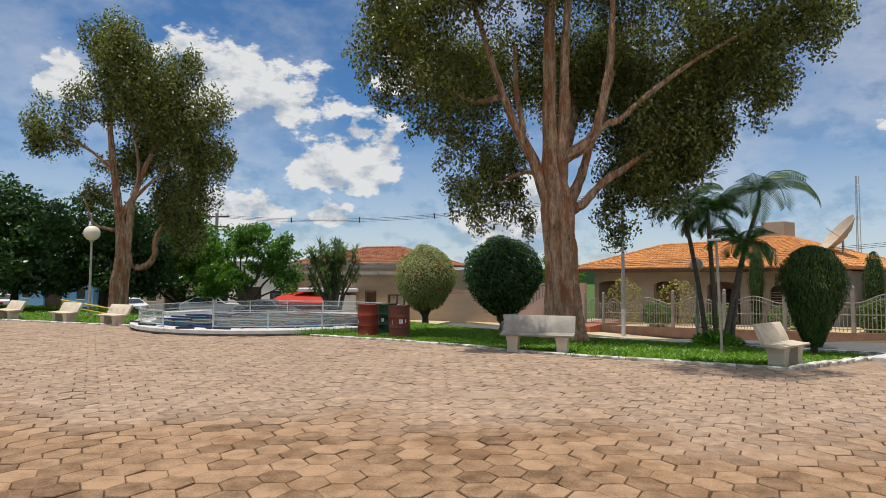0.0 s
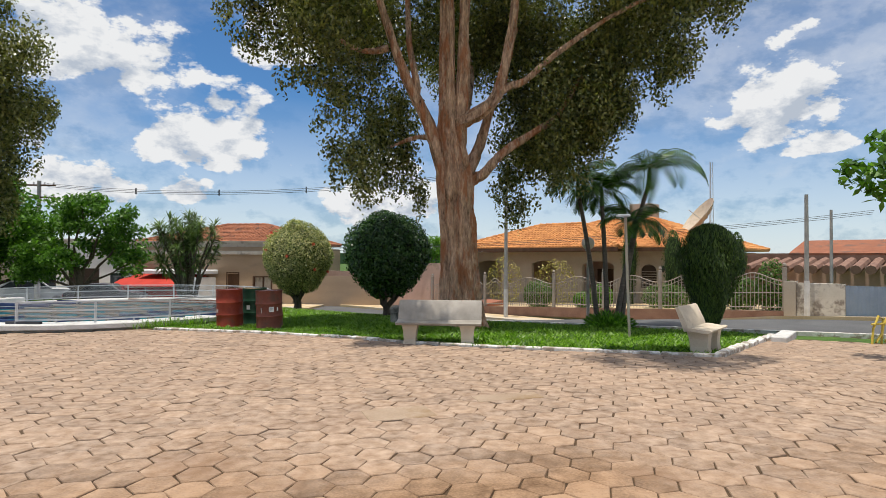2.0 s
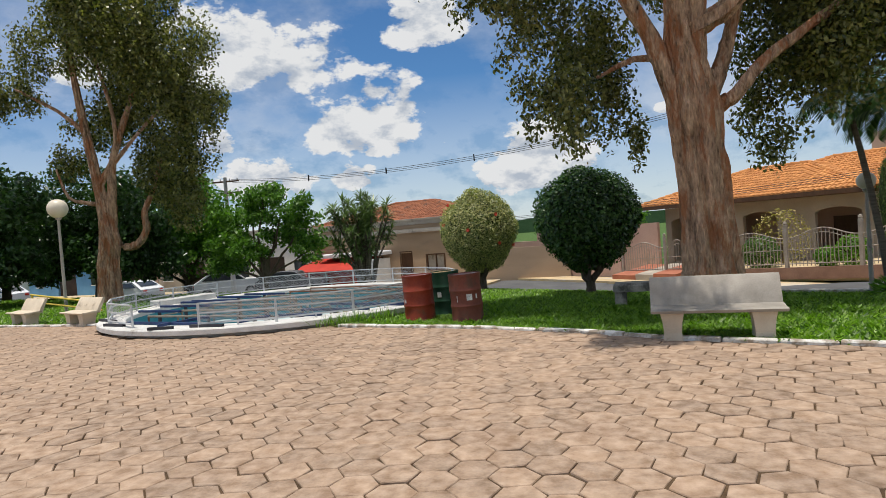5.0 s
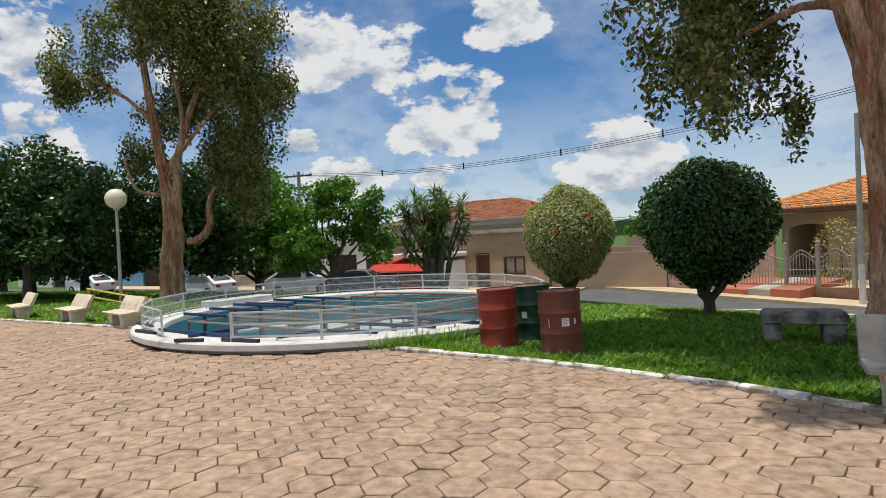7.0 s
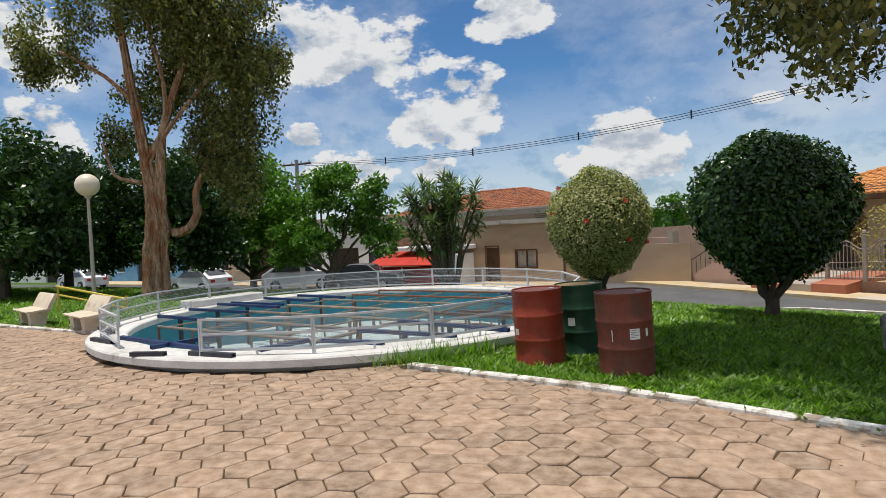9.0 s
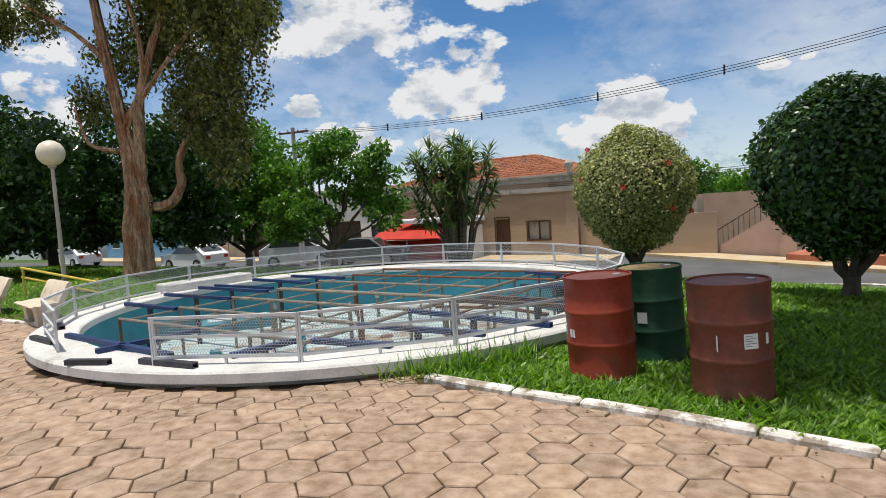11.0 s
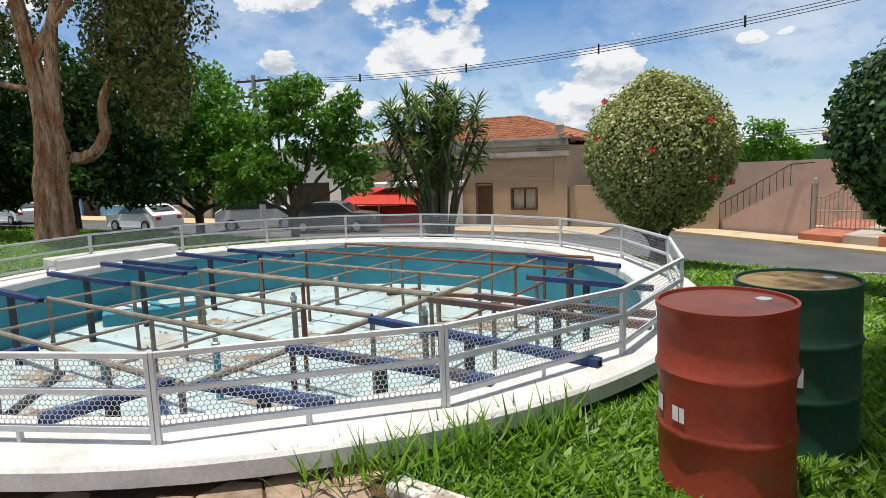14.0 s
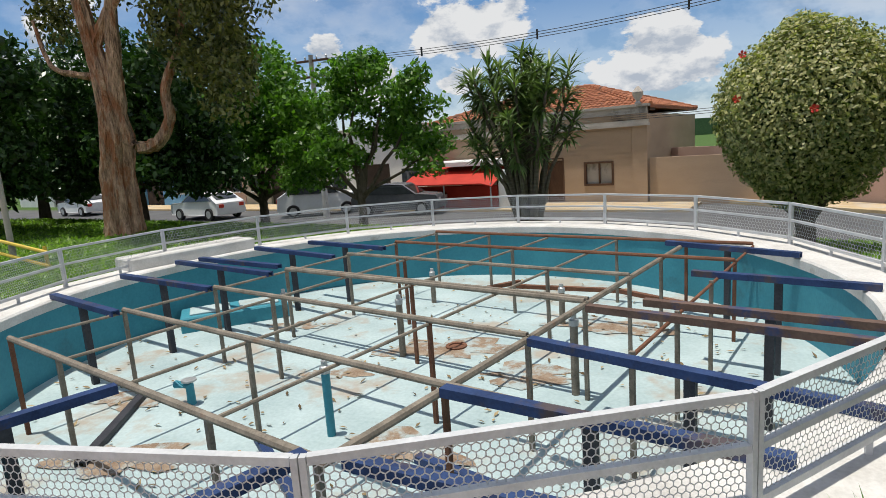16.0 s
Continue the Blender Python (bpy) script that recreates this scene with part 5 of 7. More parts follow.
    part("fascia", Shape().box(s0, n0 - 0.02, z - thick - 0.12, s1, n0, z - 0.02), WOOD_DARK, roof)
    return roof


def arch_outline(c, half, z0, zs, rise, k=10):
    pts = [(c - half, z0), (c - half, zs)]
    pts += [(c - half * math.cos(math.pi * i / k), zs + rise * math.sin(math.pi * i / k)) for i in range(1, k)]
    pts += [(c + half, zs), (c + half, z0)]
    return pts


def arched_wall(s0, s1, z0, z1, n, t, arches):
    """A wall with arched openings that go right through it: strips between and above the openings."""
    sh = Shape()
    x = s0
    for c, half, zb, zs, rise in sorted(arches):
        sh.box(x, n, z0, c - half, n + t, z1)
        if zb > z0:
            sh.box(c - half, n, z0, c + half, n + t, zb)
        k = 10
        prev = (c - half, zs)
        for i in range(1, k + 1):
            cur = (c - half * math.cos(math.pi * i / k), zs + rise * math.sin(math.pi * i / k))
            sh.prism([(prev[0], prev[1]), (cur[0], cur[1]), (cur[0], z1), (prev[0], z1)], n, n + t)
            prev = cur
        x = c + half
    sh.box(x, n, z0, s1, n + t, z1)
    return sh


def build_villa():
    e = thing("villa", "single-storey cream villa with orange hipped clay tile roof and arched porch", "house", STREET)
    zb, ze = -1.05, 2.12
    arches = [(-24.4, 0.95, -0.9, 1.32, 0.25), (-20.3, 0.85, -0.9, 1.32, 0.25), (-16.8, 0.95, -0.9, 1.3, 0.25), (-13.9, 0.42, 0.15, 1.05, 0.36), (-12.3, 0.42, 0.15, 1.05, 0.36)]
    part("wall", arched_wall(-25.7, -11.2, zb, ze, 33.0, 0.25, arches), WALL_CREAM, e, "cream plaster front with arches")
    part("wall", Shape().box(-25.7, 33.25, zb, -25.45, 43, ze), WALL_CREAM, e)
    part("wall", Shape().box(-11.45, 33.25, zb, -11.2, 43, ze), WALL_CREAM, e)
    part("wall", Shape().box(-25.7, 43, zb, -11.2, 43.25, ze), WALL_CREAM, e)
    part("porch_back_wall", Shape().box(-25.4, 35.2, zb, -15.6, 35.4, ze), WALL_PINK, e, "shaded porch wall")
    part("porch_ceiling", Shape().box(-25.4, 33.26, ze - 0.06, -11.5, 42.9, ze - 0.005), WOOD_DARK, e)
    for s in (-23.6, -19.6, -17.4):
        part("door", Shape().box(s - 0.5, 35.14, zb, s + 0.5, 35.19, 1.1), WOOD_DARK, e, "dark wooden door")
    for c in (-13.9, -12.3):
        # dark sheet behind the slats paints the shade of the room
        w = part("window", Shape().box(c - 0.41, 33.10, 0.16, c + 0.41, 33.13, 1.35), INSIDE_SHADE, e, "arched shuttered window")
        for k in range(7):
            part("slat", Shape().box(c - 0.40, 33.05, 0.22 + k * 0.13, c + 0.40, 33.09, 0.26 + k * 0.13), IRON_WHITE, w)
    part("wall_lamp", Shape().lathe([(0.02, 0), (0.09, 0.08), (0.09, 0.25), (0.03, 0.33)], 10, (-13.1, 32.9, 1.0)), BLACK_STEEL, e, "small black wall lamp")
    hip_roof(e, -26.6, -15.0, 31.7, 40.2, 2.32, 1.55, 4.2, ROOF_ORANGE)
    hip_roof(e, -24.0, -10.6, 32.3, 43.9, 2.30, 1.85, 5.0, ROOF_ORANGE)
    part("water_tank_box", Shape().block(-17.6, 39.0, 3.6, -16.2, 40.4, 5.25, 0.03), WALL_CREAM, e, "small masonry tank house on the roof")
    return e


build_villa()


def build_iron_fence(posts, gate=False):
    """One panel after another of white railings with a wavy top."""
    f = thing("iron_fence", "white iron railing fence with wavy top in front of the villa", "fence", STREET)
    n = 27.6
    for s in posts:
        zb = street_z(s) + 0.10
        part("post", Shape().block(s - 0.07, n - 0.07, zb - 0.2, s + 0.07, n + 0.07, zb + 1.72, 0.02), IRON_WHITE, f)
        part("finial", Shape().lathe([(0.03, 0), (0.075, 0.05), (0.06, 0.12), (0.005, 0.16)], 10, (s, n, zb + 1.72)), IRON_WHITE, f)
    part("plinth", Shape().prism([(posts[0], street_z(posts[0]) - 0.3), (posts[-1], street_z(posts[-1]) - 0.3), (posts[-1], street_z(posts[-1]) + 0.16), (posts[0], street_z(posts[0]) + 0.16)], n - 0.08, n + 0.08), WALL_BROWN, f, "low brown plinth")
    for a, b in zip(posts, posts[1:]):
        k = max(4, int((b - a) / 0.14))
        top = []
        for i in range(k + 1):
            q = i / k
            s = a + 0.07 + (b - a - 0.14) * q
            zb = street_z(s) + 0.2
            zt = zb + 1.26 - 0.16 * math.cos(2 * math.pi * q)
            top.append((s, n, zt))
            if 0 < i < k:
                part("baluster", Shape().box(s - 0.011, n - 0.011, zb, s + 0.011, n + 0.011, zt), IRON_WHITE, f)
        part("top_rail", Shape().tube(top, 0.022, 6), IRON_WHITE, f)
        part("top_rail", Shape().tube([(p[0], p[1], p[2] - 0.16) for p in top], 0.014, 6), IRON_WHITE, f)
        part("bottom_rail", Shape().tube([(a, n, street_z(a) + 0.30), (b, n, street_z(b) + 0.30)], 0.02, 6), IRON_WHITE, f)
        part("middle_rail", Shape().tube([(a, n, street_z(a) + 0.85), (b, n, street_z(b) + 0.85)], 0.016, 6), IRON_WHITE, f)
    return f


build_iron_fence([-24.4, -21.9, -20.6, -19.3, -16.4, -13.8, -11.2, -8.7, -6.5])


def street_box(name, s0, s1, n0, n1, z0, z1, mat, label, category, kind="", slope=False):
    sh = Shape()
    if slope:
        sh.prism([(s0, street_z(s0) + z0), (s1, street_z(s1) + z0), (s1, street_z(s1) + z1), (s0, street_z(s0) + z1)], n0, n1)
    else:
        sh.block(s0, n0, z0, s1, n1, z1, 0.01)
    return single(name, sh, mat, label, category, STREET, kind)


street_box("garden_ground", -26.5, -6.6, 27.7, 33.0, -0.4, 0.10, SIDEWALK, "ochre paved front garden of the villa", "pavement", "structure", True)
street_box("boundary_wall", -36.0, -29.2, 27.45, 27.65, -0.3, 2.15, WALL_PINK, "tan plastered boundary wall along the pavement", "wall", "structure", True)
street_box("boundary_wall", -29.2, -28.9, 27.35, 27.75, -0.3, 2.45, WALL_CREAM, "cream gate pillar", "wall", "structure", True)
street_box("boundary_wall", -34.0, -24.5, 30.6, 30.8, -0.3, 2.6, WALL_PINK, "pinkish side wall beside the ramp", "wall", "structure", True)


def build_ramp():
    e = thing("driveway_ramp", "red tiled ramp with white strip rising to the villa gate", "ramp", STREET)
    for k, (a, b, m, l) in enumerate([(-24.3, -22.9, RAMP_RED, ""), (-22.9, -21.9, WALL_CREAM, "white strip"), (-21.9, -20.7, RAMP_RED, "")]):
        z = street_z((a + b) / 2)
        sh = Shape().add([(a, 26.6, z + 0.14), (b, 26.6, z + 0.14), (b, 29.4, z + 0.42), (a, 29.4, z + 0.42), (a, 26.6, z - 0.2), (b, 26.6, z - 0.2), (b, 29.4, z - 0.2), (a, 29.4, z - 0.2)], [(0, 1, 2, 3), (7, 6, 5, 4), (0, 4, 5, 1), (1, 5, 6, 2), (2, 6, 7, 3), (3, 7, 4, 0)])
        part("ramp_strip", sh, m, e, l)


build_ramp()


def build_stair():
    e = thing("outdoor_stair", "pink plastered stair wall with thin iron handrail rising to the villa", "stairs", STREET)
    part("stair_wall", Shape().prism([(-28.2, -1.5), (-24.5, -1.4), (-24.5, 0.55), (-25.3, 0.5), (-28.2, -1.05)], 27.55, 27.75), WALL_PINK, e, "sloping pink wall")
    part("handrail", Shape().tube([(-28.1, 27.65, -0.25), (-25.3, 27.65, 1.25), (-24.5, 27.65, 1.3)], 0.022, 6), BLACK_STEEL, e)
    for k in range(12):
        f = k / 11
        s, z = -28.1 + 2.8 * f, -1.02 + 1.5 * f
        part("baluster", Shape().tube([(s, 27.65, z), (s, 27.65, z + 0.77)], 0.012, 5), BLACK_STEEL, e)


build_stair()


# right-hand neighbours: pillar, peeling wall, blue sheet gate, sheds behind
street_box("gate_pillar", -6.5, -6.1, 27.4, 27.8, -0.75, 0.86, WALL_CREAM, "cream concrete pillar ending the railing", "wall", "structure")
street_box("boundary_wall", -6.1, -4.6, 27.5, 27.7, -0.75, 0.80, WALL_PEEL, "low wall with peeling blackened paint", "wall", "structure")


def build_sheet_gate():
    e = thing("sheet_gate", "blue-grey corrugated sheet metal gate", "gate", STREET)
    k = 0
    s = -4.6
    while s < 6:
        pts = []
        for i in range(9):
            pts.append((s + 0.115 * i, 27.6 + 0.025 * (i % 2), 0))
        for i in range(8):
            a, b = pts[i], pts[i + 1]
            part("sheet_rib", Shape().add([(a[0], a[1], -0.55), (b[0], b[1], -0.55), (b[0], b[1], 0.74), (a[0], a[1], 0.74), (a[0], a[1] + 0.01, -0.55), (b[0], b[1] + 0.01, -0.55), (b[0], b[1] + 0.01, 0.74), (a[0], a[1] + 0.01, 0.74)], [(0, 1, 2, 3), (7, 6, 5, 4), (3, 2, 6, 7), (0, 4, 5, 1)]), METAL_BLUE, e)
        s += 0.92


build_sheet_gate()


def build_shed():
    e = thing("shed", "long low brown shed with clay tile roof behind the blue gate", "building", STREET)
    part("wall", Shape().box(-12, 36, -0.8, 12, 36.3, 2.0), WALL_BROWN, e, "bare brown wall")
    part("wall", Shape().box(-8, 33.5, -0.8, 0, 33.7, 1.45), WALL_PINK, e)
    part("roof", Shape().add([(-8, 36, 2.0), (12, 36, 2.0), (12, 40, 2.75), (-8, 40, 2.75), (-8, 36, 1.9), (12, 36, 1.9), (12, 40, 2.65), (-8, 40, 2.65)], [(0, 1, 2, 3), (7, 6, 5, 4), (0, 4, 5, 1), (1, 5, 6, 2), (2, 6, 7, 3), (3, 7, 4, 0)]), ROOF_OLD, e, "clay tile roof")
    s = -9.0
    while s < 8:
        part("awning_rib", Shape().tube([(s, 32.4, 1.25), (s, 35.8, 1.62)], 0.20, 8), WALL_BROWN, e)
        s += 0.52
    for s in (-8.4, -3.0, 2.5):
        part("post", Shape().box(s - 0.08, 32.7, -0.6, s + 0.08, 32.86, 1.2), WOOD_DARK, e)


build_shed()


# ---- tan corner house on the side street (u to the right, v away) ----
def build_corner_house():
    e = thing("corner_house", "old tan plastered corner house with cornice and clay tile roof", "house", SIDE)
    v, zb, zt = 38.08, -1.6, 2.35
    openings = [(-18.6, 0.41, -1.35, 0.68), (-16.6, 0.6, -0.46, 0.44), (-20.9, 0.6, -0.46, 0.46), (-23.0, 0.5, -1.35, 0.6)]
    x = -25.5
    for c, h, z0, z1 in sorted(openings):
        part("wall_panel", Shape().box(x, v, zb, c - h, v + 0.3, zt), WALL_TAN, e)
        part("wall_panel", Shape().box(c - h, v, zb, c + h, v + 0.3, z0), WALL_TAN, e)
        part("wall_panel", Shape().box(c - h, v, z1, c + h, v + 0.3, zt), WALL_TAN, e)
        x = c + h
    part("wall_panel", Shape().box(x, v, zb, -14.6, v + 0.3, zt), WALL_TAN, e)
    part("wall", Shape().box(-14.9, v + 0.3, zb, -14.6, v + 9, zt), WALL_TAN, e)
    part("wall", Shape().box(-25.5, v + 0.3, zb, -25.2, v + 9, zt), WALL_TAN, e)
    part("wall", Shape().box(-25.5, v + 9, zb, -14.6, v + 9.3, zt), WALL_TAN, e)
    for k in range(9):
        z = 0.62 + k * 0.19
        part("groove_band", Shape().box(-25.4, v - 0.012, z, -15.2, v - 0.0, z + 0.165), WALL_TAN, e)
    part("pilaster", Shape().box(-15.15, v - 0.05, zb, -14.56, v, zt), WALL_TAN, e)
    part("cornice", Shape().box(-25.6, v - 0.16, 1.86, -14.45, v, 1.98).box(-25.6, v - 0.10, 1.98, -14.5, v, 2.10), WALL_GREY, e, "stained grey cornice")
    part("parapet", Shape().box(-25.5, v - 0.04, 2.352, -14.6, v + 0.28, 2.62), WALL_GREY, e, "stained parapet")
    part("cornice", Shape().box(-25.6, v - 0.12, 2.62, -14.5, v + 0.3, 2.72), WALL_GREY, e)
    d = part("door", Shape().box(-18.99, v + 0.12, -1.35, -18.21, v + 0.17, 0.68), WOOD_DARK, e, "dark brown door")
    part("door_frame", Shape().box(-19.04, v - 0.03, -1.35, -18.98, v, 0.74).box(-18.22, v - 0.03, -1.35, -18.16, v, 0.74).box(-18.98, v - 0.03, 0.68, -18.22, v, 0.74), WOOD_DARK, d)
    for c, h in ((-16.6, 0.6), (-20.9, 0.6)):
        w = part("window", Shape().box(c - h, v + 0.15, -0.46, c + h, v + 0.18, 0.44), WALL_GREY, e, "grey shuttered window in a brown frame")
        part("window_frame", Shape().box(c - h - 0.05, v - 0.03, -0.52, c - h + 0.04, v + 0.14, 0.50).box(c + h - 0.04, v - 0.03, -0.52, c + h + 0.05, v + 0.14, 0.50).box(c - h + 0.04, v - 0.03, 0.42, c + h - 0.04, v + 0.14, 0.50).box(c - h + 0.04, v - 0.03, -0.52, c + h - 0.04, v + 0.14, -0.44).box(c - 0.03, v + 0.05, -0.44, c + 0.03, v + 0.14, 0.42), WOOD_DARK, w)
    hip_roof(e, -25.6, -14.5, v + 0.25, v + 9.2, 2.66, 1.35, 4.0, ROOF_OLD)
    part("urn", Shape().lathe([(0.10, 0), (0.14, 0.05), (0.07, 0.12), (0.20, 0.34), (0.22, 0.48), (0.12, 0.62), (0.04, 0.7)], 14, (-14.95, v + 0.1, 2.72)), WALL_GREY, e, "stone urn on the corner", True)
    return e


build_corner_house()
single("boundary_wall", Shape().box(-14.5, 38.2, -1.6, -8.5, 38.4, 0.55), WALL_TAN, "tan plastered garden wall beside the corner house", "wall", SIDE, "structure")


def build_shop(u0, u1, v, zt, mat, label, seed, opening=True):
    e = thing("shop_building", label, "building", SIDE)
    sh = Shape()
    mid = (u0 + u1) / 2
    sh.box(u0, v, -1.6, mid - 1.2, v + 0.3, zt).box(mid + 1.2, v, -1.6, u1, v + 0.3, zt).box(mid - 1.2, v, 0.9, mid + 1.2, v + 0.3, zt)
    sh.box(u0, v + 0.3, -1.6, u0 + 0.3, v + 8, zt).box(u1 - 0.3, v + 0.3, -1.6, u1, v + 8, zt)
    part("wall", sh, mat, e)
    part("roof", Shape().block(u0 - 0.1, v - 0.2, zt, u1 + 0.1, v + 8.2, zt + 0.18, 0.03), WALL_GREY, e)
    # flat panel across the opening, coloured dark for the shade inside
    part("shutter", Shape().box(mid - 1.19, v + 0.15, -1.6, mid + 1.19, v + 0.2, 0.9), INSIDE_SHADE, e, "dark panel painted as the shade in the shop opening")
    for k in range(2):
        c = u0 + (u1 - u0) * (0.15 if k == 0 else 0.85)
        w = part("window", Shape().box(c - 0.5, v - 0.02, -0.4, c + 0.5, v, 0.6), GLASS_DARK, e)
        part("window_frame", Shape().box(c - 0.56, v - 0.04, -0.46, c + 0.56, v - 0.021, -0.40).box(c - 0.56, v - 0.04, 0.6, c + 0.56, v - 0.021, 0.66), WALL_WHITE, w)
    return e


shop = build_shop(-33.0, -25.8, 38.3, 2.7, WALL_WHITE, "white shop building with flat roof and round window", 1)
w = part("window", Shape().lathe([(0.34, -0.02), (0.34, 0.02), (0.001, 0.02)], 20, m=Matrix.Translation((-27.4, 38.28, 1.95)) @ Matrix.Rotation(math.pi / 2, 4, "X")), GLASS_DARK, shop, "dark round window")
part("window_frame", Shape().loft([[Matrix.Translation((-27.4, 38.27, 1.95)) @ Matrix.Rotation(math.pi / 2, 4, "X") @ Vector((r * math.cos(k * math.pi / 10), r * math.sin(k * math.pi / 10), z)) for k in range(20)] for r, z in ((0.34, 0), (0.34, 0.05), (0.42, 0.05), (0.42, 0))], False, True), WALL_GREY, w)
build_shop(-40.5, -33.2, 38.3, 1.9, WALL_CREAM, "low cream shop with open front", 2)
build_shop(-56.0, -45.8, 38.0, 1.6, WALL_BLUE, "bright blue painted shop front", 3)
build_shop(-45.6, -40.7, 38.4, 2.1, WALL_PINK, "reddish shop front under trees", 4)
build_shop(-75.0, -58.0, 38.0, 1.9, WALL_WHITE, "pale shop row far along the side street", 5)


def build_awning():
    e = thing("kiosk", "small kiosk under a red and white awning", "kiosk", SIDE @ pose(1.7, 0, 0.12))
    z = 0.35
    sh = Shape()
    rings = []
    for u in (-27.0, -26.5, -24.5, -22.5, -22.0):
        k = 0.0 if u not in (-27.0, -22.0) else -0.12
        rings.append([(u, 35.3, z - 0.55 + k), (u, 36.4, z - 0.1 + k), (u, 37.9, z + 0.15 + k), (u, 37.9, z + 0.1 + k), (u, 36.4, z - 0.15 + k), (u, 35.3, z - 0.6 + k)])
    sh.loft(rings, True)
    part("awning", sh, AWNING, e, "red fabric awning")
    part("back_canopy", Shape().block(-25.6, 36.2, z + 0.17, -21.2, 37.95, z + 0.42, 0.06), AWNING_WHITE, e, "white canopy")
    part("counter", Shape().block(-27.0, 36.0, -1.4, -22.1, 36.3, -0.35, 0.02), AWNING, e)
    part("side_panel", Shape().block(-22.0, 35.9, -1.4, -21.3, 37.8, 0.3, 0.02), AWNING_WHITE, e)
    for u in (-26.9, -24.5, -22.1):
        part("post", Shape().tube([(u, 35.4, -1.35), (u, 35.4, z - 0.55)], 0.03, 6), GALV, e)


build_awning()


# ---- street furniture ----
def build_lamp(x, y, h, label, globe=0.24):
    e = thing("street_lamp", label, "lamp", pose(x, y, ground_z(x, y)))
    part("pole", Shape().tube([(0, 0, -0.1), (0, 0, 0.8), (0, 0, h)], [0.055, 0.05, 0.04], 10), WALL_GREY, e, "painted steel pole", True)
    part("collar", Shape().lathe([(0.05, 0), (0.09, 0.03), (0.09, 0.08), (0.06, 0.10)], 12, (0, 0, h - 0.06)), WALL_GREY, e)
    prof = [(globe * math.sin(math.pi * k / 14), globe - globe * math.cos(math.pi * k / 14)) for k in range(1, 14)]
    part("globe", Shape().lathe(prof, 24, (0, 0, h)), GLOBE, e, "cream round glass globe", True)
    return e


build_lamp(-15.35, 22.1, 3.02, "park lamp with round cream globe on a grey pole", 0.30)
build_lamp(7.5, 21.7, 2.55, "park lamp with round globe half hidden by palms", 0.21)


def build_pole():
    e = thing("flood_light", "thin pale leaning pole with a flat floodlight", "lamp", pose(6.2, 15.35, 0, 0, -2.0, 0))
    part("pole", Shape().tube([(0, 0, -0.1), (0, 0, 2.55)], 0.033, 8), WALL_CREAM, e, "", True)
    part("lamp_head", Shape().block(-0.20, -0.06, 2.55, 0.10, 0.06, 2.60, 0.015), GALV, e)


build_pole()


def build_utility_pole(x, y, h, label, arms=True, r=0.15):
    e = thing("utility_pole", label, "pole", pose(x, y, ground_z(x, y)))
    part("shaft", Shape().tube([(0, 0, -0.2), (0, 0, h)], [r, r * 0.7], 10), POST_GREY, e, "", True)
    part("base_paint", Shape().tube([(0, 0, 0.02), (0, 0, 1.5)], [r + 0.005, r * 0.97], 10), WHITEWASH, e, "whitewashed foot")
    if arms:
        for z in (h - 0.3, h - 1.0):
            part("cross_arm", Shape().block(-0.9, -0.05, z, 0.9, 0.05, z + 0.09, 0.01), WOOD_DARK, e)
            for k in (-0.8, -0.3, 0.3, 0.8):
                part("insulator", Shape().lathe([(0.03, 0), (0.05, 0.04), (0.03, 0.08), (0.05, 0.12), (0.02, 0.16)], 8, (k, 0, z + 0.09)), GALV, e)
        part("lamp_arm", Shape().tube([(0, 0, h - 1.8), (-0.6, -0.3, h - 1.35), (-1.4, -0.7, h - 1.25)], 0.03, 6), GALV, e)
        part("lamp_head", Shape().block(-1.75, -0.9, h - 1.32, -1.35, -0.6, h - 1.22, 0.02), GALV, e)
    return e


build_utility_pole(-19.2, 39.0, 7.4, "concrete utility pole with cross arms and street light")
build_utility_pole(6.75, 31.4, 6.6, "slim concrete pole with whitewashed foot before the villa", False, 0.10)
build_utility_pole(15.9, 22.6, 4.6, "concrete pole beside the street", False, 0.09)
build_utility_pole(17.5, 23.4, 4.4, "second concrete pole beside the street", False, 0.07)


def build_cable(a, b, sag, label, r=0.018, spacers=()):
    a, b = Vector(a), Vector(b)
    e = thing("power_cable", label, "cable", None, "overhead cables")
    for k in range(3):
        off = Vector((0.0, 0.05 * k, -0.085 * k))
        pts = [a.lerp(b, f / 16) + off + Vector((0, 0, -sag * 4 * (f / 16) * (1 - f / 16))) for f in range(17)]
        part("wire", Shape().tube(pts, r, 5), CABLE, e)
    for f in spacers:
        p = a.lerp(b, f) + Vector((0, 0, -sag * 4 * f * (1 - f) - 0.08))
        part("spacer", Shape().box(p.x - 0.03, p.y - 0.03, p.z - 0.17, p.x + 0.03, p.y + 0.03, p.z + 0.17), CABLE, e)
    return e


def side_pt(u, v, z):
    p = SIDE @ Vector((u, v, z))
    return p


build_cable(side_pt(-28.3, 34, 6.0), side_pt(4.0, 34, 7.3), 1.15, "bundle of overhead power cables with spacers", 0.012, (0.18, 0.34, 0.50, 0.64, 0.80))
build_cable(side_pt(-16, 38.0, 2.3), side_pt(16, 33.0, 4.0), 0.5, "low sagging telephone cables", 0.011)


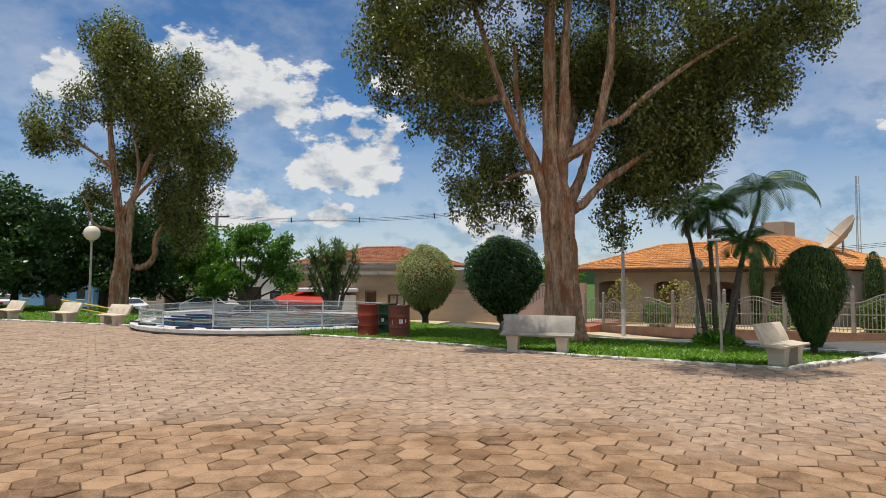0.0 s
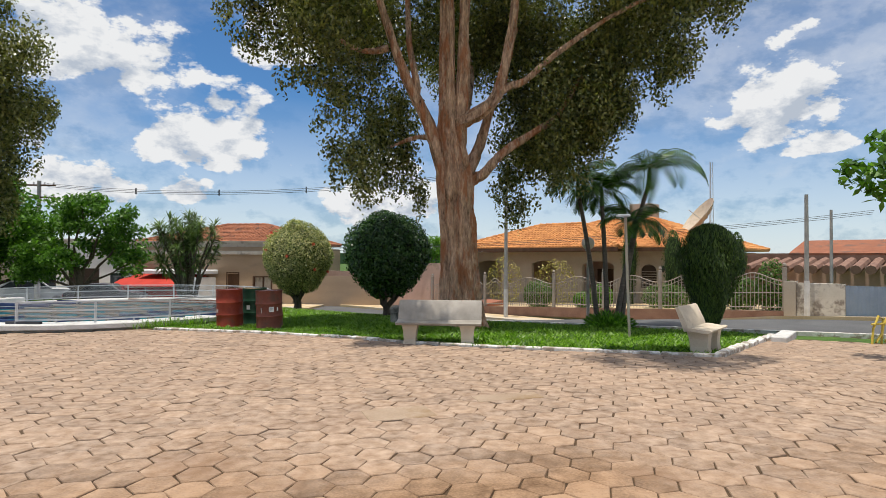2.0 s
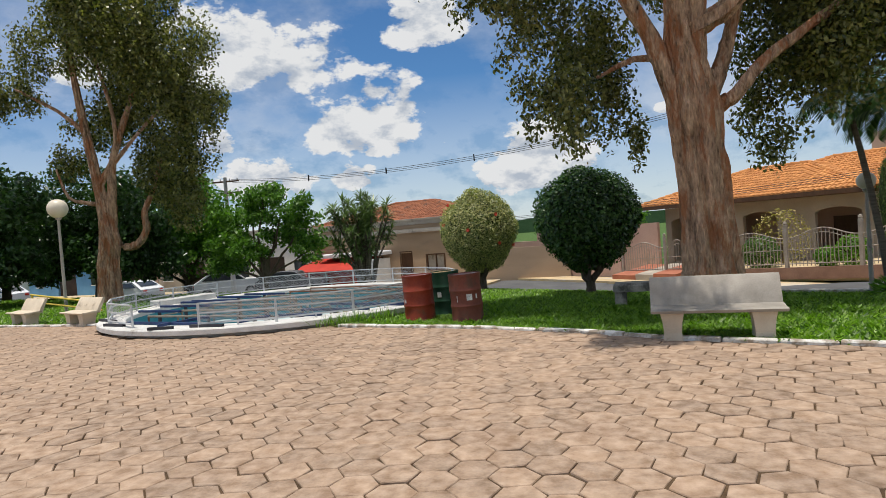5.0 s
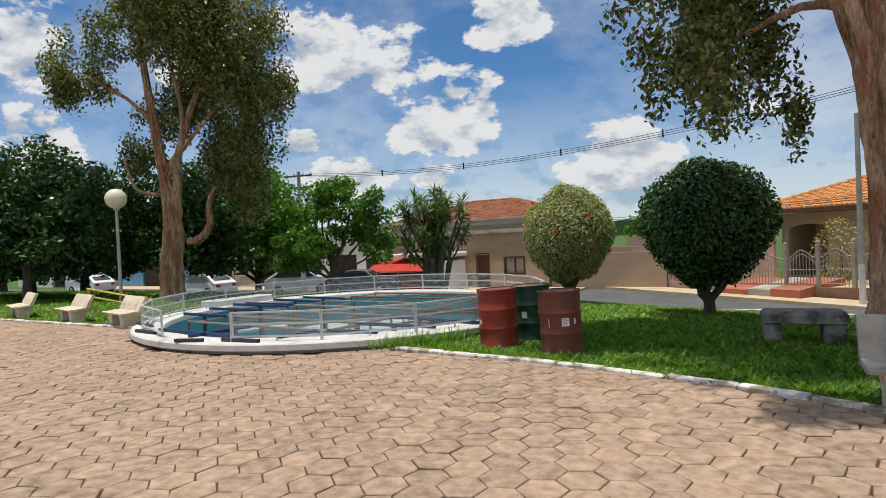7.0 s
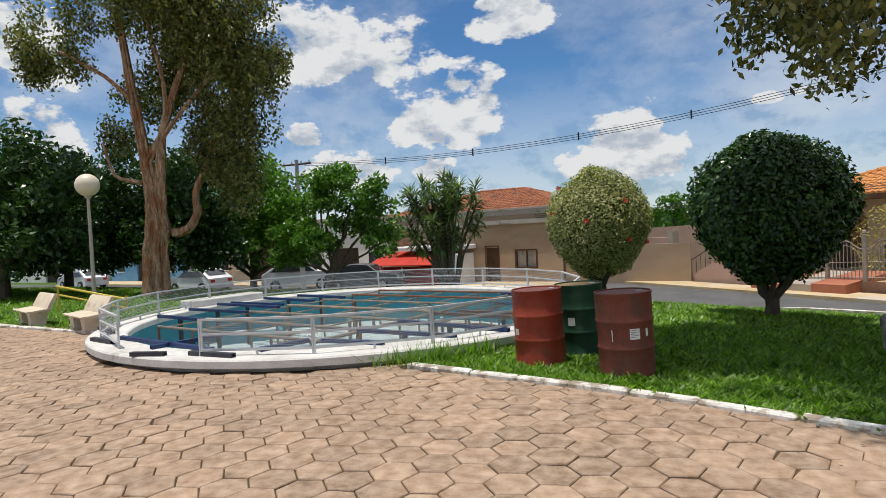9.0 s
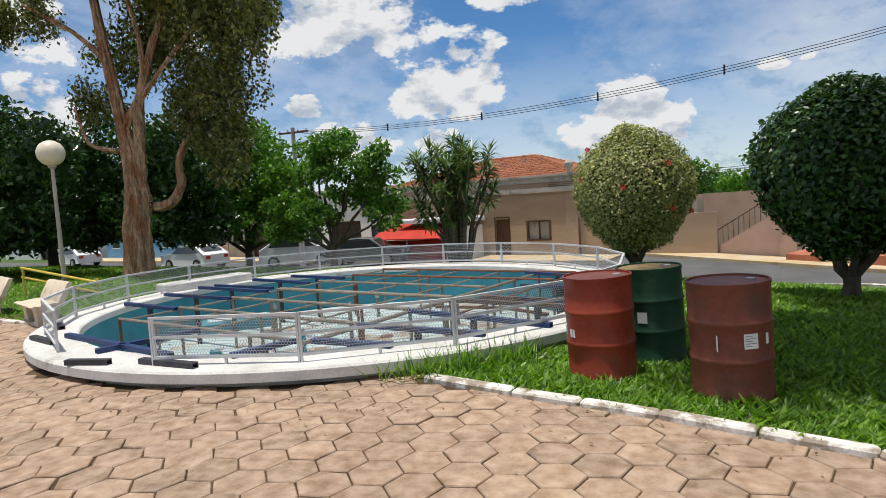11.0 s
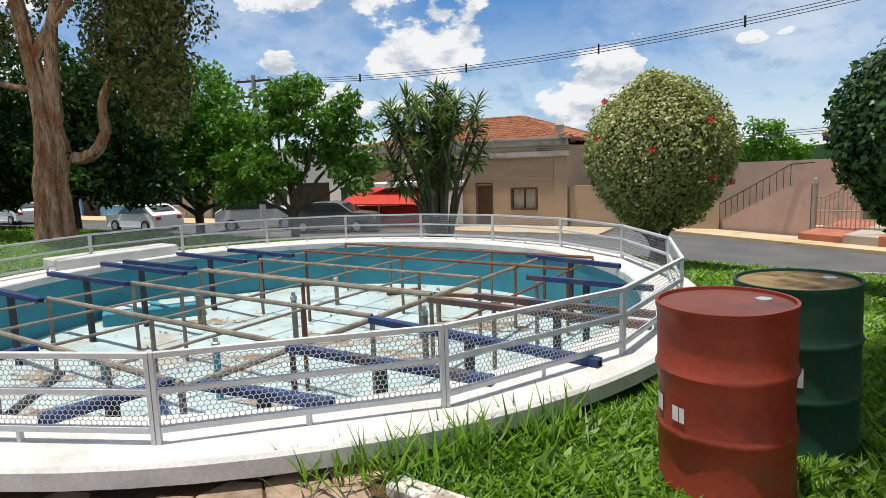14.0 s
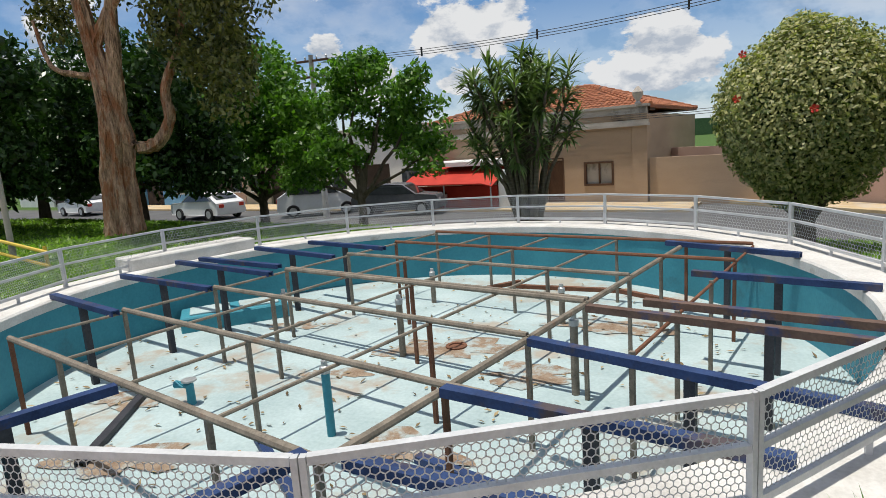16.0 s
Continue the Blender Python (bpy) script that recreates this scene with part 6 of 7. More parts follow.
# ---- parked cars ----
def build_car(at, mat, label, suv=False):
    e = thing("car", label, "car", at)
    h = 1.62 if suv else 1.44
    hood = 1.02 if suv else 0.90
    L = 4.1
    prof = [(-2.05, 0.35), (-2.05, hood - 0.12), (-1.95, hood), (-1.05, hood + 0.06), (-0.45, h - 0.06), (0.2, h), (1.1, h - 0.05), (1.75, hood + 0.12), (2.0, hood - 0.02), (2.05, 0.4), (2.0, 0.28), (-1.98, 0.28)]
    rings = []
    for y, k in ((-0.82, 0.93), (-0.86, 0.97), (-0.80, 1.0), (0.80, 1.0), (0.86, 0.97), (0.82, 0.93)):
        ring = []
        for x, z in prof:
            zz = min(z, hood + (z - hood) * 1.0)
            yy = y * (1 - max(0, z - hood) * 0.28)
            ring.append((x * (1 if k == 1.0 else 0.985), yy, zz if k == 1.0 else 0.3 + (zz - 0.3) * (0.985 if abs(y) > 0.83 else 0.97)))
        rings.append(ring)
    part("body", Shape().loft(rings, True), mat, e, "", True)
    for y in (-1, 1):
        sh = Shape()
        q = [(-0.95, hood + 0.06), (-0.42, h - 0.14), (1.0, h - 0.13), (1.55, hood + 0.1)]
        sh.add([(x, y * (0.872 - max(0, z - hood) * 0.25), z) for x, z in q], [(0, 1, 2, 3) if y < 0 else (3, 2, 1, 0)])
        part("side_window", sh, GLASS_DARK, e)
    part("windscreen", Shape().add([(-1.045, -0.66, hood + 0.09), (-1.045, 0.66, hood + 0.09), (-0.50, 0.60, h - 0.09), (-0.50, -0.60, h - 0.09)], [(0, 1, 2, 3)]), GLASS_DARK, e)
    part("rear_window", Shape().add([(1.72, -0.62, hood + 0.2), (1.72, 0.62, hood + 0.2), (1.20, 0.58, h - 0.09), (1.20, -0.58, h - 0.09)], [(3, 2, 1, 0)]), GLASS_DARK, e)
    for x in (-1.28, 1.28):
        for y in (-0.80, 0.80):
            w = part("wheel", Shape().lathe([(0.20, -0.09), (0.30, -0.10), (0.32, -0.06), (0.32, 0.06), (0.30, 0.10), (0.20, 0.09)], 20, m=Matrix.Translation((x, y, 0.32)) @ Matrix.Rotation(math.pi / 2, 4, "X")), RUBBER, e, "", True)
            part("rim", Shape().lathe([(0.19, -0.098), (0.19, 0.098)], 16, m=Matrix.Translation((x, y, 0.32)) @ Matrix.Rotation(math.pi / 2, 4, "X")), GALV, w)
    for y in (-0.6, 0.6):
        part("headlight", Shape().block(-2.07, y - 0.16, hood - 0.28, -2.0, y + 0.16, hood - 0.14, 0.02), GALV, e)
        part("tail_light", Shape().block(2.0, y - 0.14, hood - 0.25, 2.06, y + 0.14, hood - 0.08, 0.02), AWNING, e)
    return e


def parked(u, v, turn):
    p = SIDE @ Vector((u, v, 0))
    return pose(p.x, p.y, ground_z(p.x, p.y) + 0.03, 0, 0, -14 + turn)


build_car(parked(-35.8, 32.2, 0), CAR_WHITE, "white hatchback parked in the side street")
build_car(parked(-29.4, 34.2, 222), CAR_WHITE, "white compact off-roader parked at the kerb", True)
build_car(parked(-24.6, 34.4, 200), CAR_GREY, "dark grey car parked at the kerb")
build_car(parked(-51.0, 33.0, 0), CAR_WHITE, "white car parked far along the street")


# ---- more planting and details ----
def build_hedge(s, n, r, rz, mat, label, seed, count=1500):
    p = STREET @ Vector((s, n, 0))
    e = thing("garden_bush", label, "bush", pose(p.x, p.y, street_z(s) + 0.1))
    gg = np.random.default_rng(seed)
    d = gg.normal(size=(count, 3)); d /= np.linalg.norm(d, axis=1)[:, None]
    P = d * np.array((r, r, rz)) * (0.8 + 0.22 * gg.random(count))[:, None] + np.array((0, 0, rz * 0.85))
    part("crown", cards("crown", P, d + gg.normal(size=d.shape) * 0.5, 0.13, 0.07, mat), mat, e)
    part("trunk", Shape().tube([(0, 0, -0.1), (0, 0, rz)], 0.05, 6), BARK_DARK, e)
    return e


build_hedge(-18.0, 28.7, 0.75, 0.75, HEDGE, "clipped round garden bush behind the railing", 101)
build_hedge(-15.4, 28.6, 0.45, 0.42, LEAF_BRIGHT, "small clipped ball bush", 102, 800)
build_hedge(-14.6, 28.9, 0.60, 0.62, LEAF_BRIGHT, "small clipped ball bush", 103, 900)
build_hedge(-11.6, 29.4, 1.1, 0.6, HEDGE, "low clipped hedge behind the railing", 104)
build_hedge(-8.4, 29.2, 0.7, 0.75, HEDGE, "round garden bush behind the railing", 105)
build_hedge(-7.2, 28.8, 0.6, 1.1, HEDGE, "tall round bush near the pillar", 106)
build_hedge(-21.5, 30.6, 1.1, 1.5, LEAF_YELLOW, "yellow-green broad-leaved shrub before the porch", 107, 900)
build_hedge(-18.2, 30.8, 1.2, 1.35, LEAF_YELLOW, "yellow-green broad-leaved shrub before the porch", 108, 900)
for s, n, r, h, sd in ((-14.4, 31.8, 0.45, 4.7, 111), (-11.9, 31.0, 0.50, 4.4, 112), (-8.9, 30.4, 0.45, 4.2, 113)):
    p = STREET @ Vector((s, n, 0))
    build_cypress(p.x, p.y, r, h, "slim columnar cypress in the villa garden", sd, 3500)


def build_shrub(x, y, r, rz, mat, label, seed, count=1600, leaf=(0.16, 0.05)):
    e = thing("shrub", label, "shrub", pose(x, y, ground_z(x, y)))
    gg = np.random.default_rng(seed)
    d = gg.normal(size=(count, 3)); d[:, 2] = abs(d[:, 2]); d /= np.linalg.norm(d, axis=1)[:, None]
    P = d * np.array((r, r, rz)) * (0.35 + 0.65 * gg.random(count))[:, None]
    part("leaves", cards("leaves", P, np.cross(d, gg.normal(size=d.shape)), leaf[0], leaf[1], mat, d), mat, e)
    return e


build_leafy_tree("small_tree", "bright green leafy tree behind the boundary wall", 4.2, 47.0, 2.2, ROUND, LEAF_BRIGHT, 131, 26, (0.26, 0.13), 3, 0.12)
build_leafy_tree("small_tree", "green leafy tree beyond the garden wall", 1.2, 50.5, 2.0, ROUND, LEAF_GREEN, 132, 22, (0.28, 0.14), 3, 0.12)
build_shrub(7.75, 20.5, 0.85, 0.55, LEAF_GREEN, "low dark shrub at the foot of the palms", 121)


def build_dish():
    e = thing("satellite_dish", "large perforated cream satellite dish on the roof", "dish", STREET @ pose(-12.6, 37.6, 3.9))
    prof = [(0.05 + 1.25 * k / 8, 0.42 * (k / 8) ** 2) for k in range(9)]
    sh = Shape()
    m = Matrix.Rotation(radians(52), 4, (Vector((0.6, -0.8, 0))))
    rings = []
    for r, z in prof + [(prof[-1][0], prof[-1][1] + 0.03)] + [(r, z + 0.03) for r, z in reversed(prof[:-1])]:
        rings.append([m @ Vector((r * math.cos(2 * math.pi * j / 24), r * math.sin(2 * math.pi * j / 24), z)) for j in range(24)])
    sh.loft(rings, False)
    part("reflector", sh, DISH, e, "", True)
    part("feed_arm", Shape().tube([m @ Vector((0, 0, 0.05)), m @ Vector((0, 0, 1.0))], 0.025, 6), GALV, e)
    for k in range(8):
        a = 2 * math.pi * k / 8
        part("rib", Shape().tube([m @ Vector((0.1 * math.cos(a), 0.1 * math.sin(a), -0.02)), m @ Vector((0.7 * math.cos(a), 0.7 * math.sin(a), 0.08)), m @ Vector((1.28 * math.cos(a), 1.28 * math.sin(a), 0.40))], 0.02, 5), GALV, e)
    part("mast", Shape().tube([(0, 0, -1.6), (0, 0, 0)], 0.06, 8), GALV, e)


build_dish()


def build_antenna():
    e = thing("radio_mast", "thin lattice radio mast behind the villa", "mast", STREET @ pose(-14.4, 45, 0))
    for k in range(3):
        a = 2 * math.pi * k / 3
        part("leg", Shape().tube([(0.16 * math.cos(a), 0.16 * math.sin(a), -0.5), (0.10 * math.cos(a), 0.10 * math.sin(a), 8.4)], 0.025, 5), GALV, e)
    for i in range(18):
        z = 0.2 + i * 0.45
        ring = [(0.14 * math.cos(2 * math.pi * k / 3), 0.14 * math.sin(2 * math.pi * k / 3), z + 0.2 * (k % 2)) for k in (0, 1, 2, 0)]
        part("brace", Shape().tube(ring, 0.012, 4), GALV, e)


build_antenna()


# kerb stones along the lawn: single whitewashed blocks, a little out of line
def lay_kerb(line, name_label, h=0.045, w=0.115, seed=0, length=0.72):
    rg = random.Random(seed)
    k = thing("kerb", name_label, "kerb", None, "", "structure")
    pts = [Vector((x, y, 0)) for x, y in line]
    for a, b in zip(pts, pts[1:]):
        n = max(1, round((b - a).length / length))
        t = (b - a).normalized()
        for i in range(n):
            p, q = a.lerp(b, i / n), a.lerp(b, (i + 1) / n)
            m = Matrix.Translation(((p + q) / 2) + Vector((rg.uniform(-0.01, 0.01), rg.uniform(-0.01, 0.01), 0))) @ Matrix.Rotation(math.atan2(t.y, t.x) + rg.uniform(-0.015, 0.015), 4, "Z") @ Matrix.Rotation(rg.uniform(-0.03, 0.03), 4, "X")
            l = (q - p).length / 2 - 0.006
            z = ground_z(((p + q) / 2).x, ((p + q) / 2).y)
            part("kerb_stone", Shape().block(-l, -w / 2, z - 0.1, l, w / 2, z + h + rg.uniform(-0.008, 0.008), 0.016, m), KERB, k)


lay_kerb(KERB_LINE, "uneven whitewashed kerb along the front of the lawn", seed=5)
lay_kerb(KERB_BACK, "whitewashed kerb round the corner of the lawn", 0.09, 0.16, seed=6)
lay_kerb(LEFT_LINE, "worn whitewashed kerb before the shaded lawn", 0.05, 0.12, 7)
single("step", Shape().block(-0.8, -0.16, -0.5, 0.8, 0.16, -0.08, 0.02), WHITEWASH, "whitewashed step edge beside the street", "step", pose(10.0, 15.6, 0, 0, 0, 47), "structure")


def build_bike_rack():
    e = thing("bicycle_rack", "yellow tubular rack beside the street", "rack", pose(11.3, 14.6, ground_z(11.3, 14.6) - 0.02, 0, 0, 20))
    for k, x in enumerate((0, 0.35, 0.7)):
        part("hoop", Shape().tube([(x, 0, 0), (x + 0.05, 0, 0.35), (x + 0.25, 0, 0.62), (x + 0.42, 0, 0.55), (x + 0.38, 0, 0.25), (x + 0.15, 0, 0.05)], 0.024, 7), YELLOW, e, "", True)
    part("crossbar", Shape().tube([(0, 0, 0.45), (1.1, 0, 0.45)], 0.022, 7), YELLOW, e)
    part("post", Shape().tube([(0.6, 0, -0.05), (0.6, 0, 0.85)], 0.028, 7), YELLOW, e)


build_bike_rack()


def build_yellow_rail():
    e = thing("yellow_rail", "yellow painted pipe rails on the shaded lawn", "rail", pose(-15.2, 21.4, 0.0, 0, 0, -20))
    for z in (0.42, 0.2):
        part("rail", Shape().tube([(-1.2, 0, z + 0.25), (1.6, 0.6, z - 0.1)], 0.03, 7), YELLOW, e)
    for x in (-1.1, 1.4):
        part("post", Shape().tube([(x, 0.25 * (x + 1.1), -0.05), (x, 0.25 * (x + 1.1), 0.55 - 0.1 * x)], 0.03, 7), YELLOW, e)


build_yellow_rail()


def build_fountain_bits():
    for x, y, h in ((-6.87, 18.72, 0.52), (-7.03, 20.48, 0.58), (-8.93, 21.1, 0.45), (-5.12, 19.85, 0.62), (-7.48, 22.6, 0.4), (-5.53, 21.8, 0.4)):
        e = thing("standpipe", "short pale water pipe rising from the pool floor", "pipe", pose(x, y, FLOOR))
        part("pipe", Shape().tube([(0, 0, -0.02), (0, 0, h)], 0.035, 10), POOL_BLUE if y < 19 else PIPE, e, "", True)
        part("nozzle", Shape().lathe([(0.042, 0), (0.042, 0.05), (0.025, 0.06), (0.025, 0.10)], 10, (0, 0, h)), GALV, e)
    e = thing("valve", "small green cast water valve on the pool floor", "valve", pose(-8.50, 18.97, FLOOR))
    part("body", Shape().tube([(0, 0, 0), (0, 0, 0.18), (-0.16, 0, 0.18)], 0.04, 8), POOL_BLUE, e)
    part("handwheel", Shape().lathe([(0.02, 0), (0.07, 0.005), (0.07, 0.02), (0.02, 0.025)], 12, (0, 0, 0.22)), GALV, e)
    e = thing("pump_box", "turquoise concrete box with two hatches at the pool wall", "box", pose(-10.02, 21.45, FLOOR, 0, 0, 42))
    part("body", Shape().block(-0.7, -0.3, 0, 0.7, 0.3, 0.2, 0.02), POOL_BLUE, e)
    for x in (-0.32, 0.32):
        part("hatch", Shape().block(-0.26 + x, -0.2, 0.2, 0.26 + x, 0.2, 0.225, 0.01), POOL_FLOOR, e)
    e = thing("drain", "round drain hole with brown stain in the pool floor", "drain", pose(-6.55, 20.85, FLOOR + 0.004))
    part("grate", Shape().lathe([(0.12, 0), (0.12, 0.015), (0.08, 0.015), (0.08, 0.004), (0.001, 0.004)], 16), RUST_PIPE, e)
    e = thing("concrete_box", "whitewashed concrete block on the pool rim", "box", pose(-10.98, 21.75, 0, 0, 0, 70))
    part("block", Shape().block(-0.95, -0.25, 0.0, 0.95, 0.25, 0.33, 0.02), WHITEWASH, e)
    for (x, y, a, l, mt) in ((-5.75, 23.45, -6, 1.6, RUST_PIPE), (-6.7, 23.6, 48, 0.6, RUST_PIPE), (-4.55, 23.05, -36, 1.3, RUST_PIPE), (-6.8, 18.0, -40, 1.6, BLUE_STEEL), (-8.8, 18.4, -62, 1.3, BLACK_STEEL), (-5.2, 18.2, -20, 1.8, BLUE_STEEL)):
        e = thing("loose_beam", "loose steel channel lying on the pool floor", "beam", None, "loose beams in the pool")
        t = Vector((math.cos(radians(a)), math.sin(radians(a)), 0))
        p = Vector((x, y, FLOOR + 0.058))
        part("channel", channel(Shape(), p - t * l / 2, p + t * l / 2), mt, e)
    for (x, y, a, l) in ((-6.75, 16.1, -8, 0.75), (-7.7, 16.05, 6, 0.5), (-9.4, 16.9, -20, 0.7), (-10.3, 17.8, -30, 0.9)):
        e = thing("loose_beam", "dark steel channel end lying on the pool rim", "beam", None, "loose beams on the pool rim")
        t = Vector((math.cos(radians(a)), math.sin(radians(a)), 0))
        p = Vector((x, y, RIM + 0.056))
        part("channel", channel(Shape(), p - t * l / 2, p + t * l / 2), BLACK_STEEL, e)


build_fountain_bits()


def lay_stain(x, y, r, seed, z, mat, label):
    """A thin irregular patch of rust or mud with an outline of its own."""
    rg = random.Random(seed)
    n = 36
    ph = [rg.uniform(0, 6.28) for _ in range(5)]
    ring = []
    for j in range(n):
        a = 2 * math.pi * j / n
        k = r * (1 + 0.3 * math.sin(2 * a + ph[0]) + 0.2 * math.sin(5 * a + ph[1]) + 0.12 * math.sin(9 * a + ph[2]) + rg.uniform(-0.1, 0.1))
        ring.append((x + k * 1.2 * math.cos(a), y + k * 0.62 * math.sin(a), z))
    single("stain", Shape().add([(x, y, z)] + ring, [(0, 1 + j, 1 + (j + 1) % n) for j in range(n)]), mat, label, "stain", None, "structure")


MUD = material("dried_mud", (0.16, 0.095, 0.055), (0.36, 0.29, 0.22), 7, 50, 0.95, 0.4, stain=(0.38, 0.47, 0.48), stain_scale=4.0, stain_at=0.47)
for k, (x, y, r) in enumerate(((-6.6, 20.8, 0.55), (-7.5, 19.9, 0.25), (-5.6, 20.2, 0.4), (-8.9, 21.3, 0.3), (-9.3, 18.9, 0.32), (-5.0, 21.8, 0.5), (-8.3, 18.0, 0.4), (-6.2, 18.7, 0.35))):
    lay_stain(x, y, r, 200 + k, FLOOR + 0.004 + 0.0012 * k, MUD, "brown patch of dried mud on the pool floor")
DRY_LEAF = leaf_material("dry_leaf", (0.09, 0.055, 0.025), (0.45, 0.34, 0.20), 0.8, 0.1)


def litter(name, spots, label, seed, size=0.06):
    gg = np.random.default_rng(seed)
    k = len(spots)
    nr = np.tile(np.array((0.0, 0.0, 1.0)), (k, 1)) + gg.normal(size=(k, 3)) * 0.25
    tagged(part(name, cards(name, np.asarray(spots), nr, size * (0.5 + gg.random(k)), size * 0.4, DRY_LEAF), DRY_LEAF), label, "leaves", "", "stuff")


rg_lit = random.Random(8)
spots = []
while len(spots) < 420:
    x, y = rg_lit.uniform(-11, -3), rg_lit.uniform(16.4, 24.5)
    if math.hypot(x - POOL.x, y - POOL.y) < R_IN - 0.1:
        spots.append((x, y, FLOOR + 0.018))
litter("dry_leaves", spots, "dry brown leaves scattered over the pool floor", 3, 0.075)
spots = []
while len(spots) < 150:
    x = rg_lit.uniform(-8, 6)
    y = (on_line(KERB_LINE, x) if x > -4.25 else 16.0) - abs(rg_lit.gauss(0, 0.5)) - 0.08
    if paved(x, y):
        spots.append((x, y, ground_z(x, y) + 0.012))
litter("dry_leaves", spots, "dry leaves lying along the kerb", 4, 0.042)


def far_woods():
    sh = Shape()
    rg = random.Random(9)
    pts = []
    for k in range(121):
        a = math.pi * 2 * k / 120
        pts.append((math.cos(a) * 420, math.sin(a) * 420, 5 + 4 * math.sin(a * 5 + 1) + 2.5 * math.sin(a * 17) + rg.uniform(-0.8, 0.8)))
    for a, b in zip(pts, pts[1:]):
        sh.add([(a[0], a[1], -14), (b[0], b[1], -14), b, a], [(3, 2, 1, 0)])
    return single("backdrop", sh, HILL, "low wooded hills on the horizon", "hills", None, "structure")


far_woods()


# ---- grass ----
def grass_patch(name, spots, h, label, seed, w=0.012, spread=1.1):
    gg = np.random.default_rng(seed)
    k = len(spots)
    a = gg.random(k) * 2 * np.pi
    lean = np.stack((np.cos(a) * spread, np.sin(a) * spread, np.ones(k)), 1) + gg.normal(size=(k, 3)) * 0.25
    L = h * (0.6 + 0.8 * gg.random(k))
    lean /= np.linalg.norm(lean, axis=1)[:, None]
    P = np.asarray(spots) + lean * (L * 0.45)[:, None]
    nr = np.stack((-np.sin(a), np.cos(a), gg.random(k) * 0.8), 1)
    nr = np.cross(lean, nr)
    me = cards(name, P, nr, L, w * (0.7 + 0.6 * gg.random(k)), GRASS, lean, 0.1)
    ob = part(name, me, GRASS)
    return tagged(ob, label, "grass", "", "stuff")


def is_lawn(x, y):
    n = x * SN.x + y * SN.y
    return n < 20.2 and x * TV.x + y * TV.y < 28.3 and not paved(x, y) and math.hypot(x - POOL.x, y - POOL.y) > R_OUT + 0.03


def scatter(x0, x1, y0, y1, k, seed, test=is_lawn):
    rg = random.Random(seed)
    out = []
    for _ in range(k):
        x, y = rg.uniform(x0, x1), rg.uniform(y0, y1)
        # uneven turf: higher tufts and thin spots
        tuft = noise.noise(Vector((x * 2.6, y * 2.6, seed))) + 0.6 * noise.noise(Vector((x * 7, y * 7, seed)))
        if tuft > rg.uniform(-1.3, 0.1) and test(x, y):
            out.append((x, y, ground_z(x, y) - 0.03 + 0.025 * tuft))
    return out


grass_patch("grass", scatter(-4.4, 2.5, 13.4, 19.5, 190000, 1), 0.10, "bright green lawn grass near the drums", 1, 0.014)
grass_patch("grass", scatter(-5, 10.5, 12, 27, 130000, 2), 0.125, "bright green lawn grass under the trees", 2, 0.034)
grass_patch("grass", scatter(-30, -9, 18.5, 30, 45000, 3), 0.12, "green lawn grass beneath the shady trees", 3, 0.03)
rg_tuft = random.Random(4)
tuft = []
for _ in range(300):
    f = rg_tuft.random()
    a = radians(-60 + 17 * f + rg_tuft.uniform(-3, 3))
    r = R_OUT + 0.04 + abs(rg_tuft.gauss(0, 0.10))
    tuft.append((POOL.x + r * math.cos(a), POOL.y + r * math.sin(a), 0.0))
grass_patch("grass", tuft, 0.27, "tall rank grass tufts against the pool rim", 5, 0.014, 0.6)


# ---- cover slabs in the paving ----
SLABS = [(2.26, 9.53, 0.80, 0.30, 12), (1.0, 8.9, 0.70, 0.45, 14)]
for x, y, l, w, a in SLABS:
    single("cover_slab", Shape().block(-l / 2, -w / 2, -0.03, l / 2, w / 2, 0.006, 0.008), SLAB, "flat concrete cover slab set in the paving", "slab", pose(x, y, 0, 0, 0, a), "structure")


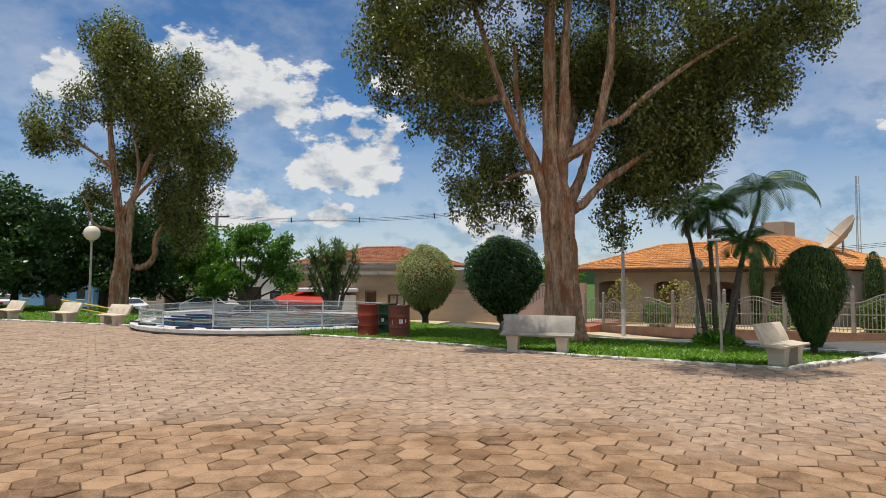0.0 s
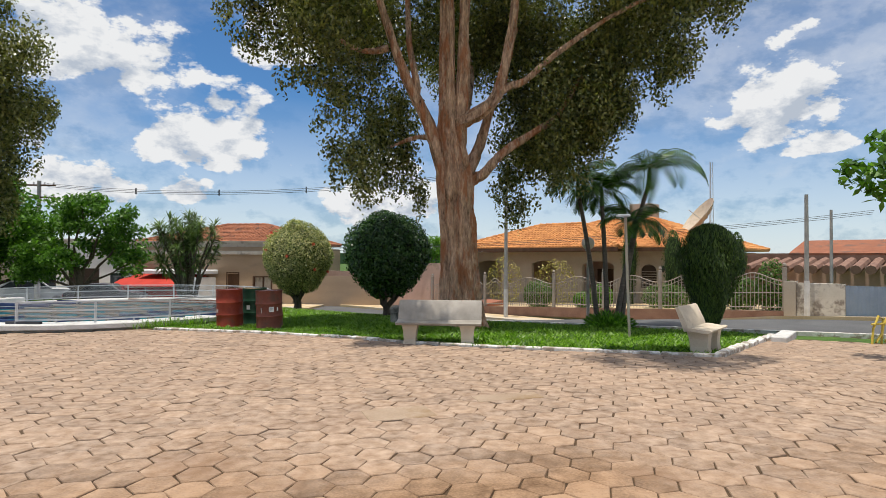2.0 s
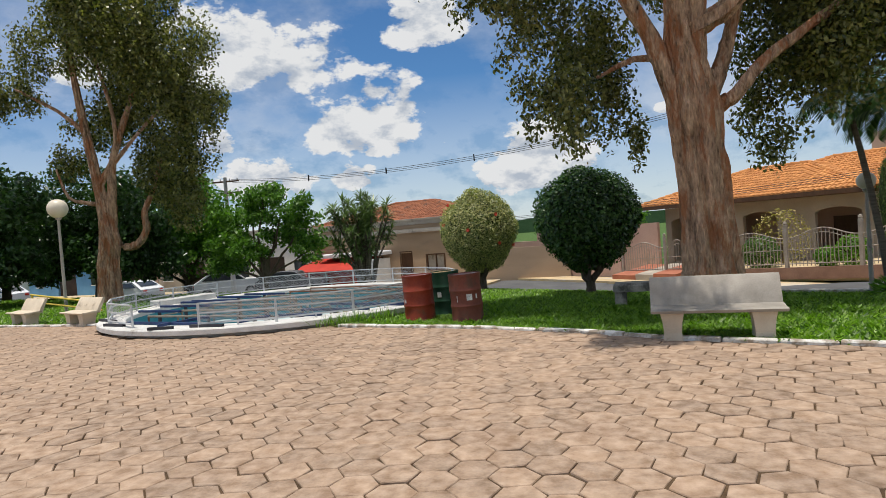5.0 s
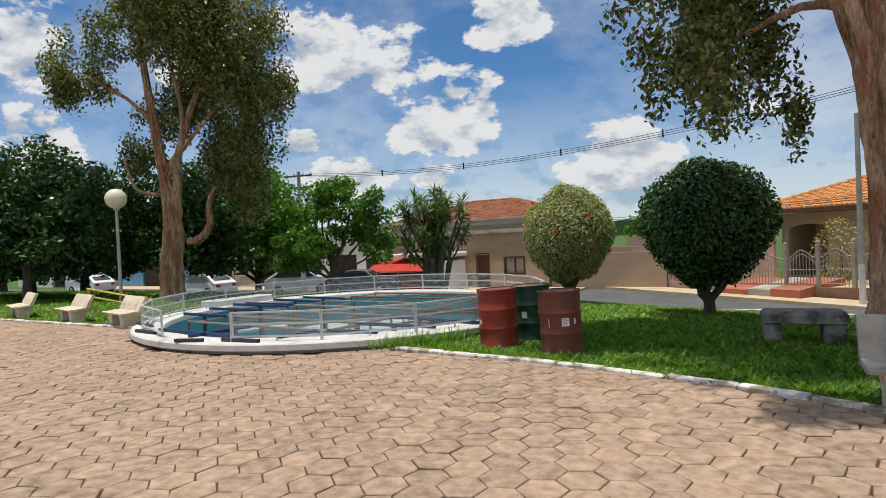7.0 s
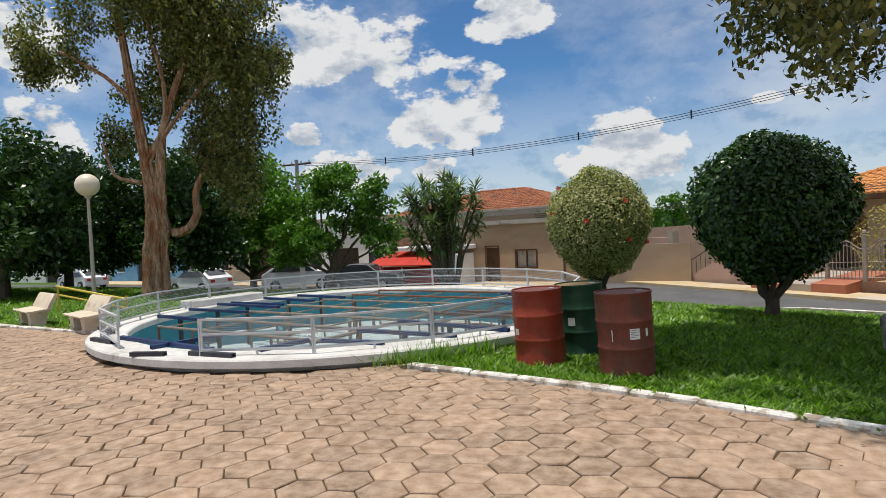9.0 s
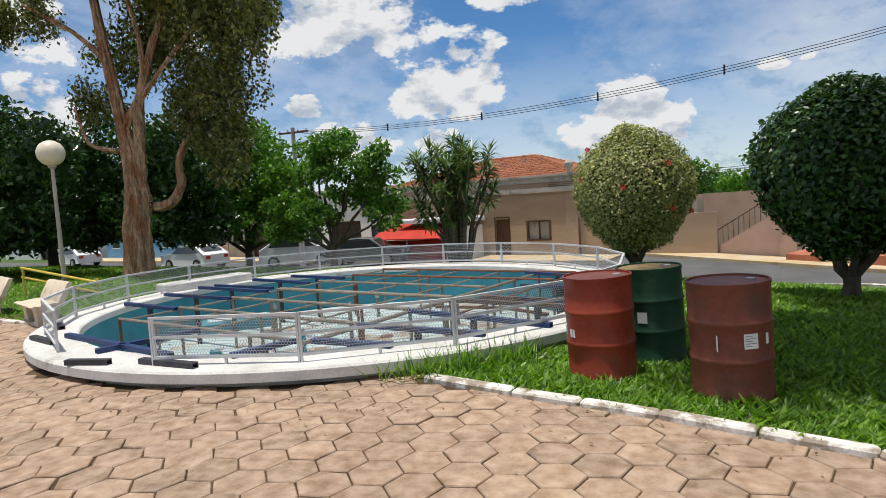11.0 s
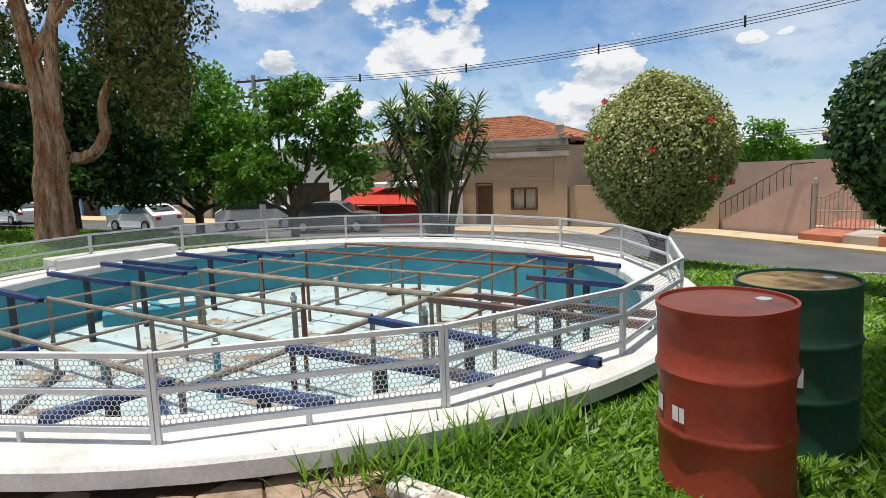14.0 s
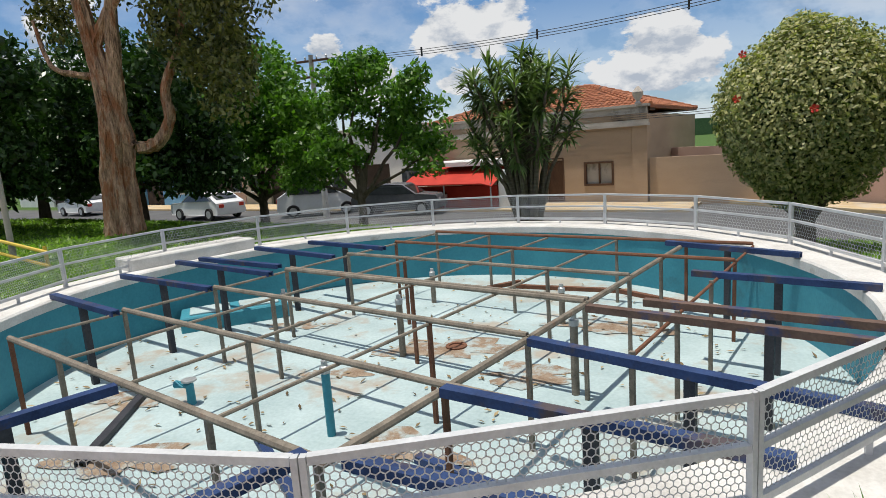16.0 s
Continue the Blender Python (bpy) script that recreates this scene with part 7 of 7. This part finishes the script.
# ---- hexagonal pavers ----
def lay_pavers():
    AF = 0.305
    R = AF / math.sqrt(3)
    turn = radians(8)
    ct, st = math.cos(turn), math.sin(turn)
    floor = thing("paving", "worn brown hexagonal concrete pavers of the square", "paving", None, "", "structure")
    rg = random.Random(77)

    def hexagon(gap=0.0055, b=0.0055):
        top = [(math.cos(math.pi * k / 3) * (R - gap - b), math.sin(math.pi * k / 3) * (R - gap - b), 0) for k in range(6)]
        low = [(math.cos(math.pi * k / 3) * (R - gap), math.sin(math.pi * k / 3) * (R - gap), -0.007) for k in range(6)]
        bot = [(q[0], q[1], -0.03) for q in low]
        return top, low, bot
    top, low, bot = hexagon()
    base = np.array(top + low + bot)
    faces = [tuple(range(6))] + [(k, k + 6, (k + 1) % 6 + 6, (k + 1) % 6) for k in range(6)] + [(k + 6, k + 12, (k + 1) % 6 + 12, (k + 1) % 6 + 6) for k in range(6)]
    one = bpy.data.meshes.new("paver")
    one.from_pydata([tuple(p) for p in base], [], faces)
    one.materials.append(PAVER)
    one.update()
    V, F = [], []
    count = 0
    near = 0
    for i in range(-120, 90):
        for j in range(-60, 110):
            hx, hy = i * 1.5 * R, (j + 0.5 * (i % 2)) * AF
            x, y = hx * ct - hy * st, hx * st + hy * ct
            if not (-29 < x < 19 and -6 < y < 23):
                continue
            if not paved(x, y):
                continue
            if any(abs((x - sx) * math.cos(radians(a)) + (y - sy) * math.sin(radians(a))) < l / 2 - 0.07 and abs(-(x - sx) * math.sin(radians(a)) + (y - sy) * math.cos(radians(a))) < w / 2 - 0.05 for sx, sy, l, w, a in SLABS):
                continue
            z = ground_z(x, y) + rg.gauss(0, 0.0022)
            tx, ty = rg.gauss(0, 0.014), rg.gauss(0, 0.014)
            rz = turn + rg.gauss(0, 0.015)
            if 11.5 < y < 16.2 and -5.5 < x < -0.8 and near < 290:
                near += 1
                ob = new("paver", one)
                ob.matrix_world = Matrix.Translation((x, y, z)) @ Euler((tx, ty, rz)).to_matrix().to_4x4()
                ob.parent = floor
                continue
            c, s = math.cos(rz), math.sin(rz)
            k0 = len(V)
            jig = [(rg.gauss(0, 0.0055), rg.gauss(0, 0.0055)) for _ in range(6)]
            for q, p in enumerate(base):
                px, py = p[0] + jig[q % 6][0], p[1] + jig[q % 6][1]
                V.append((x + px * c - py * s, y + px * s + py * c, z + p[2] + p[0] * ty + p[1] * tx))
            F += [tuple(q + k0 for q in f) for f in faces]
    me = bpy.data.meshes.new("paver_field")
    me.from_pydata(V, [], F)
    me.materials.append(PAVER)
    me.update()
    rest = new("paver_field", me)
    rest.parent = floor
    tagged(rest, "field of further worn hexagonal pavers", "", "", "stuff")


lay_pavers()
